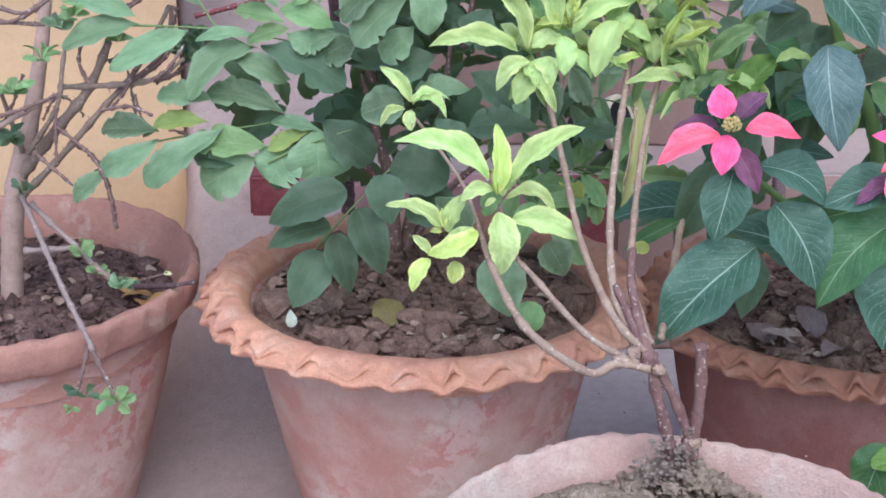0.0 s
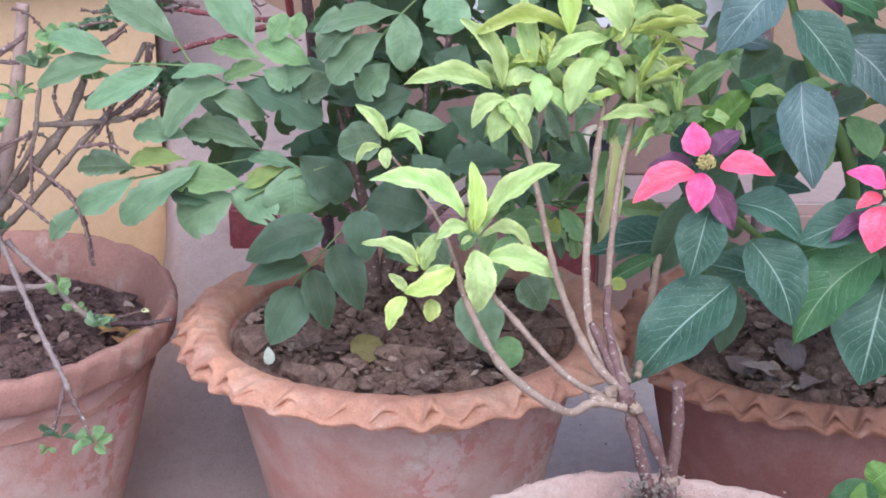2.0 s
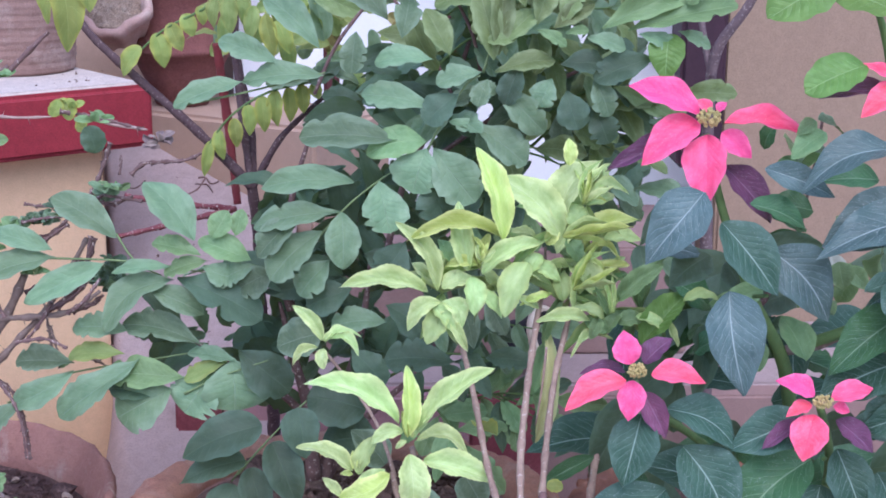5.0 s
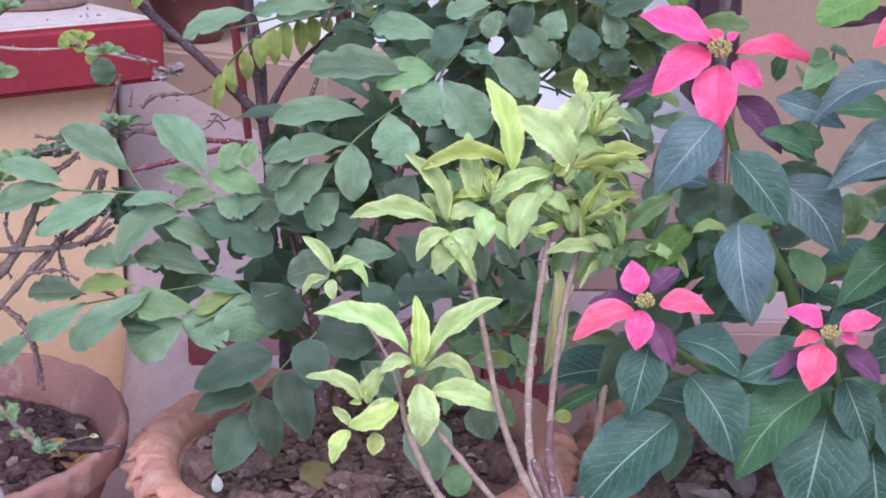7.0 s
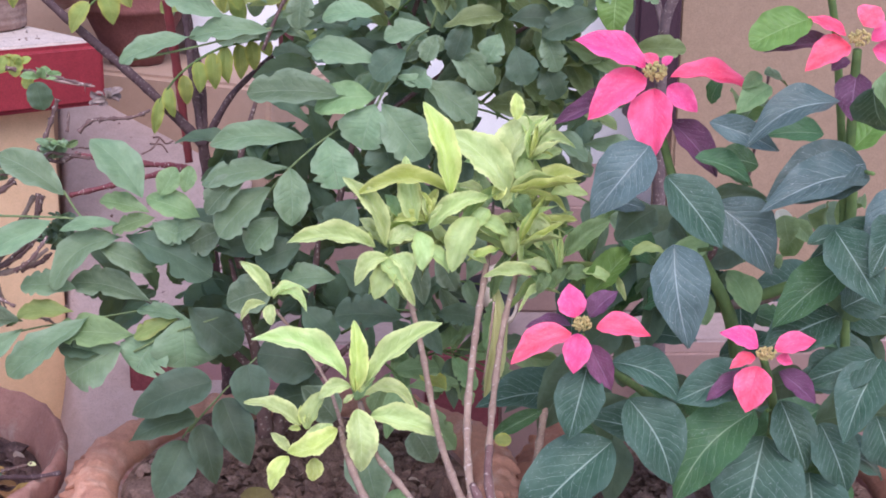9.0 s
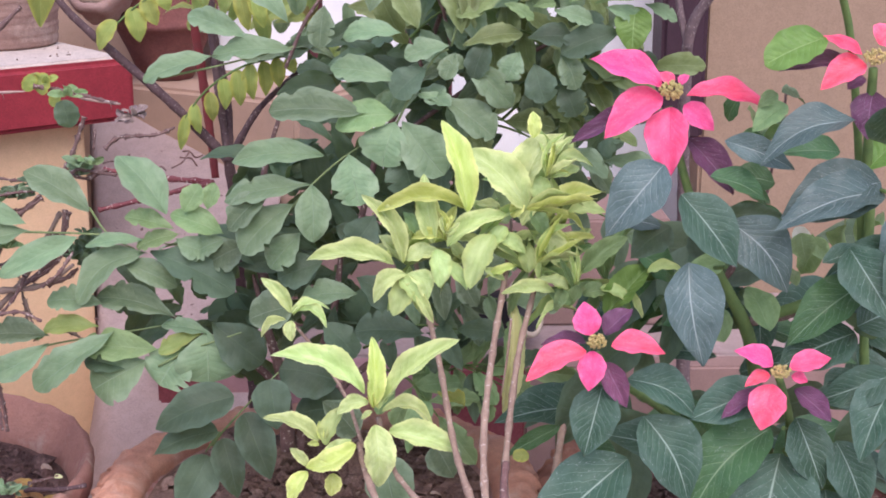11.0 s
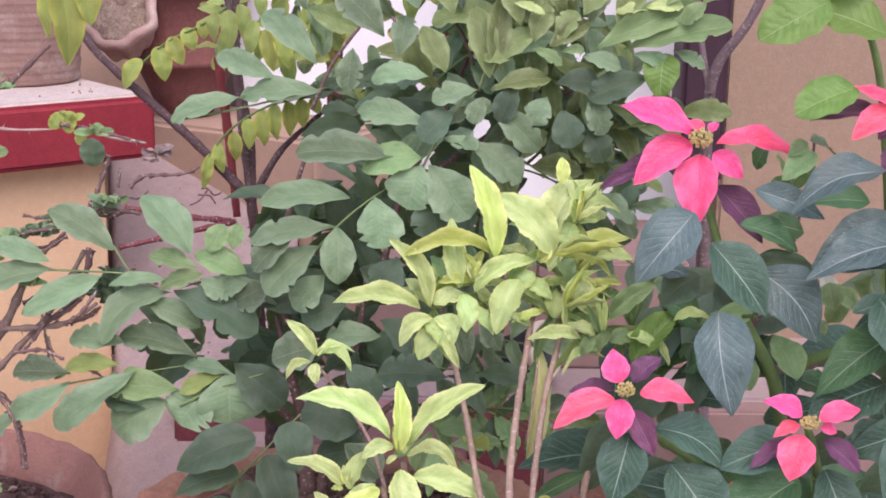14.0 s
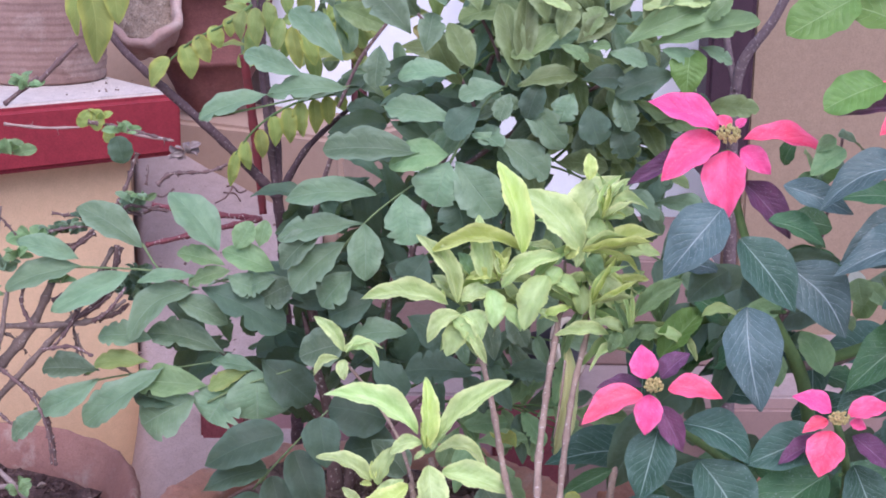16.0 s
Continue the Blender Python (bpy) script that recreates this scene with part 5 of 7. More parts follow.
stem(poin, M_STEM_GREEN, ((0.242, 1.18, 0.601), (0.267, 1.22, 0.561), (0.329, 1.3, 0.497), (0.431, 1.44, 0.374), (0.487, 1.52, 0.296)), (0.003, 0.0035, 0.004, 0.006, 0.007))
stem(poin, M_BARK_GREY, ((0.492, 1.36, 0.598), (0.46, 1.38, 0.571), (0.426, 1.4, 0.556)), (0.005, 0.006, 0.005))

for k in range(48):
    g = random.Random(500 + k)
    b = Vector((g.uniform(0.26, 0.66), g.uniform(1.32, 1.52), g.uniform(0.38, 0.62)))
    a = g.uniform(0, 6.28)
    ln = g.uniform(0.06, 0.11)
    leaf(poin, "poin", (L_POIN, L_DEEP_SHADE, L_POIN_G)[k % 3] if k % 6 == 2 else (L_POIN, L_DEEP_SHADE)[k % 2], b, b + Vector((math.cos(a), -0.35, math.sin(a) * 0.7 - 0.3)).normalized() * ln, ln * 0.52, g.uniform(-30, 30))

fill(poin, (0.363, 1.47, 0.535), (0.06, 0.04, 0.07), 16, 41, (L_DEEP_SHADE, L_POIN, L_POIN_G), 0.075)
leaf(poin, "smooth", L_POIN_G, (0.383, 1.34, 0.722), (0.427, 1.34, 0.695), 0.026)
leaf(poin, "smooth", L_POIN_G, (0.388, 1.34, 0.689), (0.45, 1.34, 0.676), 0.022)
leaf(poin, "smooth", L_DARK, (0.29, 1.34, 0.665), (0.338, 1.34, 0.634), 0.029)
leaf(poin, "smooth", L_MID, (0.397, 1.34, 0.747), (0.424, 1.36, 0.767), 0.020)
leaf(poin, "smooth", L_DARK, (0.421, 1.34, 0.776), (0.45, 1.36, 0.748), 0.022)
leaf(poin, "smooth", L_PALE, (0.451, 1.34, 0.671), (0.465, 1.34, 0.643), 0.020)
leaf(poin, "smooth", L_POIN_G, (0.39, 1.34, 0.797), (0.384, 1.36, 0.77), 0.018)
leaf(poin, "smooth", L_MID, (0.476, 1.34, 0.69), (0.459, 1.36, 0.707), 0.022)
leaf(poin, "smooth", L_MID, (0.299, 1.34, 0.689), (0.285, 1.37, 0.654), 0.024)
leaf(poin, "smooth", L_DARK, (0.429, 1.34, 0.802), (0.463, 1.36, 0.783), 0.019)
leaf(poin, "smooth", L_DEEP_SHADE, (0.413, 1.34, 0.673), (0.399, 1.36, 0.64), 0.025)
leaf(poin, "smooth", L_DEEP_SHADE, (0.367, 1.34, 0.64), (0.356, 1.37, 0.66), 0.022)
stem(poin, M_TWIG, ((0.439, 1.36, 0.797), (0.437, 1.36, 0.773), (0.433, 1.37, 0.722), (0.424, 1.38, 0.663), (0.4, 1.4, 0.6)), (0.0012, 0.0014, 0.0016, 0.002, 0.003), name="twig", knob=0.4)
stem(poin, M_STEM_GREEN, ((0.479, 1.17, 0.745), (0.477, 1.22, 0.739)), (0.0018, 0.002))
stem(poin, M_STEM_GREEN, ((0.405, 1.17, 0.535), (0.425, 1.22, 0.516)), (0.0018, 0.002))
stem(poin, M_STEM_GREEN, ((0.407, 1.17, 0.513), (0.428, 1.22, 0.501)), (0.0018, 0.002))
stem(poin, M_STEM_GREEN, ((0.347, 1.17, 0.681), (0.349, 1.22, 0.666)), (0.0018, 0.002))
stem(poin, M_STEM_GREEN, ((0.287, 1.17, 0.545), (0.315, 1.22, 0.527)), (0.0018, 0.002))

shrub = empty("compound_leaf_shrub", (-0.047, 1.53, 0.29), "bushy shrub with grey-green lobed compound leaves in the large pot", "potted shrub")
leaf(shrub, "oval", L_SAGE, (-0.255, 1.5, 0.649), (-0.324, 1.513, 0.691), 0.037, own=True)
leaf(shrub, "oval", L_SAGE, (-0.174, 1.5, 0.646), (-0.226, 1.519, 0.707), 0.046, own=True)
leaf(shrub, "oval", L_SAGE, (-0.322, 1.5, 0.635), (-0.391, 1.507, 0.656), 0.025, own=True)
leaf(shrub, "oval", L_SAGE, (-0.318, 1.5, 0.627), (-0.401, 1.491, 0.606), 0.034, own=True)
leaf(shrub, "oval", L_SAGE, (-0.268, 1.5, 0.621), (-0.351, 1.484, 0.582), 0.031, own=True)
leaf(shrub, "oval", L_SAGE, (-0.2, 1.5, 0.617), (-0.263, 1.499, 0.614), 0.016, own=True)
leaf(shrub, "oval", L_SAGE, (-0.196, 1.5, 0.603), (-0.272, 1.48, 0.556), 0.038, bend=0.14)
leaf(shrub, "oval", L_SAGE, (-0.222, 1.5, 0.592), (-0.165, 1.491, 0.57), 0.028, own=True)
leaf(shrub, "leaflet", L_MID, (-0.167, 1.5, 0.63), (-0.219, 1.504, 0.643), 0.025, own=True)
leaf(shrub, "oval", L_MID, (-0.115, 1.5, 0.624), (-0.171, 1.507, 0.646), 0.031, own=True)
leaf(shrub, "leaflet", L_MID, (-0.16, 1.5, 0.624), (-0.207, 1.495, 0.612), 0.023, own=True)
leaf(shrub, "leaflet", L_SAGE, (-0.165, 1.5, 0.619), (-0.13, 1.495, 0.608), 0.029, bend=0.1)
leaf(shrub, "oval", L_MID, (-0.156, 1.5, 0.648), (-0.139, 1.509, 0.676), 0.026, own=True)
leaf(shrub, "oval", L_MID, (-0.131, 1.5, 0.651), (-0.124, 1.508, 0.678), 0.019, own=True)
leaf(shrub, "leaflet", L_DEEP_SHADE, (-0.193, 1.5, 0.605), (-0.102, 1.484, 0.568), 0.051, own=True)
leaf(shrub, "leaflet", L_DARK, (-0.17, 1.5, 0.531), (-0.255, 1.507, 0.554), 0.035, bend=0.05)
leaf(shrub, "leaflet", L_SAGE, (-0.247, 1.5, 0.547), (-0.307, 1.502, 0.552), 0.032, own=True)
leaf(shrub, "leaflet", L_YELG, (-0.252, 1.5, 0.521), (-0.313, 1.5, 0.521), 0.025, own=True)
leaf(shrub, "leaflet", L_DARK, (-0.306, 1.5, 0.511), (-0.369, 1.501, 0.514), 0.032, own=True)
leaf(shrub, "leaflet", L_DARK, (-0.307, 1.5, 0.502), (-0.374, 1.486, 0.47), 0.032, bend=-0.06)
leaf(shrub, "leaflet", L_DARK, (-0.364, 1.5, 0.467), (-0.403, 1.487, 0.436), 0.025, own=True)
leaf(shrub, "leaflet", L_DARK, (-0.236, 1.5, 0.515), (-0.325, 1.478, 0.462), 0.038, bend=-0.05)
leaf(shrub, "leaflet", L_MID, (-0.189, 1.5, 0.494), (-0.272, 1.502, 0.5), 0.038, own=True)
leaf(shrub, "leaflet", L_DEEP_SHADE, (-0.217, 1.5, 0.473), (-0.271, 1.503, 0.484), 0.037, own=True)
leaf(shrub, "leaflet", L_SAGE, (-0.202, 1.5, 0.482), (-0.263, 1.489, 0.455), 0.059, own=True)
leaf(shrub, "leaflet", L_SAGE, (-0.161, 1.5, 0.497), (-0.189, 1.484, 0.46), 0.066, own=True)
leaf(shrub, "leaflet", L_SAGE, (-0.137, 1.5, 0.515), (-0.133, 1.479, 0.464), 0.073, own=True)
leaf(shrub, "leaflet", L_YELG, (-0.143, 1.5, 0.512), (-0.189, 1.492, 0.494), 0.020, own=True)
leaf(shrub, "leaflet", L_DEEP_SHADE, (-0.131, 1.5, 0.525), (-0.075, 1.483, 0.485), 0.049, own=True)
leaf(shrub, "leaflet", L_DARK, (-0.131, 1.5, 0.511), (-0.186, 1.504, 0.523), 0.021, own=True)
leaf(shrub, "leaflet", L_DARK, (-0.09, 1.5, 0.613), (-0.13, 1.493, 0.595), 0.037, own=True)
leaf(shrub, "leaflet", L_DARK, (-0.111, 1.5, 0.619), (-0.152, 1.493, 0.602), 0.028, own=True)
leaf(shrub, "leaflet", L_SAGE, (-0.038, 1.46, 0.666), (-0.092, 1.441, 0.621), 0.047, own=True)
leaf(shrub, "oval", L_SAGE, (-0.018, 1.46, 0.686), (-0.016, 1.437, 0.632), 0.037, own=True)
leaf(shrub, "leaflet", L_SAGE, (0.02, 1.46, 0.718), (0.032, 1.439, 0.669), 0.050, own=True)
leaf(shrub, "leaflet", L_SAGE, (-0.019, 1.46, 0.686), (-0.109, 1.456, 0.676), 0.031, own=True)
leaf(shrub, "oval", L_SAGE, (-0.005, 1.46, 0.717), (-0.1, 1.46, 0.716), 0.030, own=True)
leaf(shrub, "oval", L_MID, (0.068, 1.46, 0.759), (0.007, 1.456, 0.749), 0.037, bend=0.04)
leaf(shrub, "leaflet", L_SAGE, (0.068, 1.46, 0.752), (0.054, 1.443, 0.71), 0.053, own=True)
leaf(shrub, "leaflet", L_SAGE, (0.075, 1.46, 0.752), (0.117, 1.439, 0.701), 0.050, own=True)
leaf(shrub, "leaflet", L_SAGE, (0.116, 1.46, 0.776), (0.169, 1.445, 0.739), 0.038, own=True)
leaf(shrub, "leaflet", L_DARK, (0.039, 1.46, 0.76), (-0.06, 1.461, 0.764), 0.039, own=True)
leaf(shrub, "leaflet", L_DEEP_SHADE, (0.073, 1.46, 0.721), (0.086, 1.444, 0.682), 0.054, own=True)
leaf(shrub, "round", L_DARK, (-0.042, 1.46, 0.556), (-0.086, 1.455, 0.544), 0.049, own=True)
leaf(shrub, "leaflet", L_DARK, (0.028, 1.46, 0.569), (-0.03, 1.459, 0.566), 0.031, own=True)
leaf(shrub, "round", L_DEEP_SHADE, (0.006, 1.46, 0.472), (-0.056, 1.464, 0.486), 0.064, own=True)
leaf(shrub, "round", L_DEEP_SHADE, (0.015, 1.46, 0.44), (-0.041, 1.458, 0.436), 0.056, own=True)
leaf(shrub, "leaflet", L_DEEP_SHADE, (0.004, 1.46, 0.642), (0.053, 1.452, 0.623), 0.040, own=True)
leaf(shrub, "leaflet", L_DEEP_SHADE, (0.047, 1.46, 0.654), (0.021, 1.446, 0.621), 0.040, own=True)
leaf(shrub, "leaflet", L_DARK, (-0.031, 1.46, 0.635), (-0.063, 1.446, 0.603), 0.038, own=True)
leaf(shrub, "leaflet", L_DEEP_SHADE, (-0.008, 1.46, 0.605), (-0.055, 1.453, 0.589), 0.041, own=True)
leaf(shrub, "leaflet", L_DARK, (-0.054, 1.46, 0.683), (-0.105, 1.444, 0.645), 0.031, own=True)
leaf(shrub, "leaflet", L_DEEP_SHADE, (0.027, 1.46, 0.587), (0.074, 1.449, 0.56), 0.041, own=True)
leaf(shrub, "leaflet", L_DEEP_SHADE, (-0.009, 1.46, 0.538), (0.027, 1.446, 0.505), 0.041, own=True)
leaf(shrub, "smooth", L_DEEP_SHADE, (-0.099, 1.41, 0.475), (-0.181, 1.398, 0.447), 0.047, own=True)
leaf(shrub, "smooth", L_DEEP_SHADE, (-0.117, 1.41, 0.437), (-0.186, 1.402, 0.418), 0.036, own=True)
leaf(shrub, "smooth", L_DEEP_SHADE, (-0.128, 1.41, 0.409), (-0.156, 1.386, 0.354), 0.045, own=True)
leaf(shrub, "smooth", L_DEEP_SHADE, (-0.112, 1.41, 0.428), (-0.095, 1.386, 0.372), 0.034, own=True)
leaf(shrub, "smooth", L_DEEP_SHADE, (-0.089, 1.41, 0.456), (-0.061, 1.383, 0.394), 0.040, own=True)
leaf(shrub, "smooth", L_DEEP_SHADE, (-0.062, 1.41, 0.493), (-0.053, 1.39, 0.446), 0.040, own=True)
leaf(shrub, "leaflet", L_DEEP_SHADE, (0.097, 1.41, 0.542), (0.026, 1.412, 0.548), 0.040, own=True)
leaf(shrub, "smooth", L_DARK, (0.055, 1.41, 0.406), (0.07, 1.384, 0.346), 0.052, own=True)
leaf(shrub, "round", L_MID, (0.09, 1.41, 0.353), (0.094, 1.397, 0.322), 0.032, own=True)
leaf(shrub, "smooth", L_DARK, (0.108, 1.41, 0.419), (0.128, 1.397, 0.388), 0.041, own=True)
leaf(shrub, "smooth", L_DARK, (0.027, 1.41, 0.431), (-0.008, 1.421, 0.465), 0.041, own=True)
leaf(shrub, "leaflet", L_DARK, (-0.078, 1.46, 0.837), (-0.139, 1.467, 0.86), 0.026, own=True)
leaf(shrub, "leaflet", L_SAGE, (-0.109, 1.46, 0.819), (-0.184, 1.451, 0.797), 0.027, own=True)
leaf(shrub, "leaflet", L_SAGE, (-0.034, 1.46, 0.825), (-0.116, 1.459, 0.821), 0.028, own=True)
leaf(shrub, "leaflet", L_DARK, (-0.038, 1.46, 0.852), (-0.092, 1.477, 0.905), 0.032, own=True)
leaf(shrub, "leaflet", L_DARK, (0.029, 1.46, 0.881), (-0.015, 1.474, 0.927), 0.040, own=True)
leaf(shrub, "leaflet", L_DARK, (0.043, 1.46, 0.862), (0.051, 1.473, 0.902), 0.028, own=True)
leaf(shrub, "oval", L_TOP, (0.091, 1.46, 0.846), (0.067, 1.474, 0.891), 0.028, own=True)
leaf(shrub, "leaflet", L_SAGE, (0.075, 1.46, 0.841), (0.016, 1.461, 0.842), 0.025, own=True)
leaf(shrub, "leaflet", L_DARK, (-0.002, 1.46, 0.869), (-0.007, 1.444, 0.829), 0.029, own=True)
leaf(shrub, "leaflet", L_SAGE, (0.073, 1.46, 0.794), (0.002, 1.465, 0.808), 0.030, own=True)
leaf(shrub, "leaflet", L_SAGE, (0.089, 1.46, 0.779), (0.128, 1.456, 0.771), 0.016, own=True)
leaf(shrub, "leaflet", L_SAGE, (0.138, 1.46, 0.813), (0.186, 1.443, 0.772), 0.032, own=True)
leaf(shrub, "leaflet", L_TOP, (0.136, 1.46, 0.829), (0.197, 1.464, 0.843), 0.026, own=True)
leaf(shrub, "leaflet", L_SAGE, (0.123, 1.46, 0.829), (0.077, 1.456, 0.819), 0.024, own=True)
leaf(shrub, "leaflet", L_SAGE, (0.118, 1.46, 0.819), (0.138, 1.456, 0.809), 0.014, own=True)
leaf(shrub, "leaflet", L_SAGE, (0.129, 1.46, 0.822), (0.118, 1.45, 0.796), 0.022, own=True)
leaf(shrub, "oval", L_TOP, (0.135, 1.46, 0.841), (0.12, 1.482, 0.913), 0.030, own=True)
leaf(shrub, "oval", L_TOP, (0.139, 1.46, 0.846), (0.146, 1.483, 0.921), 0.026, own=True)
leaf(shrub, "oval", L_TOP, (0.144, 1.46, 0.858), (0.179, 1.471, 0.893), 0.026, own=True)
leaf(shrub, "oval", L_TOP, (0.127, 1.46, 0.859), (0.158, 1.462, 0.864), 0.021, own=True)
leaf(shrub, "oval", L_MID, (0.242, 1.46, 0.873), (0.35, 1.474, 0.92), 0.032, own=True)
leaf(shrub, "leaflet", L_MID, (0.268, 1.46, 0.872), (0.379, 1.468, 0.9), 0.036, bend=0.05)
leaf(shrub, "leaflet", L_SAGE, (0.227, 1.46, 0.864), (0.266, 1.456, 0.854), 0.021, own=True)
leaf(shrub, "leaflet", L_SAGE, (0.278, 1.46, 0.868), (0.318, 1.455, 0.855), 0.018, own=True)
leaf(shrub, "leaflet", L_SAGE, (0.318, 1.46, 0.871), (0.351, 1.454, 0.856), 0.017, own=True)
leaf(shrub, "smooth", L_LEMON, (0.309, 1.46, 0.868), (0.304, 1.442, 0.825), 0.037, own=True)
leaf(shrub, "leaflet", L_DEEP_SHADE, (0.295, 1.46, 0.844), (0.234, 1.452, 0.823), 0.034, own=True)
leaf(shrub, "leaflet", L_DARK, (0.235, 1.46, 0.822), (0.251, 1.446, 0.788), 0.029, own=True)
leaf(shrub, "leaflet", L_DARK, (0.193, 1.46, 0.823), (0.179, 1.449, 0.796), 0.028, own=True)
leaf(shrub, "leaflet", L_DEEP_SHADE, (0.208, 1.46, 0.811), (0.219, 1.444, 0.774), 0.034, own=True)
leaf(shrub, "leaflet", L_DEEP_SHADE, (0.237, 1.46, 0.792), (0.251, 1.447, 0.76), 0.033, own=True)
leaf(shrub, "leaflet", L_LIME_D, (0.156, 1.46, 0.916), (0.188, 1.456, 0.906), 0.011, own=True)
leaf(shrub, "oval", L_TOP, (0.194, 1.46, 0.873), (0.235, 1.468, 0.899), 0.023, own=True)
leaf(shrub, "leaflet", L_TOP, (0.203, 1.46, 0.877), (0.219, 1.47, 0.91), 0.025, own=True)
leaf(shrub, "leaflet", L_MID, (0.177, 1.46, 0.871), (0.207, 1.454, 0.857), 0.014, own=True)
leaf(shrub, "leaflet", L_MID, (0.206, 1.46, 0.868), (0.229, 1.461, 0.872), 0.011, own=True)
leaf(shrub, "leaflet", L_LIME_D, (0.292, 1.46, 0.911), (0.259, 1.46, 0.911), 0.015, own=True)
leaf(shrub, "leaflet", L_LIME_D, (0.288, 1.46, 0.913), (0.327, 1.461, 0.917), 0.017, own=True)
leaf(shrub, "leaflet", L_MID, (0.349, 1.46, 0.919), (0.324, 1.453, 0.9), 0.022, own=True)
leaf(shrub, "leaflet", L_TOP, (0.177, 1.46, 0.876), (0.191, 1.472, 0.915), 0.025, own=True)
leaf(shrub, "leaflet", L_TOP, (0.165, 1.46, 0.893), (0.151, 1.473, 0.936), 0.025, own=True)
leaf(shrub, "oval", L_TOP, (0.227, 1.46, 0.905), (0.255, 1.47, 0.938), 0.025, own=True)
leaf(shrub, "oval", L_TOP, (0.261, 1.46, 0.894), (0.295, 1.475, 0.944), 0.028, own=True)
leaf(shrub, "leaflet", L_TOP, (0.3, 1.46, 0.912), (0.333, 1.472, 0.95), 0.028, own=True)
leaf(shrub, "leaflet", L_MID, (0.344, 1.46, 0.918), (0.384, 1.467, 0.94), 0.025, own=True)
leaf(shrub, "leaflet", L_TOP, (0.098, 1.46, 0.903), (0.086, 1.472, 0.941), 0.025, own=True)
leaf(shrub, "leaflet", L_DARK, (0.064, 1.46, 0.908), (0.041, 1.472, 0.945), 0.028, own=True)
leaf(shrub, "leaflet", L_DARK, (-0.048, 1.46, 0.906), (-0.071, 1.472, 0.944), 0.028, own=True)
leaf(shrub, "leaflet", L_DEEP_SHADE, (0.162, 1.46, 0.836), (0.145, 1.445, 0.799), 0.028, own=True)
leaf(shrub, "leaflet", L_DEEP_SHADE, (0.1, 1.46, 0.807), (0.066, 1.449, 0.78), 0.034, own=True)
leaf(shrub, "leaflet", L_DEEP_SHADE, (0.201, 1.46, 0.837), (0.247, 1.46, 0.838), 0.028, own=True)
stem(shrub, M_STALK, ((-0.046, 1.465, 0.653), (-0.02, 1.465, 0.683), (0.006, 1.465, 0.707), (0.038, 1.465, 0.73)), (0.0014, 0.0012, 0.0010, 0.0008), name="leaf_stalk", sides=6)
stem(shrub, M_STALK, ((0.069, 1.465, 0.748), (0.086, 1.465, 0.782), (0.108, 1.465, 0.816), (0.122, 1.465, 0.825)), (0.0014, 0.0012, 0.0010, 0.0008), name="leaf_stalk", sides=6)
stem(shrub, M_STALK, ((-0.33, 1.51, 0.624), (-0.264, 1.51, 0.622), (-0.211, 1.51, 0.617), (-0.151, 1.51, 0.605)), (0.0014, 0.0012, 0.0010, 0.0008), name="leaf_stalk", sides=6)
stem(shrub, M_STALK, ((-0.382, 1.51, 0.462), (-0.319, 1.51, 0.494), (-0.233, 1.51, 0.51), (-0.16, 1.51, 0.523)), (0.0014, 0.0012, 0.0010, 0.0008), name="leaf_stalk", sides=6)
stem(shrub, M_STALK, ((-0.257, 1.51, 0.651), (-0.238, 1.51, 0.62), (-0.211, 1.51, 0.605)), (0.0014, 0.0011, 0.0008), name="leaf_stalk", sides=6)
stem(shrub, M_STALK, ((-0.119, 1.44, 0.423), (-0.135, 1.44, 0.4)), (0.0014, 0.0008), name="leaf_stalk", sides=6)
stem(shrub, M_STALK, ((-0.129, 1.45, 0.403), (-0.117, 1.45, 0.419), (-0.086, 1.45, 0.454), (-0.056, 1.45, 0.486)), (0.0014, 0.0012, 0.0010, 0.0008), name="leaf_stalk", sides=6)
stem(shrub, M_STALK, ((-0.189, 1.49, 0.479), (-0.152, 1.49, 0.498), (-0.098, 1.49, 0.517)), (0.0014, 0.0011, 0.0008), name="leaf_stalk", sides=6)
stem(shrub, M_STALK, ((-0.179, 1.46, 0.794), (-0.112, 1.46, 0.808), (-0.033, 1.46, 0.828)), (0.0014, 0.0011, 0.0008), name="leaf_stalk", sides=6)
stem(shrub, M_STALK, ((0.125, 1.47, 0.827), (0.136, 1.47, 0.866), (0.149, 1.47, 0.889)), (0.0014, 0.0011, 0.0008), name="leaf_stalk", sides=6)
stem(shrub, M_TWIG, ((-0.054, 1.53, 0.363), (-0.06, 1.54, 0.443), (-0.074, 1.55, 0.493), (-0.091, 1.56, 0.561)), (0.009, 0.0075, 0.005, 0.002), name="branch")
stem(shrub, M_TWIG, ((-0.044, 1.54, 0.359), (-0.029, 1.56, 0.43), (-0.003, 1.57, 0.514), (0.009, 1.57, 0.604)), (0.008, 0.0065, 0.0045, 0.002), name="branch")
stem(shrub, M_TWIG, ((-0.06, 1.54, 0.43), (-0.091, 1.54, 0.463), (-0.14, 1.53, 0.499), (-0.187, 1.52, 0.533)), (0.005, 0.004, 0.003, 0.0015), name="branch")
stem(shrub, M_TWIG, ((-0.041, 1.55, 0.358), (0.004, 1.56, 0.424), (0.06, 1.56, 0.478), (0.09, 1.55, 0.533)), (0.006, 0.0045, 0.003, 0.0015), name="branch")
stem(shrub, M_TWIG, ((-0.078, 1.56, 0.552), (-0.086, 1.56, 0.598), (-0.075, 1.56, 0.68), (-0.05, 1.56, 0.761)), (0.006, 0.005, 0.0035, 0.0015), name="branch")
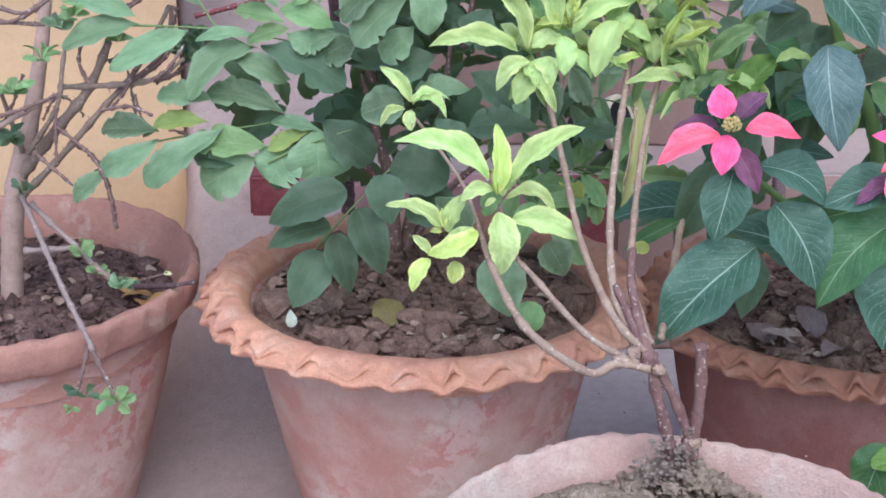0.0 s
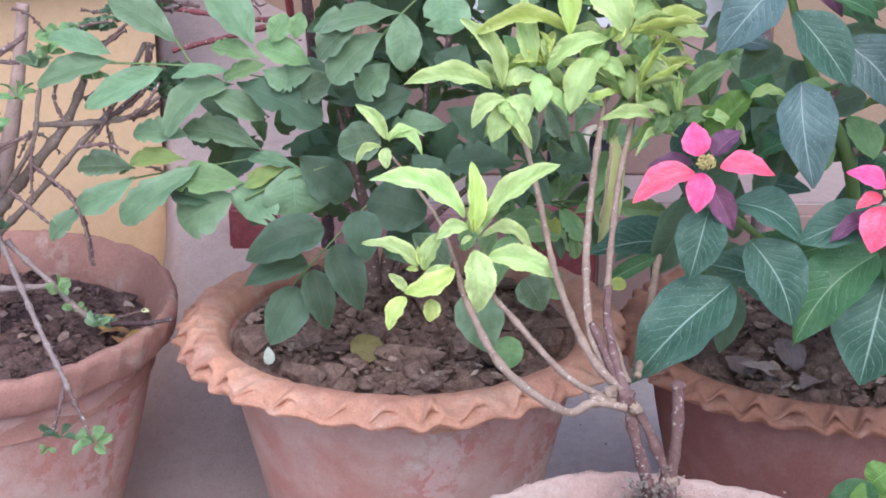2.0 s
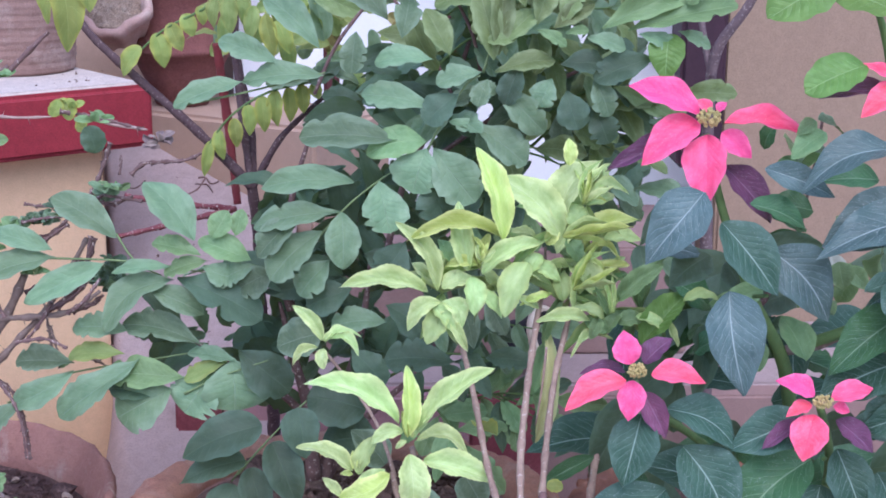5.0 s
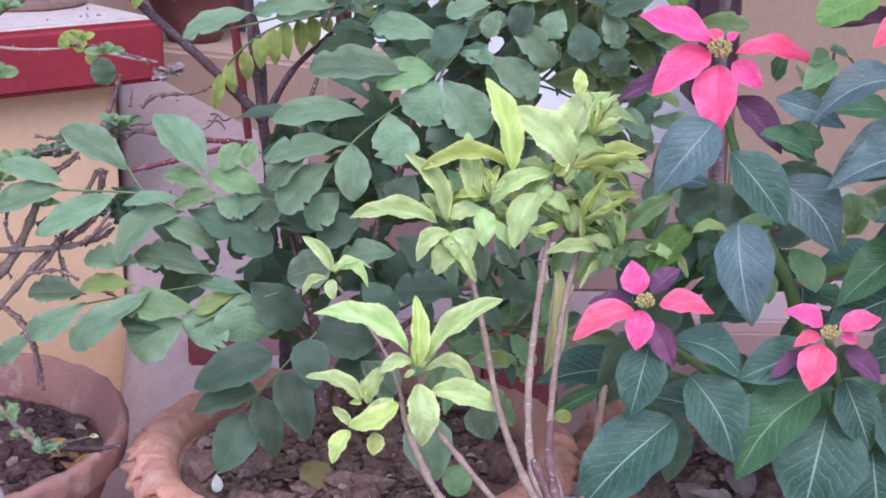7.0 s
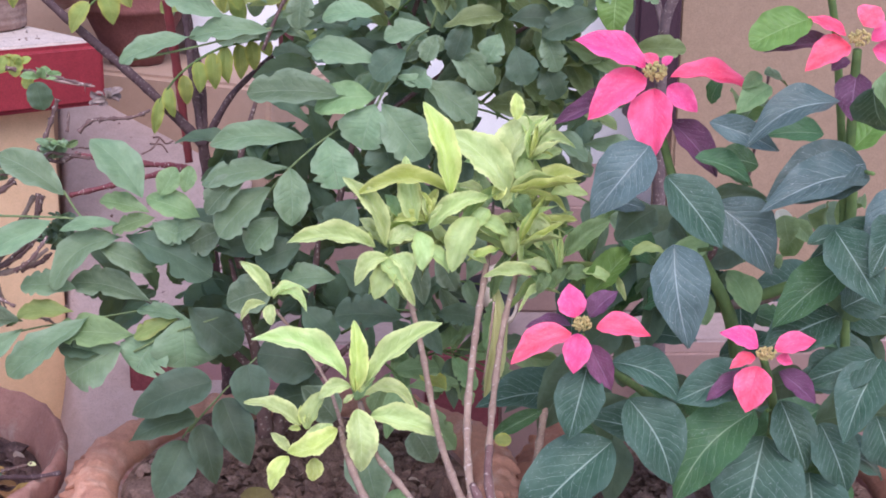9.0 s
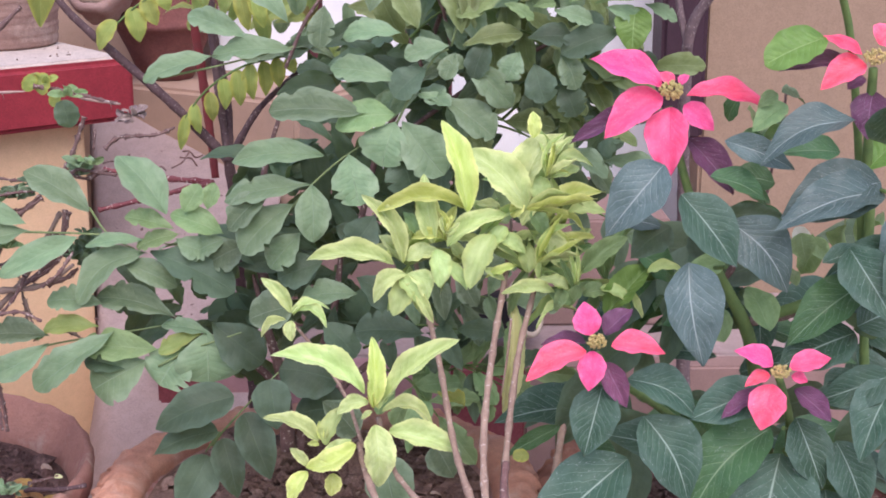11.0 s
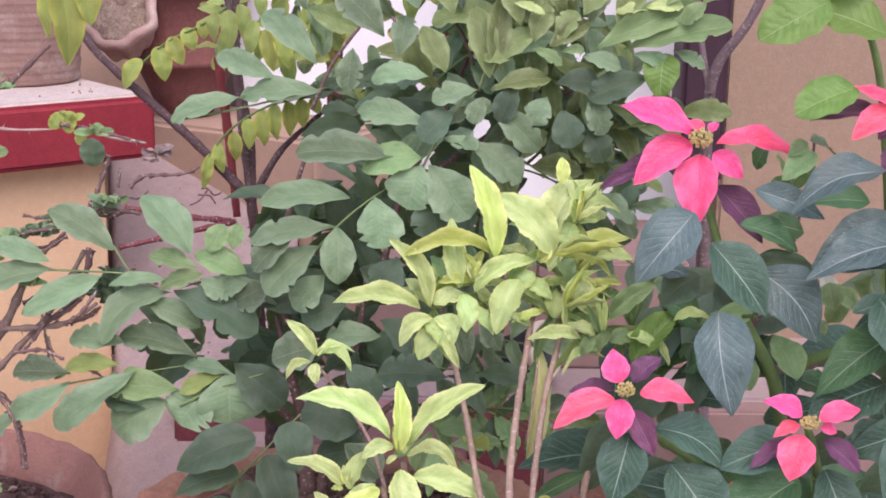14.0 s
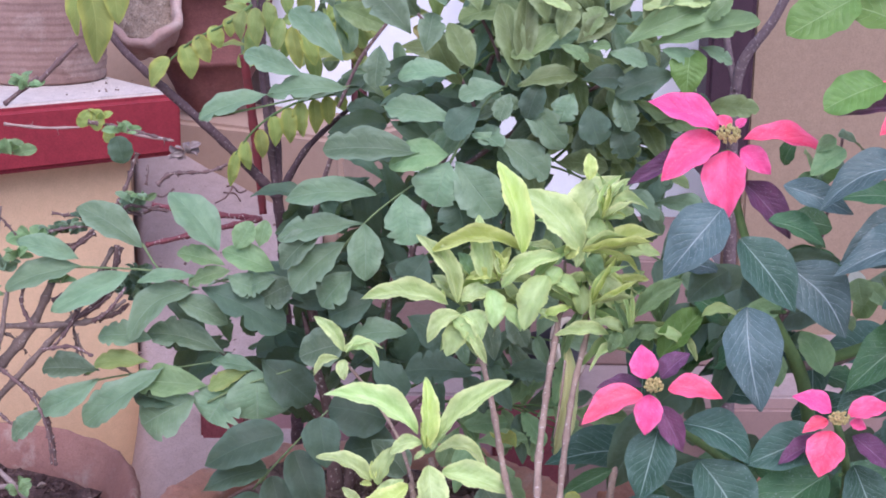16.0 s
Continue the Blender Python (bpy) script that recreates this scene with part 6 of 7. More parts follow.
stem(shrub, M_TWIG, ((0.022, 1.6, 0.58), (0.048, 1.61, 0.689), (0.103, 1.6, 0.804), (0.132, 1.6, 0.896)), (0.004, 0.0035, 0.003, 0.002), name="branch")
stem(shrub, M_TWIG, ((0.048, 1.6, 0.691), (0.153, 1.6, 0.767), (0.254, 1.58, 0.826)), (0.003, 0.0025, 0.002), name="branch")
stem(shrub, M_TWIG, ((0.101, 1.56, 0.785), (0.07, 1.55, 0.846), (0.035, 1.55, 0.893)), (0.0022, 0.002, 0.0016), name="branch")
stem(shrub, M_TWIG, ((0.127, 1.55, 0.817), (0.118, 1.55, 0.858), (0.1, 1.55, 0.893)), (0.002, 0.002, 0.0016), name="branch")
stem(shrub, M_TWIG, ((-0.049, 1.55, 0.793), (-0.025, 1.55, 0.846), (0.011, 1.55, 0.893)), (0.002, 0.002, 0.0016), name="branch")


def frond(plant, base, tip, pairs, size, mats, seed):
    """One compound leaf: a stalk with paired leaflets and one at its end."""
    rng = random.Random(seed)
    base, tip = Vector(base), Vector(tip)
    mid = (base + tip) / 2 + Vector((0, 0, 0.015))
    stalk = stem(plant, M_STEM_GREEN, (base, mid, tip), (0.0018, 0.0014, 0.0009), name="leaf_stalk", sides=5)
    d = (tip - base).normalized()
    side = d.cross(Vector((0, -0.8, 0.6))).normalized()
    m = mats[rng.randrange(len(mats))]
    leaf(plant, "leaflet", m, tip, tip + (d + Vector((0, 0, -0.25))) * size * 1.1, size * 0.46, jitter=0.5, name="leaflet", under=stalk)
    for k in range(pairs):
        p = base.lerp(tip, (k + 0.9) / (pairs + 0.5)) + Vector((0, 0, 0.008))
        for sgn in (-1, 1):
            out = (side * sgn + d * rng.uniform(0.3, 0.7) + Vector((0, 0, rng.uniform(-0.35, 0.05)))).normalized()
            s = size * rng.uniform(0.75, 1.1)
            if in_view_gap(p + out * s / 2, s):
                continue
            leaf(plant, "leaflet" if rng.random() < 0.7 else "smooth", m, p, p + out * s, s * rng.uniform(0.38, 0.50), jitter=0.5, name="leaflet", under=stalk)


for k in range(26):
    g = random.Random(900 + k)
    z = g.uniform(0.42, 0.90)
    u = g.uniform(-0.9, 1) if z < 0.5 else g.uniform(0.1, 1)
    b = Vector((0.03 + u * (0.06 + 0.12 * (z > 0.6)), 1.585, z))
    ln = g.uniform(0.09, 0.15)
    t = b + Vector((u + g.uniform(-0.2, 0.5), -0.35, g.uniform(-0.25, 0.45))).normalized() * ln
    frond(shrub, b, t, 3, 0.058, (L_TOP, L_DARK, L_DEEP_SHADE) if z > 0.68 else (L_DARK, L_DARK, L_MID, L_DEEP_SHADE), 70 + k)
fill(shrub, (0.06, 1.63, 0.66), (0.17, 0.09, 0.22), 90, 5, (L_DEEP_SHADE, L_INNER_SHADE, L_INNER_SHADE), 0.06)
fill(shrub, (-0.12, 1.60, 0.53), (0.16, 0.06, 0.09), 50, 8, (L_DEEP_SHADE, L_INNER_SHADE), 0.058)
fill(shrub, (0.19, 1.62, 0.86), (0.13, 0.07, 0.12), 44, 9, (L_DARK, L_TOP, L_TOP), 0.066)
fill(shrub, (0.19, 1.72, 0.80), (0.15, 0.06, 0.20), 60, 14, (L_DEEP_SHADE, L_INNER_SHADE, L_DEEP_SHADE), 0.06)
fill(shrub, (0.15, 1.72, 0.78), (0.20, 0.05, 0.24), 85, 15, (L_DEEP_SHADE, L_INNER_SHADE, L_INNER_SHADE), 0.058)
fill(shrub, (-0.02, 1.66, 0.50), (0.17, 0.06, 0.10), 50, 16, (L_DEEP_SHADE, L_DARK), 0.055)
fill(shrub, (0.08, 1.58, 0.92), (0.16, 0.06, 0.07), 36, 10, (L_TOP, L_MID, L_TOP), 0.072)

fill(shrub, (-0.002, 1.68, 0.655), (0.035, 0.03, 0.08), 22, 36, (L_DARK, L_DEEP_SHADE, L_DARK), 0.058)
fill(shrub, (-0.014, 1.78, 0.806), (0.05, 0.04, 0.07), 22, 31, (L_DARK, L_DEEP_SHADE), 0.06)

thorny = empty("thorny_shrub", (-0.56, 1.55, 0.29), "almost leafless thorny shrub with a pale trunk and drooping grey twigs", "potted shrub")
stem(thorny, M_BARK_PINK, ((-0.505, 1.55, 0.242), (-0.502, 1.55, 0.271), (-0.493, 1.55, 0.363), (-0.482, 1.55, 0.431), (-0.46, 1.56, 0.508), (-0.442, 1.57, 0.595), (-0.431, 1.58, 0.674)), (0.0145, 0.014, 0.013, 0.0125, 0.01, 0.008, 0.007), name="trunk", knob=0.05)
stem(thorny, M_BARK_GREY, ((-0.479, 1.55, 0.438), (-0.425, 1.53, 0.503), (-0.384, 1.52, 0.551), (-0.355, 1.51, 0.606)), (0.0062, 0.0055, 0.0047, 0.0039), name="branch", knob=0.42, spikes=2)
stem(thorny, M_BARK_GREY, ((-0.474, 1.54, 0.421), (-0.421, 1.53, 0.474), (-0.371, 1.52, 0.529), (-0.331, 1.52, 0.573), (-0.29, 1.52, 0.643)), (0.0039, 0.0035, 0.0031, 0.0027, 0.0023), name="branch", knob=0.42, spikes=2)
stem(thorny, M_BARK_GREY, ((-0.415, 1.52, 0.554), (-0.354, 1.51, 0.559), (-0.309, 1.5, 0.568), (-0.273, 1.49, 0.593)), (0.0031, 0.0031, 0.0027, 0.0020), name="branch", knob=0.42, spikes=2)
stem(thorny, M_BARK_PINK, ((-0.477, 1.5, 0.515), (-0.451, 1.5, 0.531), (-0.419, 1.5, 0.547)), (0.003, 0.003, 0.002), name="branch", knob=0.42, spikes=2)
stem(thorny, M_TWIG, ((-0.465, 1.5, 0.629), (-0.421, 1.51, 0.624)), (0.0023, 0.0020), name="branch", knob=0.42, spikes=2)
stem(thorny, M_TWIG, ((-0.463, 1.5, 0.644), (-0.44, 1.5, 0.638), (-0.412, 1.5, 0.653)), (0.0023, 0.0023, 0.0024), name="branch", knob=0.42, spikes=2)
stem(thorny, M_BARK_GREY, ((-0.455, 1.52, 0.48), (-0.414, 1.5, 0.537), (-0.404, 1.5, 0.581), (-0.397, 1.5, 0.611)), (0.0031, 0.0023, 0.0024, 0.0012), name="branch", knob=0.42, spikes=2)
stem(thorny, M_BARK_GREY, ((-0.479, 1.52, 0.55), (-0.467, 1.54, 0.474)), (0.0023, 0.0031), name="branch", knob=0.42, spikes=2)
stem(thorny, M_BARK_PINK, ((-0.422, 1.6, 0.763), (-0.379, 1.6, 0.759), (-0.339, 1.6, 0.76)), (0.0015, 0.0016, 0.001), name="branch", knob=0.42, spikes=2)
stem(thorny, M_BARK_PINK, ((-0.305, 1.6, 0.763), (-0.269, 1.6, 0.751), (-0.235, 1.6, 0.746)), (0.0018, 0.0018, 0.001), name="branch", knob=0.42, spikes=2)
stem(thorny, M_TWIG, ((-0.382, 1.6, 0.809), (-0.35, 1.6, 0.84), (-0.337, 1.6, 0.852)), (0.0024, 0.0024, 0.0018), name="branch", knob=0.42, spikes=2)
stem(thorny, M_TWIG, ((-0.42, 1.6, 0.785), (-0.382, 1.6, 0.815)), (0.0023, 0.0024), name="branch", knob=0.42, spikes=2)
stem(thorny, M_TWIG, ((-0.299, 1.58, 0.631), (-0.309, 1.57, 0.582), (-0.349, 1.55, 0.549)), (0.0024, 0.0024, 0.0024), name="branch", knob=0.42, spikes=2)
stem(thorny, M_TWIG, ((-0.416, 1.5, 0.515), (-0.377, 1.48, 0.49), (-0.359, 1.47, 0.459), (-0.355, 1.47, 0.414)), (0.0020, 0.0017, 0.0013, 0.0010), name="twig", knob=0.8, sides=6, spikes=2)
stem(thorny, M_TWIG, ((-0.407, 1.5, 0.562), (-0.416, 1.5, 0.525), (-0.417, 1.49, 0.477)), (0.0020, 0.0017, 0.0013), name="twig", knob=0.8, sides=6, spikes=2)
stem(thorny, M_TWIG, ((-0.327, 1.5, 0.578), (-0.339, 1.5, 0.556), (-0.354, 1.5, 0.538)), (0.0020, 0.0017, 0.0013), name="twig", knob=0.8, sides=6, spikes=2)
stem(thorny, M_TWIG, ((-0.307, 1.49, 0.57), (-0.287, 1.48, 0.586), (-0.27, 1.48, 0.61)), (0.0020, 0.0017, 0.0013), name="twig", knob=0.8, sides=6, spikes=2)
stem(thorny, M_TWIG, ((-0.443, 1.5, 0.487), (-0.421, 1.49, 0.471), (-0.401, 1.49, 0.452)), (0.0020, 0.0017, 0.0013), name="twig", knob=0.8, sides=6, spikes=2)
stem(thorny, M_TWIG, ((-0.366, 1.5, 0.534), (-0.333, 1.49, 0.541), (-0.308, 1.48, 0.534)), (0.0020, 0.0017, 0.0013), name="twig", knob=0.8, sides=6, spikes=2)
stem(thorny, M_TWIG, ((-0.376, 1.5, 0.562), (-0.386, 1.5, 0.587), (-0.377, 1.5, 0.617)), (0.0020, 0.0017, 0.0013), name="twig", knob=0.8, sides=6, spikes=2)
stem(thorny, M_TWIG, ((-0.472, 1.49, 0.53), (-0.441, 1.49, 0.54), (-0.413, 1.49, 0.552)), (0.0020, 0.0017, 0.0013), name="twig", knob=0.8, sides=6, spikes=2)
stem(thorny, M_TWIG, ((-0.453, 1.5, 0.629), (-0.428, 1.5, 0.641), (-0.409, 1.5, 0.659)), (0.0020, 0.0017, 0.0013), name="twig", knob=0.8, sides=6, spikes=2)
stem(thorny, M_TWIG, ((-0.278, 1.61, 0.73), (-0.3, 1.6, 0.675), (-0.339, 1.58, 0.636), (-0.358, 1.58, 0.631)), (0.0022, 0.0018, 0.0014, 0.0011), name="twig", knob=0.8, sides=6, spikes=2)
stem(thorny, M_TWIG, ((-0.301, 1.6, 0.672), (-0.279, 1.6, 0.662), (-0.254, 1.6, 0.672)), (0.0022, 0.0018, 0.0014), name="twig", knob=0.8, sides=6, spikes=2)
stem(thorny, M_TWIG, ((-0.329, 1.6, 0.766), (-0.293, 1.6, 0.76), (-0.238, 1.6, 0.746)), (0.0022, 0.0018, 0.0014), name="twig", knob=0.8, sides=6, spikes=2)
stem(thorny, M_TWIG, ((-0.366, 1.55, 0.575), (-0.328, 1.55, 0.594), (-0.303, 1.55, 0.613)), (0.0022, 0.0018, 0.0014), name="twig", knob=0.8, sides=6, spikes=2)
stem(thorny, M_TWIG, ((-0.356, 1.55, 0.546), (-0.317, 1.55, 0.568), (-0.292, 1.55, 0.594)), (0.0022, 0.0018, 0.0014), name="twig", knob=0.8, sides=6, spikes=2)
stem(thorny, M_TWIG, ((-0.413, 1.54, 0.487), (-0.383, 1.54, 0.461), (-0.371, 1.54, 0.407)), (0.0022, 0.0018, 0.0014), name="twig", knob=0.8, sides=6, spikes=2)
stem(thorny, M_TWIG, ((-0.343, 1.55, 0.549), (-0.312, 1.55, 0.556), (-0.29, 1.55, 0.562)), (0.0022, 0.0018, 0.0014), name="twig", knob=0.8, sides=6, spikes=2)
stem(thorny, M_TWIG, ((-0.255, 1.6, 0.696), (-0.241, 1.6, 0.708), (-0.224, 1.6, 0.71), (-0.196, 1.6, 0.712), (-0.177, 1.6, 0.72)), (0.0021, 0.0019, 0.0017, 0.0015, 0.0014), name="twig", knob=0.9, sides=6, spikes=2)
stem(thorny, M_TWIG, ((-0.29, 1.58, 0.671), (-0.281, 1.58, 0.677), (-0.259, 1.58, 0.673), (-0.24, 1.58, 0.67)), (0.0021, 0.0019, 0.0016, 0.0014), name="twig", knob=0.9, sides=6, spikes=2)
stem(thorny, M_TWIG, ((-0.344, 1.56, 0.631), (-0.331, 1.56, 0.64), (-0.318, 1.56, 0.649)), (0.0022, 0.0018, 0.0014), name="twig", knob=0.9, sides=6, spikes=2)
stem(thorny, M_TWIG, ((-0.29, 1.56, 0.633), (-0.296, 1.56, 0.612), (-0.301, 1.56, 0.603)), (0.0020, 0.0016, 0.0013), name="twig", knob=0.9, sides=6, spikes=2)
stem(thorny, M_TWIG, ((-0.318, 1.56, 0.55), (-0.299, 1.56, 0.558), (-0.284, 1.56, 0.569)), (0.0024, 0.0020, 0.0016), name="twig", knob=0.9, sides=6, spikes=2)
stem(thorny, M_TWIG, ((-0.268, 1.6, 0.696), (-0.266, 1.6, 0.705), (-0.265, 1.6, 0.718)), (0.0012, 0.0010, 0.0008), name="twig", knob=0.9, sides=6, spikes=2)
stem(thorny, M_TWIG_GREY, ((-0.467, 1.52, 0.428), (-0.431, 1.456, 0.399), (-0.391, 1.383, 0.37), (-0.359, 1.327, 0.351), (-0.348, 1.309, 0.34)), (0.0030, 0.0029, 0.0027, 0.0025, 0.0024), name="twig", knob=0.4, sides=6, spikes=2)
stem(thorny, M_TWIG, ((-0.348, 1.309, 0.34), (-0.336, 1.301, 0.316), (-0.325, 1.297, 0.289)), (0.0023, 0.0019, 0.0015), name="twig", knob=0.8, sides=6, spikes=2)
stem(thorny, M_TWIG, ((-0.353, 1.315, 0.345), (-0.358, 1.307, 0.323), (-0.367, 1.303, 0.293)), (0.0019, 0.0015, 0.0012), name="twig", knob=0.8, sides=6, spikes=2)
tuft(thorny, (-0.322, 1.295, 0.29), 7, 0.03, 0.012, L_MID, "small", 40, 0.1)
tuft(thorny, (-0.358, 1.301, 0.293), 5, 0.026, 0.008, L_DEEP_SHADE, "small", 41, 0.1)
tuft(thorny, (-0.373, 1.301, 0.28), 4, 0.014, 0.006, L_MID, "small", 39, -0.2)
stem(thorny, M_TWIG_GREY, ((-0.458, 1.52, 0.421), (-0.431, 1.505, 0.4), (-0.401, 1.49, 0.379)), (0.0034, 0.0030, 0.0026), name="twig", knob=0.42)
stem(thorny, M_BARK_GREY, ((-0.384, 1.48, 0.363), (-0.37, 1.47, 0.357), (-0.356, 1.46, 0.351)), (0.0042, 0.0036, 0.0030), name="twig", knob=0.42)
stem(thorny, M_TWIG_GREY, ((-0.401, 1.49, 0.379), (-0.384, 1.48, 0.363)), (0.0026, 0.0036), name="twig", knob=0.42)
stem(thorny, M_TWIG_GREY, ((-0.464, 1.5, 0.372), (-0.427, 1.495, 0.376), (-0.401, 1.49, 0.381)), (0.0036, 0.0033, 0.0030), name="twig", knob=0.42)
stem(thorny, M_BARK_DARK, ((-0.351, 1.528, 0.318), (-0.304, 1.488, 0.336), (-0.271, 1.472, 0.348)), (0.0030, 0.0026, 0.0022), name="twig", knob=0.42)
stem(thorny, M_TWIG, ((-0.35, 1.54, 0.32), (-0.325, 1.517, 0.335), (-0.308, 1.503, 0.345)), (0.0018, 0.0015, 0.0013), name="twig", knob=0.8, sides=6, spikes=2)
stem(thorny, M_TWIG, ((-0.38, 1.54, 0.448), (-0.372, 1.535, 0.426), (-0.367, 1.53, 0.388)), (0.0026, 0.0020, 0.0014), name="twig", knob=0.9, sides=6, spikes=2)
tuft(thorny, (-0.396, 1.48, 0.378), 7, 0.02, 0.01, L_MID, "small", 53, 0.3)
tuft(thorny, (-0.379, 1.475, 0.357), 6, 0.016, 0.007, L_MID, "small", 54, 0.3)
tuft(thorny, (-0.35, 1.45, 0.348), 9, 0.02, 0.008, L_SAGE, "small", 59, 0.3)
tuft(thorny, (-0.343, 1.455, 0.35), 6, 0.016, 0.006, L_DEEP_SHADE, "small", 38, 0.3)
leaf(thorny, "round", L_STRAW, (-0.312, 1.503, 0.345), (-0.303, 1.503, 0.344), 0.007)
tuft(thorny, (-0.223, 1.6, 0.732), 9, 0.02, 0.0080, L_DRY, "small", 369, 0.2)
tuft(thorny, (-0.232, 1.6, 0.727), 7, 0.016, 0.0064, L_DRY, "small", 352, 0.2)
tuft(thorny, (-0.278, 1.57, 0.68), 8, 0.022, 0.0092, L_SAGE, "small", 373, 0.3)
tuft(thorny, (-0.27, 1.57, 0.686), 6, 0.02, 0.0084, L_MID, "small", 384, 0.3)
tuft(thorny, (-0.278, 1.57, 0.604), 6, 0.016, 0.0067, L_DEEP_SHADE, "small", 378, 0.3)
tuft(thorny, (-0.284, 1.57, 0.586), 10, 0.03, 0.0126, L_DEEP_SHADE, "small", 375, 0.3)
tuft(thorny, (-0.271, 1.57, 0.591), 9, 0.026, 0.0109, L_DEEP_SHADE, "small", 394, 0.3)
tuft(thorny, (-0.369, 1.57, 0.648), 7, 0.02, 0.0084, L_DARK, "small", 227, 0.3)
tuft(thorny, (-0.348, 1.57, 0.651), 6, 0.018, 0.0076, L_DARK, "small", 261, 0.3)
tuft(thorny, (-0.387, 1.5, 0.635), 8, 0.023, 0.010, L_MID, "small", 42, 0.5)
tuft(thorny, (-0.401, 1.5, 0.62), 8, 0.025, 0.010, L_DARK, "small", 43, 0.5)
tuft(thorny, (-0.461, 1.5, 0.55), 9, 0.030, 0.013, L_MID, "small", 44, 0.5)
tuft(thorny, (-0.46, 1.5, 0.441), 7, 0.021, 0.009, L_DEEP_SHADE, "small", 45, 0.5)
tuft(thorny, (-0.425, 1.5, 0.587), 7, 0.024, 0.010, L_MID, "small", 46, 0.5)
tuft(thorny, (-0.317, 1.6, 0.769), 4, 0.021, 0.010, L_YEL, "small", 47, 0.5)
tuft(thorny, (-0.293, 1.6, 0.754), 6, 0.024, 0.011, L_MID, "small", 48, 0.5)
tuft(thorny, (-0.351, 1.58, 0.644), 8, 0.022, 0.011, L_DEEP_SHADE, "small", 49, 0.5)
tuft(thorny, (-0.395, 1.6, 0.803), 7, 0.024, 0.013, L_MID, "small", 50, 0.5)
tuft(thorny, (-0.285, 1.6, 0.665), 8, 0.022, 0.010, L_DARK, "small", 51, 0.5)
tuft(thorny, (-0.412, 1.58, 0.732), 7, 0.031, 0.015, L_MID, "small", 52, 0.5)
tuft(thorny, (-0.282, 1.56, 0.578), 8, 0.027, 0.013, L_DARK, "small", 55, 0.5)
tuft(thorny, (-0.386, 1.57, 0.634), 8, 0.037, 0.016, L_MID, "small", 56, 0.5)
tuft(thorny, (-0.467, 1.5, 0.496), 6, 0.030, 0.016, L_DEEP_SHADE, "small", 57, 0.5)
tuft(thorny, (-0.342, 1.5, 0.608), 6, 0.018, 0.008, L_MID, "small", 58, 0.5)
leaf(thorny, "round", L_YEL, (-0.313, 1.6, 0.779), (-0.324, 1.6, 0.757), 0.023)
leaf(thorny, "round", L_YEL, (-0.329, 1.6, 0.779), (-0.339, 1.6, 0.76), 0.016)
leaf(thorny, "round", L_YEL, (-0.302, 1.6, 0.757), (-0.312, 1.6, 0.744), 0.014)
leaf(thorny, "round", L_DEEP_SHADE, (-0.297, 1.59, 0.752), (-0.29, 1.59, 0.721), 0.028)

for k in range(10):
    g = random.Random(1200 + k)
    b = Vector((g.uniform(-0.50, -0.30), g.uniform(1.52, 1.60), g.uniform(0.47, 0.70)))
    d = Vector((g.uniform(-0.4, 1.0), g.uniform(-0.3, 0.2), g.uniform(-0.8, 0.9))).normalized() * g.uniform(0.03, 0.075)
    stem(thorny, M_TWIG if k % 3 else M_BARK_GREY, (b, b + d * 0.5 + Vector((0, 0, g.uniform(-0.008, 0.008))), b + d), (0.0015, 0.0012, 0.0008), name="twig", knob=0.9, sides=6, spikes=1)
    if k % 2:
        tuft(thorny, b + d, 6, 0.017, 0.007, (L_MID, L_DARK, L_DEEP_SHADE)[k % 3], "small", 1300 + k, 0.4)

curry = empty("yellowing_shrub", (-0.10, 1.86, 0.27), "tall thin shrub with dark twigs and yellowing pinnate leaves", "shrub")
stem(curry, M_BARK_DARK, ((-0.143, 1.8, 0.642), (-0.213, 1.8, 0.715), (-0.3, 1.8, 0.795), (-0.339, 1.8, 0.836), (-0.367, 1.8, 0.886)), (0.007, 0.006, 0.0052, 0.0045, 0.004), name="branch", knob=0.12)
stem(curry, M_BARK_DARK, ((-0.143, 1.8, 0.642), (-0.154, 1.82, 0.718), (-0.165, 1.84, 0.815), (-0.176, 1.86, 0.897)), (0.0048, 0.0048, 0.0044, 0.004), name="branch", knob=0.12)
stem(curry, M_BARK_DARK, ((-0.141, 1.8, 0.642), (-0.147, 1.84, 0.715), (-0.163, 1.86, 0.791), (-0.167, 1.88, 0.895)), (0.0052, 0.0056, 0.0052, 0.0045), name="branch", knob=0.12)
stem(curry, M_BARK_DARK, ((-0.141, 1.8, 0.642), (-0.112, 1.8, 0.693), (-0.091, 1.8, 0.718), (-0.048, 1.8, 0.757)), (0.0048, 0.0042, 0.0034, 0.0025), name="branch", knob=0.12)
stem(curry, M_STEM_RED, ((-0.194, 1.9, 0.808), (-0.182, 1.9, 0.705), (-0.17, 1.88, 0.6)), (0.006, 0.006, 0.005), name="branch", knob=0.12)
stem(curry, M_BARK_DARK, ((-0.143, 1.8, 0.645), (-0.139, 1.82, 0.573), (-0.14, 1.86, 0.471), (-0.134, 1.9, 0.363), (-0.135, 1.95, 0.295), (-0.139, 1.97, 0.014)), (0.007, 0.0065, 0.007, 0.008, 0.009, 0.01), name="branch", knob=0.12)
stem(curry, M_TWIG_RED, ((-0.329, 1.9, 0.552), (-0.254, 1.88, 0.574), (-0.17, 1.86, 0.599)), (0.003, 0.0033, 0.0036), name="branch", knob=0.45)
stem(curry, M_TWIG_RED, ((-0.323, 1.92, 0.603), (-0.249, 1.9, 0.596), (-0.179, 1.88, 0.595)), (0.003, 0.0034, 0.0038), name="branch", knob=0.45)
leaf(curry, "smooth", L_YEL, (-0.27, 1.78, 0.817), (-0.295, 1.78, 0.781), 0.023)
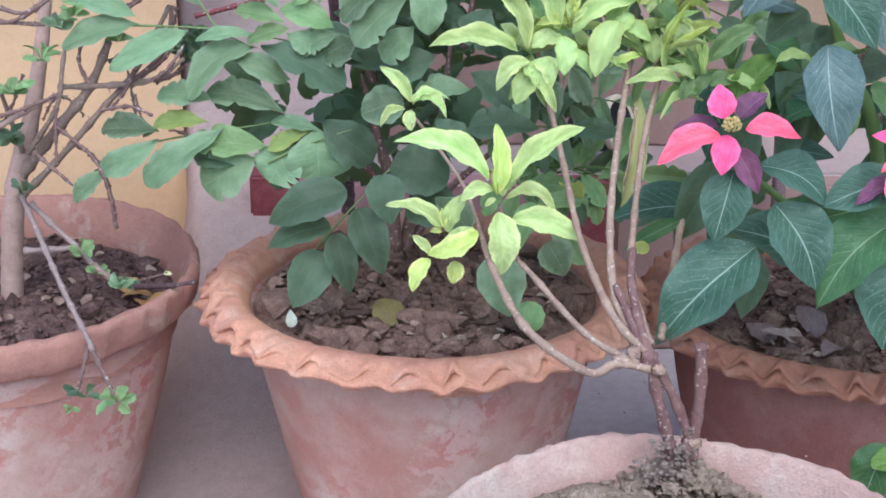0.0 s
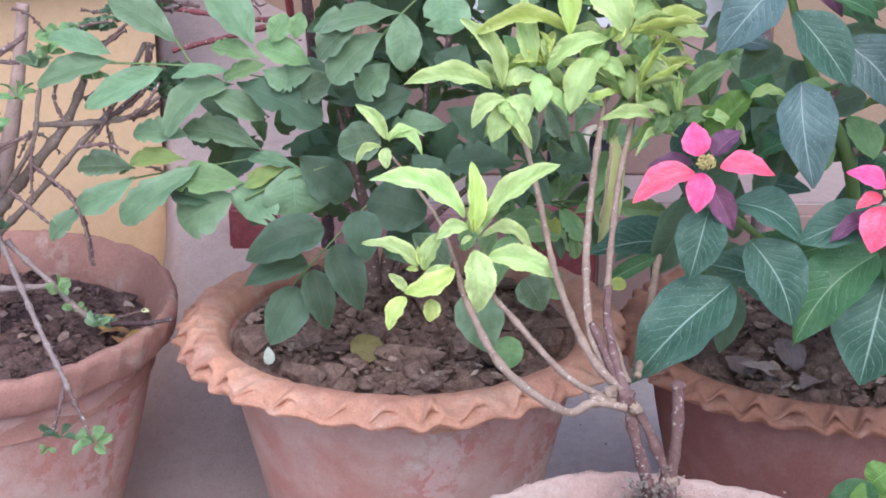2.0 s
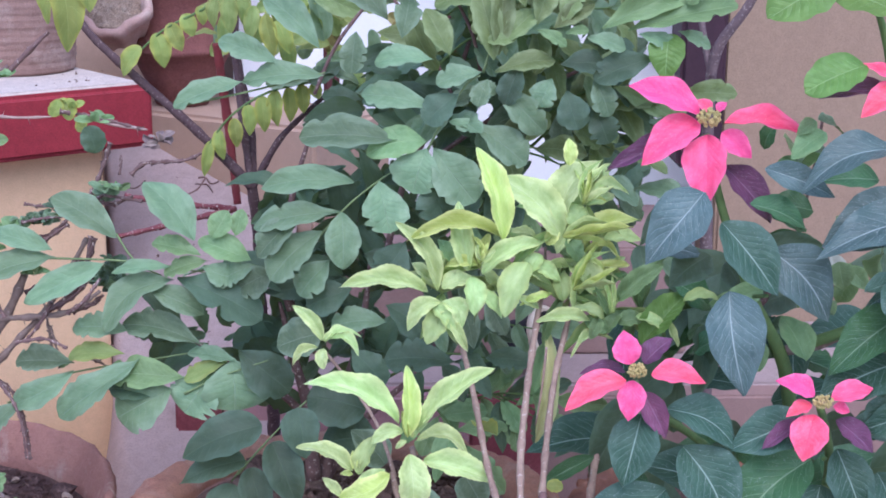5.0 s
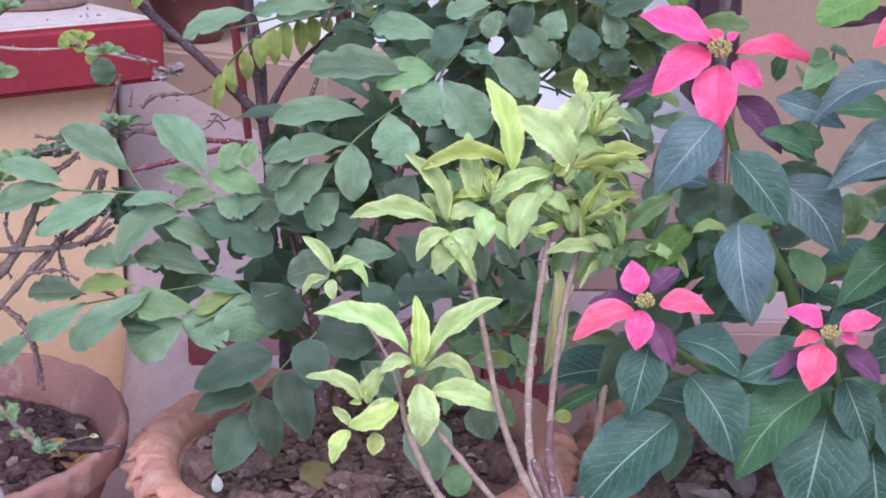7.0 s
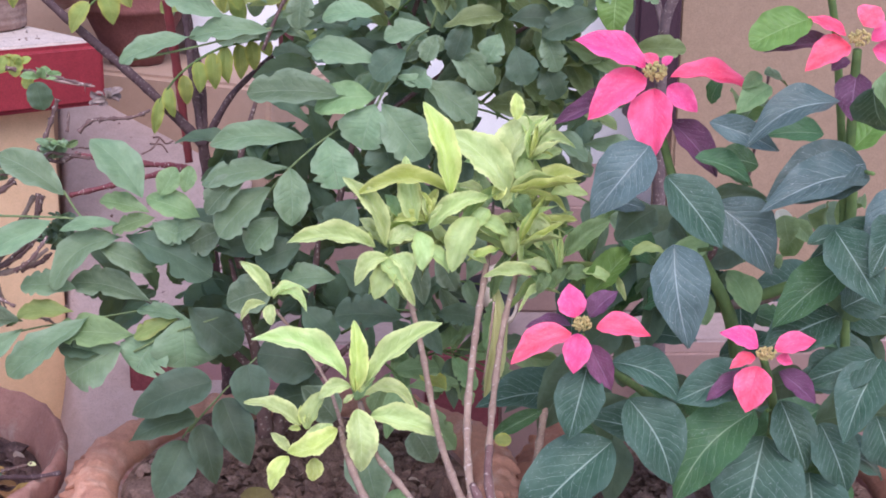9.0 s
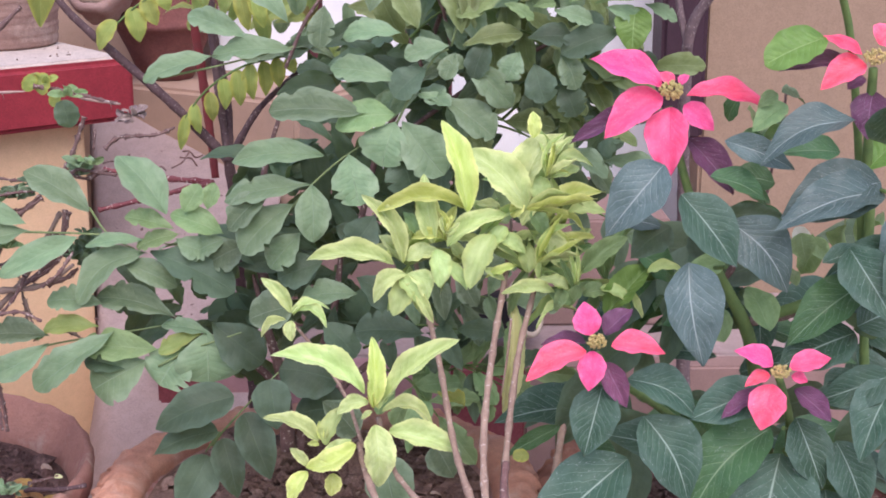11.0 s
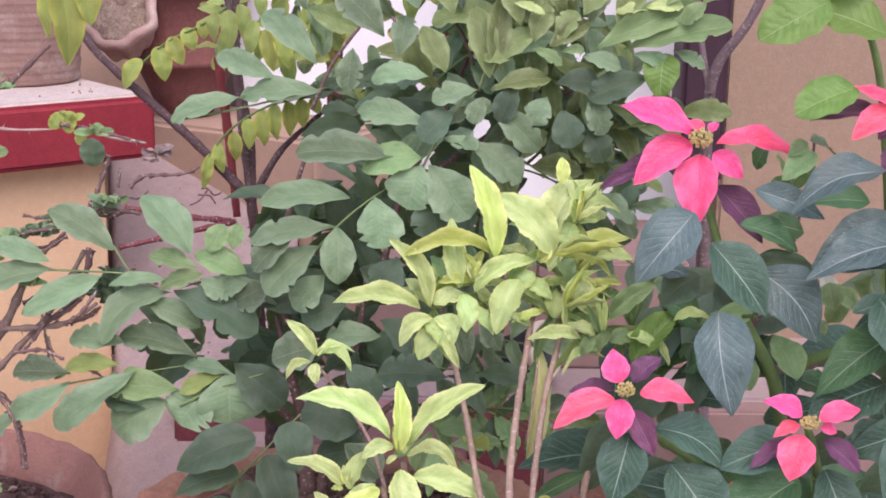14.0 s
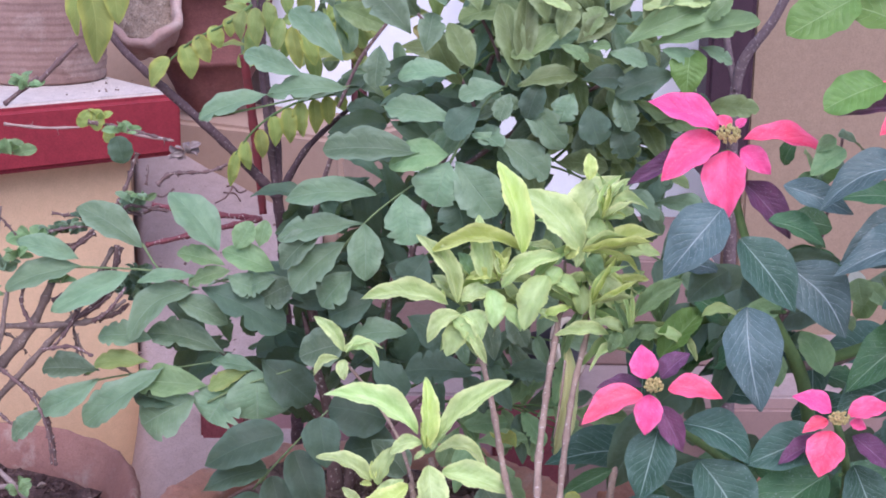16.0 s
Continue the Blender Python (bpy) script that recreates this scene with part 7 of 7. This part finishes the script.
leaf(curry, "smooth", L_YEL, (-0.252, 1.78, 0.833), (-0.241, 1.78, 0.791), 0.026)
leaf(curry, "smooth", L_YEL, (-0.235, 1.78, 0.845), (-0.221, 1.78, 0.811), 0.023)
leaf(curry, "smooth", L_YEL, (-0.217, 1.78, 0.856), (-0.206, 1.78, 0.829), 0.021)
leaf(curry, "smooth", L_YEL, (-0.2, 1.78, 0.865), (-0.192, 1.78, 0.843), 0.018)
leaf(curry, "smooth", L_YEL, (-0.19, 1.78, 0.702), (-0.199, 1.78, 0.657), 0.015)
leaf(curry, "smooth", L_YEL, (-0.179, 1.78, 0.716), (-0.175, 1.78, 0.677), 0.017)
leaf(curry, "smooth", L_YEL, (-0.161, 1.78, 0.73), (-0.157, 1.78, 0.693), 0.018)
leaf(curry, "smooth", L_YEL, (-0.145, 1.78, 0.747), (-0.141, 1.78, 0.708), 0.020)
leaf(curry, "smooth", L_YEL, (-0.126, 1.78, 0.758), (-0.123, 1.78, 0.712), 0.021)
leaf(curry, "smooth", L_YEL, (-0.109, 1.78, 0.765), (-0.109, 1.78, 0.719), 0.021)
leaf(curry, "smooth", L_YEL, (-0.094, 1.78, 0.768), (-0.091, 1.78, 0.725), 0.021)
leaf(curry, "smooth", L_YEL, (-0.078, 1.78, 0.772), (-0.074, 1.78, 0.736), 0.020)
leaf(curry, "smooth", L_YEL, (-0.062, 1.78, 0.774), (-0.057, 1.78, 0.753), 0.017)
leaf(curry, "smooth", L_YELG, (-0.161, 1.78, 0.862), (-0.173, 1.78, 0.814), 0.021)
leaf(curry, "smooth", L_YELG, (-0.128, 1.78, 0.855), (-0.137, 1.8, 0.805), 0.020)
leaf(curry, "smooth", L_YELG, (-0.101, 1.78, 0.835), (-0.089, 1.8, 0.785), 0.021)
leaf(curry, "smooth", L_YEL, (-0.087, 1.78, 0.848), (-0.1, 1.81, 0.811), 0.017)
leaf(curry, "smooth", L_YEL, (-0.053, 1.78, 0.869), (-0.06, 1.78, 0.835), 0.023)
stem(curry, M_STEM_GREEN, ((-0.284, 1.78, 0.799), (-0.243, 1.78, 0.836), (-0.195, 1.78, 0.861), (-0.17, 1.8, 0.88)), (0.0012, 0.0014, 0.0016, 0.002), name="leaf_stalk", sides=6)
stem(curry, M_STEM_GREEN, ((-0.197, 1.78, 0.69), (-0.165, 1.78, 0.732), (-0.116, 1.78, 0.763), (-0.054, 1.78, 0.777)), (0.0012, 0.0014, 0.0016, 0.002), name="leaf_stalk", sides=6)
leaf(curry, "smooth", L_YEL, (-0.324, 1.6, 0.927), (-0.313, 1.6, 0.83), 0.039)
leaf(curry, "smooth", L_YEL, (-0.296, 1.6, 0.934), (-0.291, 1.6, 0.873), 0.030)
leaf(curry, "smooth", L_YEL, (-0.331, 1.6, 0.921), (-0.34, 1.6, 0.86), 0.021)
leaf(curry, "smooth", L_DARK, (0.141, 1.75, 0.926), (0.132, 1.77, 0.808), 0.045)
leaf(curry, "smooth", L_YELG, (0.182, 1.75, 0.893), (0.169, 1.78, 0.815), 0.022)
leaf(curry, "smooth", L_YELG, (0.128, 1.75, 0.886), (0.117, 1.79, 0.827), 0.019)
leaf(curry, "smooth", L_YELG, (-0.093, 1.75, 0.896), (-0.11, 1.78, 0.839), 0.024)
leaf(curry, "smooth", L_YELG, (-0.067, 1.75, 0.87), (-0.048, 1.78, 0.826), 0.021)
leaf(curry, "smooth", L_YELG, (-0.046, 1.75, 0.896), (-0.041, 1.77, 0.868), 0.016)
leaf(curry, "smooth", L_YELG, (-0.174, 1.75, 0.878), (-0.18, 1.75, 0.841), 0.019)
leaf(curry, "smooth", L_YELG, (-0.16, 1.75, 0.881), (-0.158, 1.75, 0.835), 0.021)
leaf(curry, "smooth", L_YELG, (-0.147, 1.75, 0.888), (-0.139, 1.75, 0.844), 0.021)
leaf(curry, "smooth", L_YELG, (-0.13, 1.75, 0.869), (-0.138, 1.75, 0.825), 0.019)
leaf(curry, "smooth", L_YEL, (-0.117, 1.75, 0.859), (-0.108, 1.75, 0.808), 0.021)
leaf(curry, "smooth", L_YEL, (-0.104, 1.75, 0.852), (-0.087, 1.75, 0.812), 0.021)
leaf(curry, "smooth", L_YELG, (-0.127, 1.75, 0.905), (-0.119, 1.75, 0.872), 0.017)
leaf(curry, "smooth", L_YELG, (0.138, 1.75, 0.912), (0.145, 1.78, 0.856), 0.021)
leaf(curry, "smooth", L_YELG, (0.154, 1.75, 0.919), (0.154, 1.78, 0.85), 0.021)
leaf(curry, "smooth", L_YELG, (0.166, 1.75, 0.873), (0.152, 1.78, 0.808), 0.021)
leaf(curry, "smooth", L_YELG, (0.198, 1.75, 0.913), (0.211, 1.78, 0.85), 0.022)
leaf(curry, "smooth", L_YELG, (0.211, 1.75, 0.92), (0.223, 1.78, 0.864), 0.021)
leaf(curry, "smooth", L_YELG, (0.189, 1.75, 0.873), (0.201, 1.79, 0.808), 0.021)
leaf(curry, "smooth", L_YELG, (0.088, 1.75, 0.892), (0.096, 1.78, 0.856), 0.016)
leaf(curry, "smooth", L_YELG, (-0.04, 1.75, 0.916), (-0.067, 1.75, 0.889), 0.016)
leaf(curry, "smooth", L_YELG, (-0.013, 1.75, 0.917), (-0.007, 1.78, 0.875), 0.018)
leaf(curry, "smooth", L_YELG, (0.047, 1.75, 0.904), (0.058, 1.78, 0.862), 0.019)
fill(curry, (-0.145, 2, 0.847), (0.10, 0.05, 0.06), 46, 33, (L_YELG, L_YELG, L_DARK), 0.045)
fill(curry, (0.0, 1.98, 0.90), (0.11, 0.05, 0.07), 44, 37, (L_YELG, L_YELG, L_YEL, L_DARK), 0.05)
fill(curry, (0.194, 2, 0.851), (0.07, 0.05, 0.06), 26, 34, (L_YELG, L_DARK, L_YELG), 0.045)
fill(curry, (-0.021, 1.95, 0.819), (0.08, 0.04, 0.05), 34, 61, (L_YELG, L_DARK, L_OLIVE), 0.048)
fill(curry, (0.068, 1.9, 0.851), (0.06, 0.04, 0.05), 16, 62, (L_YELG, L_TOP, L_OLIVE), 0.055)
fill(shrub, (0.302, 1.72, 0.73), (0.05, 0.03, 0.06), 34, 63, (L_DEEP_SHADE, L_INNER_SHADE, L_DEEP_SHADE), 0.056)
fill(shrub, (0.338, 1.74, 0.692), (0.04, 0.03, 0.05), 18, 64, (L_DEEP_SHADE, L_INNER_SHADE), 0.054)

sapling = empty("young_tree", (0.42, 1.95, 0.27), "young grey-barked tree with smooth stems behind the poinsettia", "tree")
stem(sapling, M_BARK_SAP, ((0.504, 2, -0.137), (0.486, 2, 0.328), (0.473, 1.98, 0.518), (0.462, 1.96, 0.697), (0.466, 1.95, 0.794), (0.505, 1.93, 0.866), (0.55, 1.9, 0.995)), (0.012, 0.01, 0.009, 0.008, 0.0075, 0.006, 0.005), name="trunk")
stem(sapling, M_BARK_SAP, ((0.462, 1.95, 0.76), (0.448, 1.97, 0.833), (0.431, 1.98, 0.98)), (0.0055, 0.0045, 0.004), name="branch")

bright = empty("bright_leaf_plant", (0.60, 1.34, 0.0), "plant with broad bright green leaves", "plant")
leaf(bright, "round", L_LEMON, (0.437, 1.24, 0.865), (0.384, 1.232, 0.844), 0.038, own=True)
leaf(bright, "round", L_LEMON, (0.408, 1.24, 0.938), (0.348, 1.228, 0.907), 0.046, own=True)
leaf(bright, "round", L_LEMON, (0.46, 1.24, 0.91), (0.38, 1.248, 0.936), 0.048, own=True)
leaf(bright, "round", L_LEMON, (0.441, 1.24, 0.955), (0.399, 1.244, 0.966), 0.033, own=True)
stem(bright, M_STEM_GREEN, ((0.447, 1.26, 0.917), (0.472, 1.28, 0.857), (0.5, 1.3, 0.7), (0.543, 1.36, 0.453), (0.553, 1.3, 0.107)), (0.003, 0.0035, 0.004, 0.005, 0.006))
leaf(bright, "round", L_POIN_G, (0.405, 1.16, 0.319), (0.38, 1.14, 0.275), 0.045)
leaf(bright, "round", L_POIN_G, (0.421, 1.16, 0.29), (0.398, 1.14, 0.266), 0.037)
leaf(bright, "round", L_LEMON, (0.424, 1.16, 0.331), (0.406, 1.16, 0.314), 0.030)
leaf(bright, "round", L_LEMON, (0.422, 1.16, 0.308), (0.385, 1.14, 0.308), 0.028)
leaf(bright, "round", L_LEMON, (0.436, 1.16, 0.319), (0.455, 1.16, 0.331), 0.036)


# ---- pots on the ledge ----
def shelf_pot(at, prof, label, material, soil_r=0.0, soil_z=0.0, ribs=0.0, seed=3, wob=0.003):
    p = empty("flower_pot", at, label, "flower pot", "pots on the ledge")
    def rib(a, i):
        return (ribs * (math.sin(i * 2.1) + 0.6 * math.sin(i * 0.9)), 0) if ribs and 1 < i < len(prof) - 4 else (0, 0)
    part("body", revolve(prof, 72, wob, seed, rib), material, p)
    if soil_r:
        part("soil", soil_bm(soil_r, soil_z, seed, 0.008), M_SOIL_DRY, p, "dry grey soil")
    return p


def ledge_pots():
    h = 0.20
    prof = [(0.094, 0), (0.100, 0.004)] + [(0.100 + 0.014 * i / 48, 0.006 + (h - 0.03) * i / 48) for i in range(49)]
    prof += [(0.122, h - 0.02), (0.124, h), (0.108, h), (0.104, h - 0.05), (0.09, h - 0.06)]
    shelf_pot((-0.572, 2.335, 0.717), prof, "straight-sided tan clay pot with fine turned ribs", M_CLAY_TAN, 0.102, h - 0.035, 0.0010, 4)
    prof = [(0.030, 0), (0.036, 0.003), (0.046, 0.03), (0.054, 0.058), (0.060, 0.066), (0.063, 0.082), (0.058, 0.088), (0.050, 0.084), (0.044, 0.066), (0.036, 0.056)]
    p = shelf_pot((-0.444, 2.60, 0.752), prof, "small chipped clay pot with dry soil, broken rim", M_CLAY_PALE, 0.047, 0.064, 0, 9, 0.010)
    p.rotation_euler = (radians(48), radians(-16), 0.2)
    p.scale = (1.12, 1.12, 1.12)
    prof = [(0.042, 0), (0.047, 0.003), (0.066, 0.05), (0.088, 0.094), (0.097, 0.098), (0.098, 0.106), (0.092, 0.112), (0.106, 0.17), (0.118, 0.225), (0.132, 0.23), (0.136, 0.262), (0.116, 0.265), (0.108, 0.235), (0.092, 0.225)]
    shelf_pot((-0.352, 2.665, 0.613), prof, "dark maroon tapered pot with a raised ring", M_CLAY_MAROON, 0.107, 0.235, 0, 12)


ledge_pots()


# ---- fallen leaves, litter and crumbs ----
def fallen_leaf(at, length, width, turn, tilt, material, shape, label):
    ob = new("fallen_leaf", blade_of(shape, material, int(turn) % 6))
    ob.matrix_world = pose(*at, tilt, 0, turn) @ Matrix.Diagonal((width, length, length, 1))
    tagged(ob, label, "leaf", "fallen leaves")


for x, y, z, ln, wd, tn, tl in ((0.352, 1.418, 0.302, 0.045, 0.034, 20, 14), (0.385, 1.402, 0.304, 0.050, 0.028, 75, 20), (0.402, 1.425, 0.306, 0.052, 0.032, 10, 25), (0.425, 1.400, 0.304, 0.046, 0.03, 140, 18), (0.365, 1.385, 0.300, 0.036, 0.03, 300, 10)):
    fallen_leaf((x, y, z), ln, wd, tn, tl, L_DRY, "smooth", "curled dry brown leaf lying on the soil")
for x, y, z, ln, wd, tn, tl in ((-0.359, 1.538, 0.304, 0.034, 0.02, 30, 14), (-0.340, 1.518, 0.304, 0.04, 0.024, 200, 18), (-0.334, 1.535, 0.304, 0.036, 0.022, 110, 12), (-0.356, 1.565, 0.304, 0.026, 0.018, 60, 10), (-0.333, 1.505, 0.304, 0.03, 0.016, 300, 25)):
    fallen_leaf((x, y, z), ln, wd, tn, tl, L_YEL_DRY, "smooth", "fallen yellow-orange leaf on the soil")
fallen_leaf((-0.162, 1.417, 0.318), 0.019, 0.012, 10, 70, L_PALE, "smooth", "pale dry leaf curled against the rim")
fallen_leaf((-0.057, 1.435, 0.312), 0.036, 0.036, 8, 38, L_OLIVE, "round", "olive-brown dead leaf half sunk in the soil")
fallen_leaf((-0.238, 1.640, 0.006), 0.022, 0.012, 40, 6, L_DRY, "smooth", "small dark dry leaf on the floor")


def crumbs(name, where, n, size, seed, material, label):
    rng = random.Random(seed)
    lumps(name, [(where(rng), size * rng.uniform(0.3, 1.0)) for _ in range(n)], material, None, label, seed, 0.3)


def ramp_z(y):
    return 0.17 + (y - 1.95) * 0.60 if y < 2.62 else 0.572


def on_ramp(rng):
    y = rng.uniform(2.1, 2.6)
    return Vector((rng.uniform(-0.42, -0.16), y, ramp_z(y) + 0.002))


crumbs("floor_crumbs", lambda g: Vector((g.uniform(-0.45, 0.5), g.uniform(1.25, 1.95), 0.001)), 90, 0.003, 3, M_SOIL, "scattered soil crumbs on the yard floor")
crumbs("ramp_litter", on_ramp, 70, 0.005, 4, M_TWIG, "dried flower litter on the ramp")
crumbs("ledge_crumbs", lambda g: Vector((g.uniform(-0.52, -0.40), g.uniform(2.15, 2.35), 0.718)), 16, 0.0022, 6, M_SOIL, "soil crumbs on the ledge")


def litter_twig(pts, r):
    tagged(obj("dry_twig", tube_bm(pts, [r] * len(pts), 6, knob=0.5), M_TWIG), "dry knobbly twig lying on the ramp", "twig", "dry twigs")


for k in range(5):
    g = random.Random(330 + k)
    x0, y0, turn, ln = g.uniform(-0.43, -0.30), g.uniform(2.42, 2.56), g.uniform(0, 6.28), g.uniform(0.025, 0.06)
    pts = []
    for i in range(4):
        x, y = x0 + math.cos(turn) * ln * i / 3, y0 + math.sin(turn) * ln * 0.7 * i / 3 + 0.006 * math.sin(i * 2.3 + k)
        pts.append((x, y, ramp_z(y) + 0.004))
    litter_twig(pts, 0.0013)


def heap(at, r, n, size, seed, parent):
    rng = random.Random(seed)
    spots = []
    for _ in range(n):
        d = Vector((rng.gauss(0, r), rng.gauss(0, r * 0.7), 0))
        c = Vector(at) + d + Vector((0, 0, max(0.0, 0.044 - d.length * 0.75) * rng.random()))
        spots.append((c, size * (rng.uniform(0.2, 0.6) if rng.random() < 0.85 else rng.uniform(0.9, 1.7))))
    lumps("heaped_soil", spots, M_SOIL_DRY, parent, "crumbly heap of dry soil round the stems", seed, 0.45)


heap((0.019, 0.150, 0.316), 0.042, 1700, 0.005, 21, pot_front)


# ---- small black pot lying on the step ----
def black_pot():
    p = empty("small_pot", (0.205, 2.16, 0.318), "small black plastic pot with a cream rim lying on the step", "flower pot")
    part("body", revolve([(0.026, 0), (0.030, 0.002), (0.040, 0.075), (0.0415, 0.078), (0.037, 0.077), (0.026, 0.008)], 40), M_BLACK, p)
    part("rim", revolve([(0.0405, 0.066), (0.046, 0.067), (0.047, 0.079), (0.041, 0.081), (0.038, 0.079)], 40, caps=False), M_CREAMRIM, p, "cream plastic rim")
    p.rotation_euler = (radians(12), radians(72), radians(-18))


black_pot()


# ---- gnarled forks and crusts on the lime shrub's stems ----
def knot(plant, at, size, seed, material):
    bm = bmesh.new()
    bmesh.ops.create_icosphere(bm, subdivisions=3, radius=1.0)
    o = Vector(at) - plant.location
    for v in bm.verts:
        k = 1 + 0.4 * noise.noise(v.co * 1.9 + Vector((seed, 0, 0))) + 0.4 * noise.noise(v.co * 4.5 + Vector((0, seed, 0)))
        v.co = Vector((v.co.x * size[0], v.co.y * size[1], v.co.z * size[2])) * k + o
    part("knot", bm, material, plant, "gnarled knot of bark")


def crust(plant, patches, seed):
    """Crumbly bark and lichen crusted round the foot of the stems, one mesh."""
    rng = random.Random(seed)
    spots = []
    for at, n, spread, size in patches:
        for _ in range(n):
            c = Vector(at) - plant.location + Vector([rng.gauss(0, q * 0.6) for q in spread])
            spots.append((c, size * rng.uniform(0.35, 1.0)))
    lumps("bark_crust", spots, M_CRUST, plant, "grey crumbly crusted bark at the stems' foot", seed, 0.5)


crust(lime, (
    ((0.188, 1.07, 0.366), 34, (0.009, 0.006, 0.008), 0.0032),
    ((0.203, 1.066, 0.356), 44, (0.009, 0.006, 0.014), 0.0034),
    ((0.178, 1.06, 0.345), 80, (0.022, 0.01, 0.01), 0.0036),
    ((0.205, 1.076, 0.379), 12, (0.007, 0.005, 0.005), 0.0026),
    ((0.18, 1.084, 0.428), 16, (0.009, 0.005, 0.01), 0.0024),
), 77)
knot(lime, (0.148, 1.083, 0.439), (0.008, 0.006, 0.006), 1, M_STEM_TAN)
knot(lime, (0.171, 1.086, 0.437), (0.008, 0.0065, 0.009), 2, M_STEM_PURPLE)
knot(lime, (0.178, 1.083, 0.431), (0.006, 0.005, 0.006), 8, M_STEM_TAN)
knot(lime, (0.158, 1.088, 0.443), (0.006, 0.005, 0.006), 6, M_STEM_TAN)
knot(lime, (0.192, 1.077, 0.358), (0.006, 0.006, 0.01), 3, M_STEM_PURPLE)
knot(lime, (0.207, 1.077, 0.358), (0.008, 0.008, 0.012), 4, M_STEM_PURPLE)
knot(lime, (0.213, 1.085, 0.451), (0.0052, 0.0052, 0.004), 7, M_STEM_PURPLE)
knot(lime, (0.211, 1.076, 0.367), (0.0065, 0.006, 0.006), 9, M_STEM_TAN)
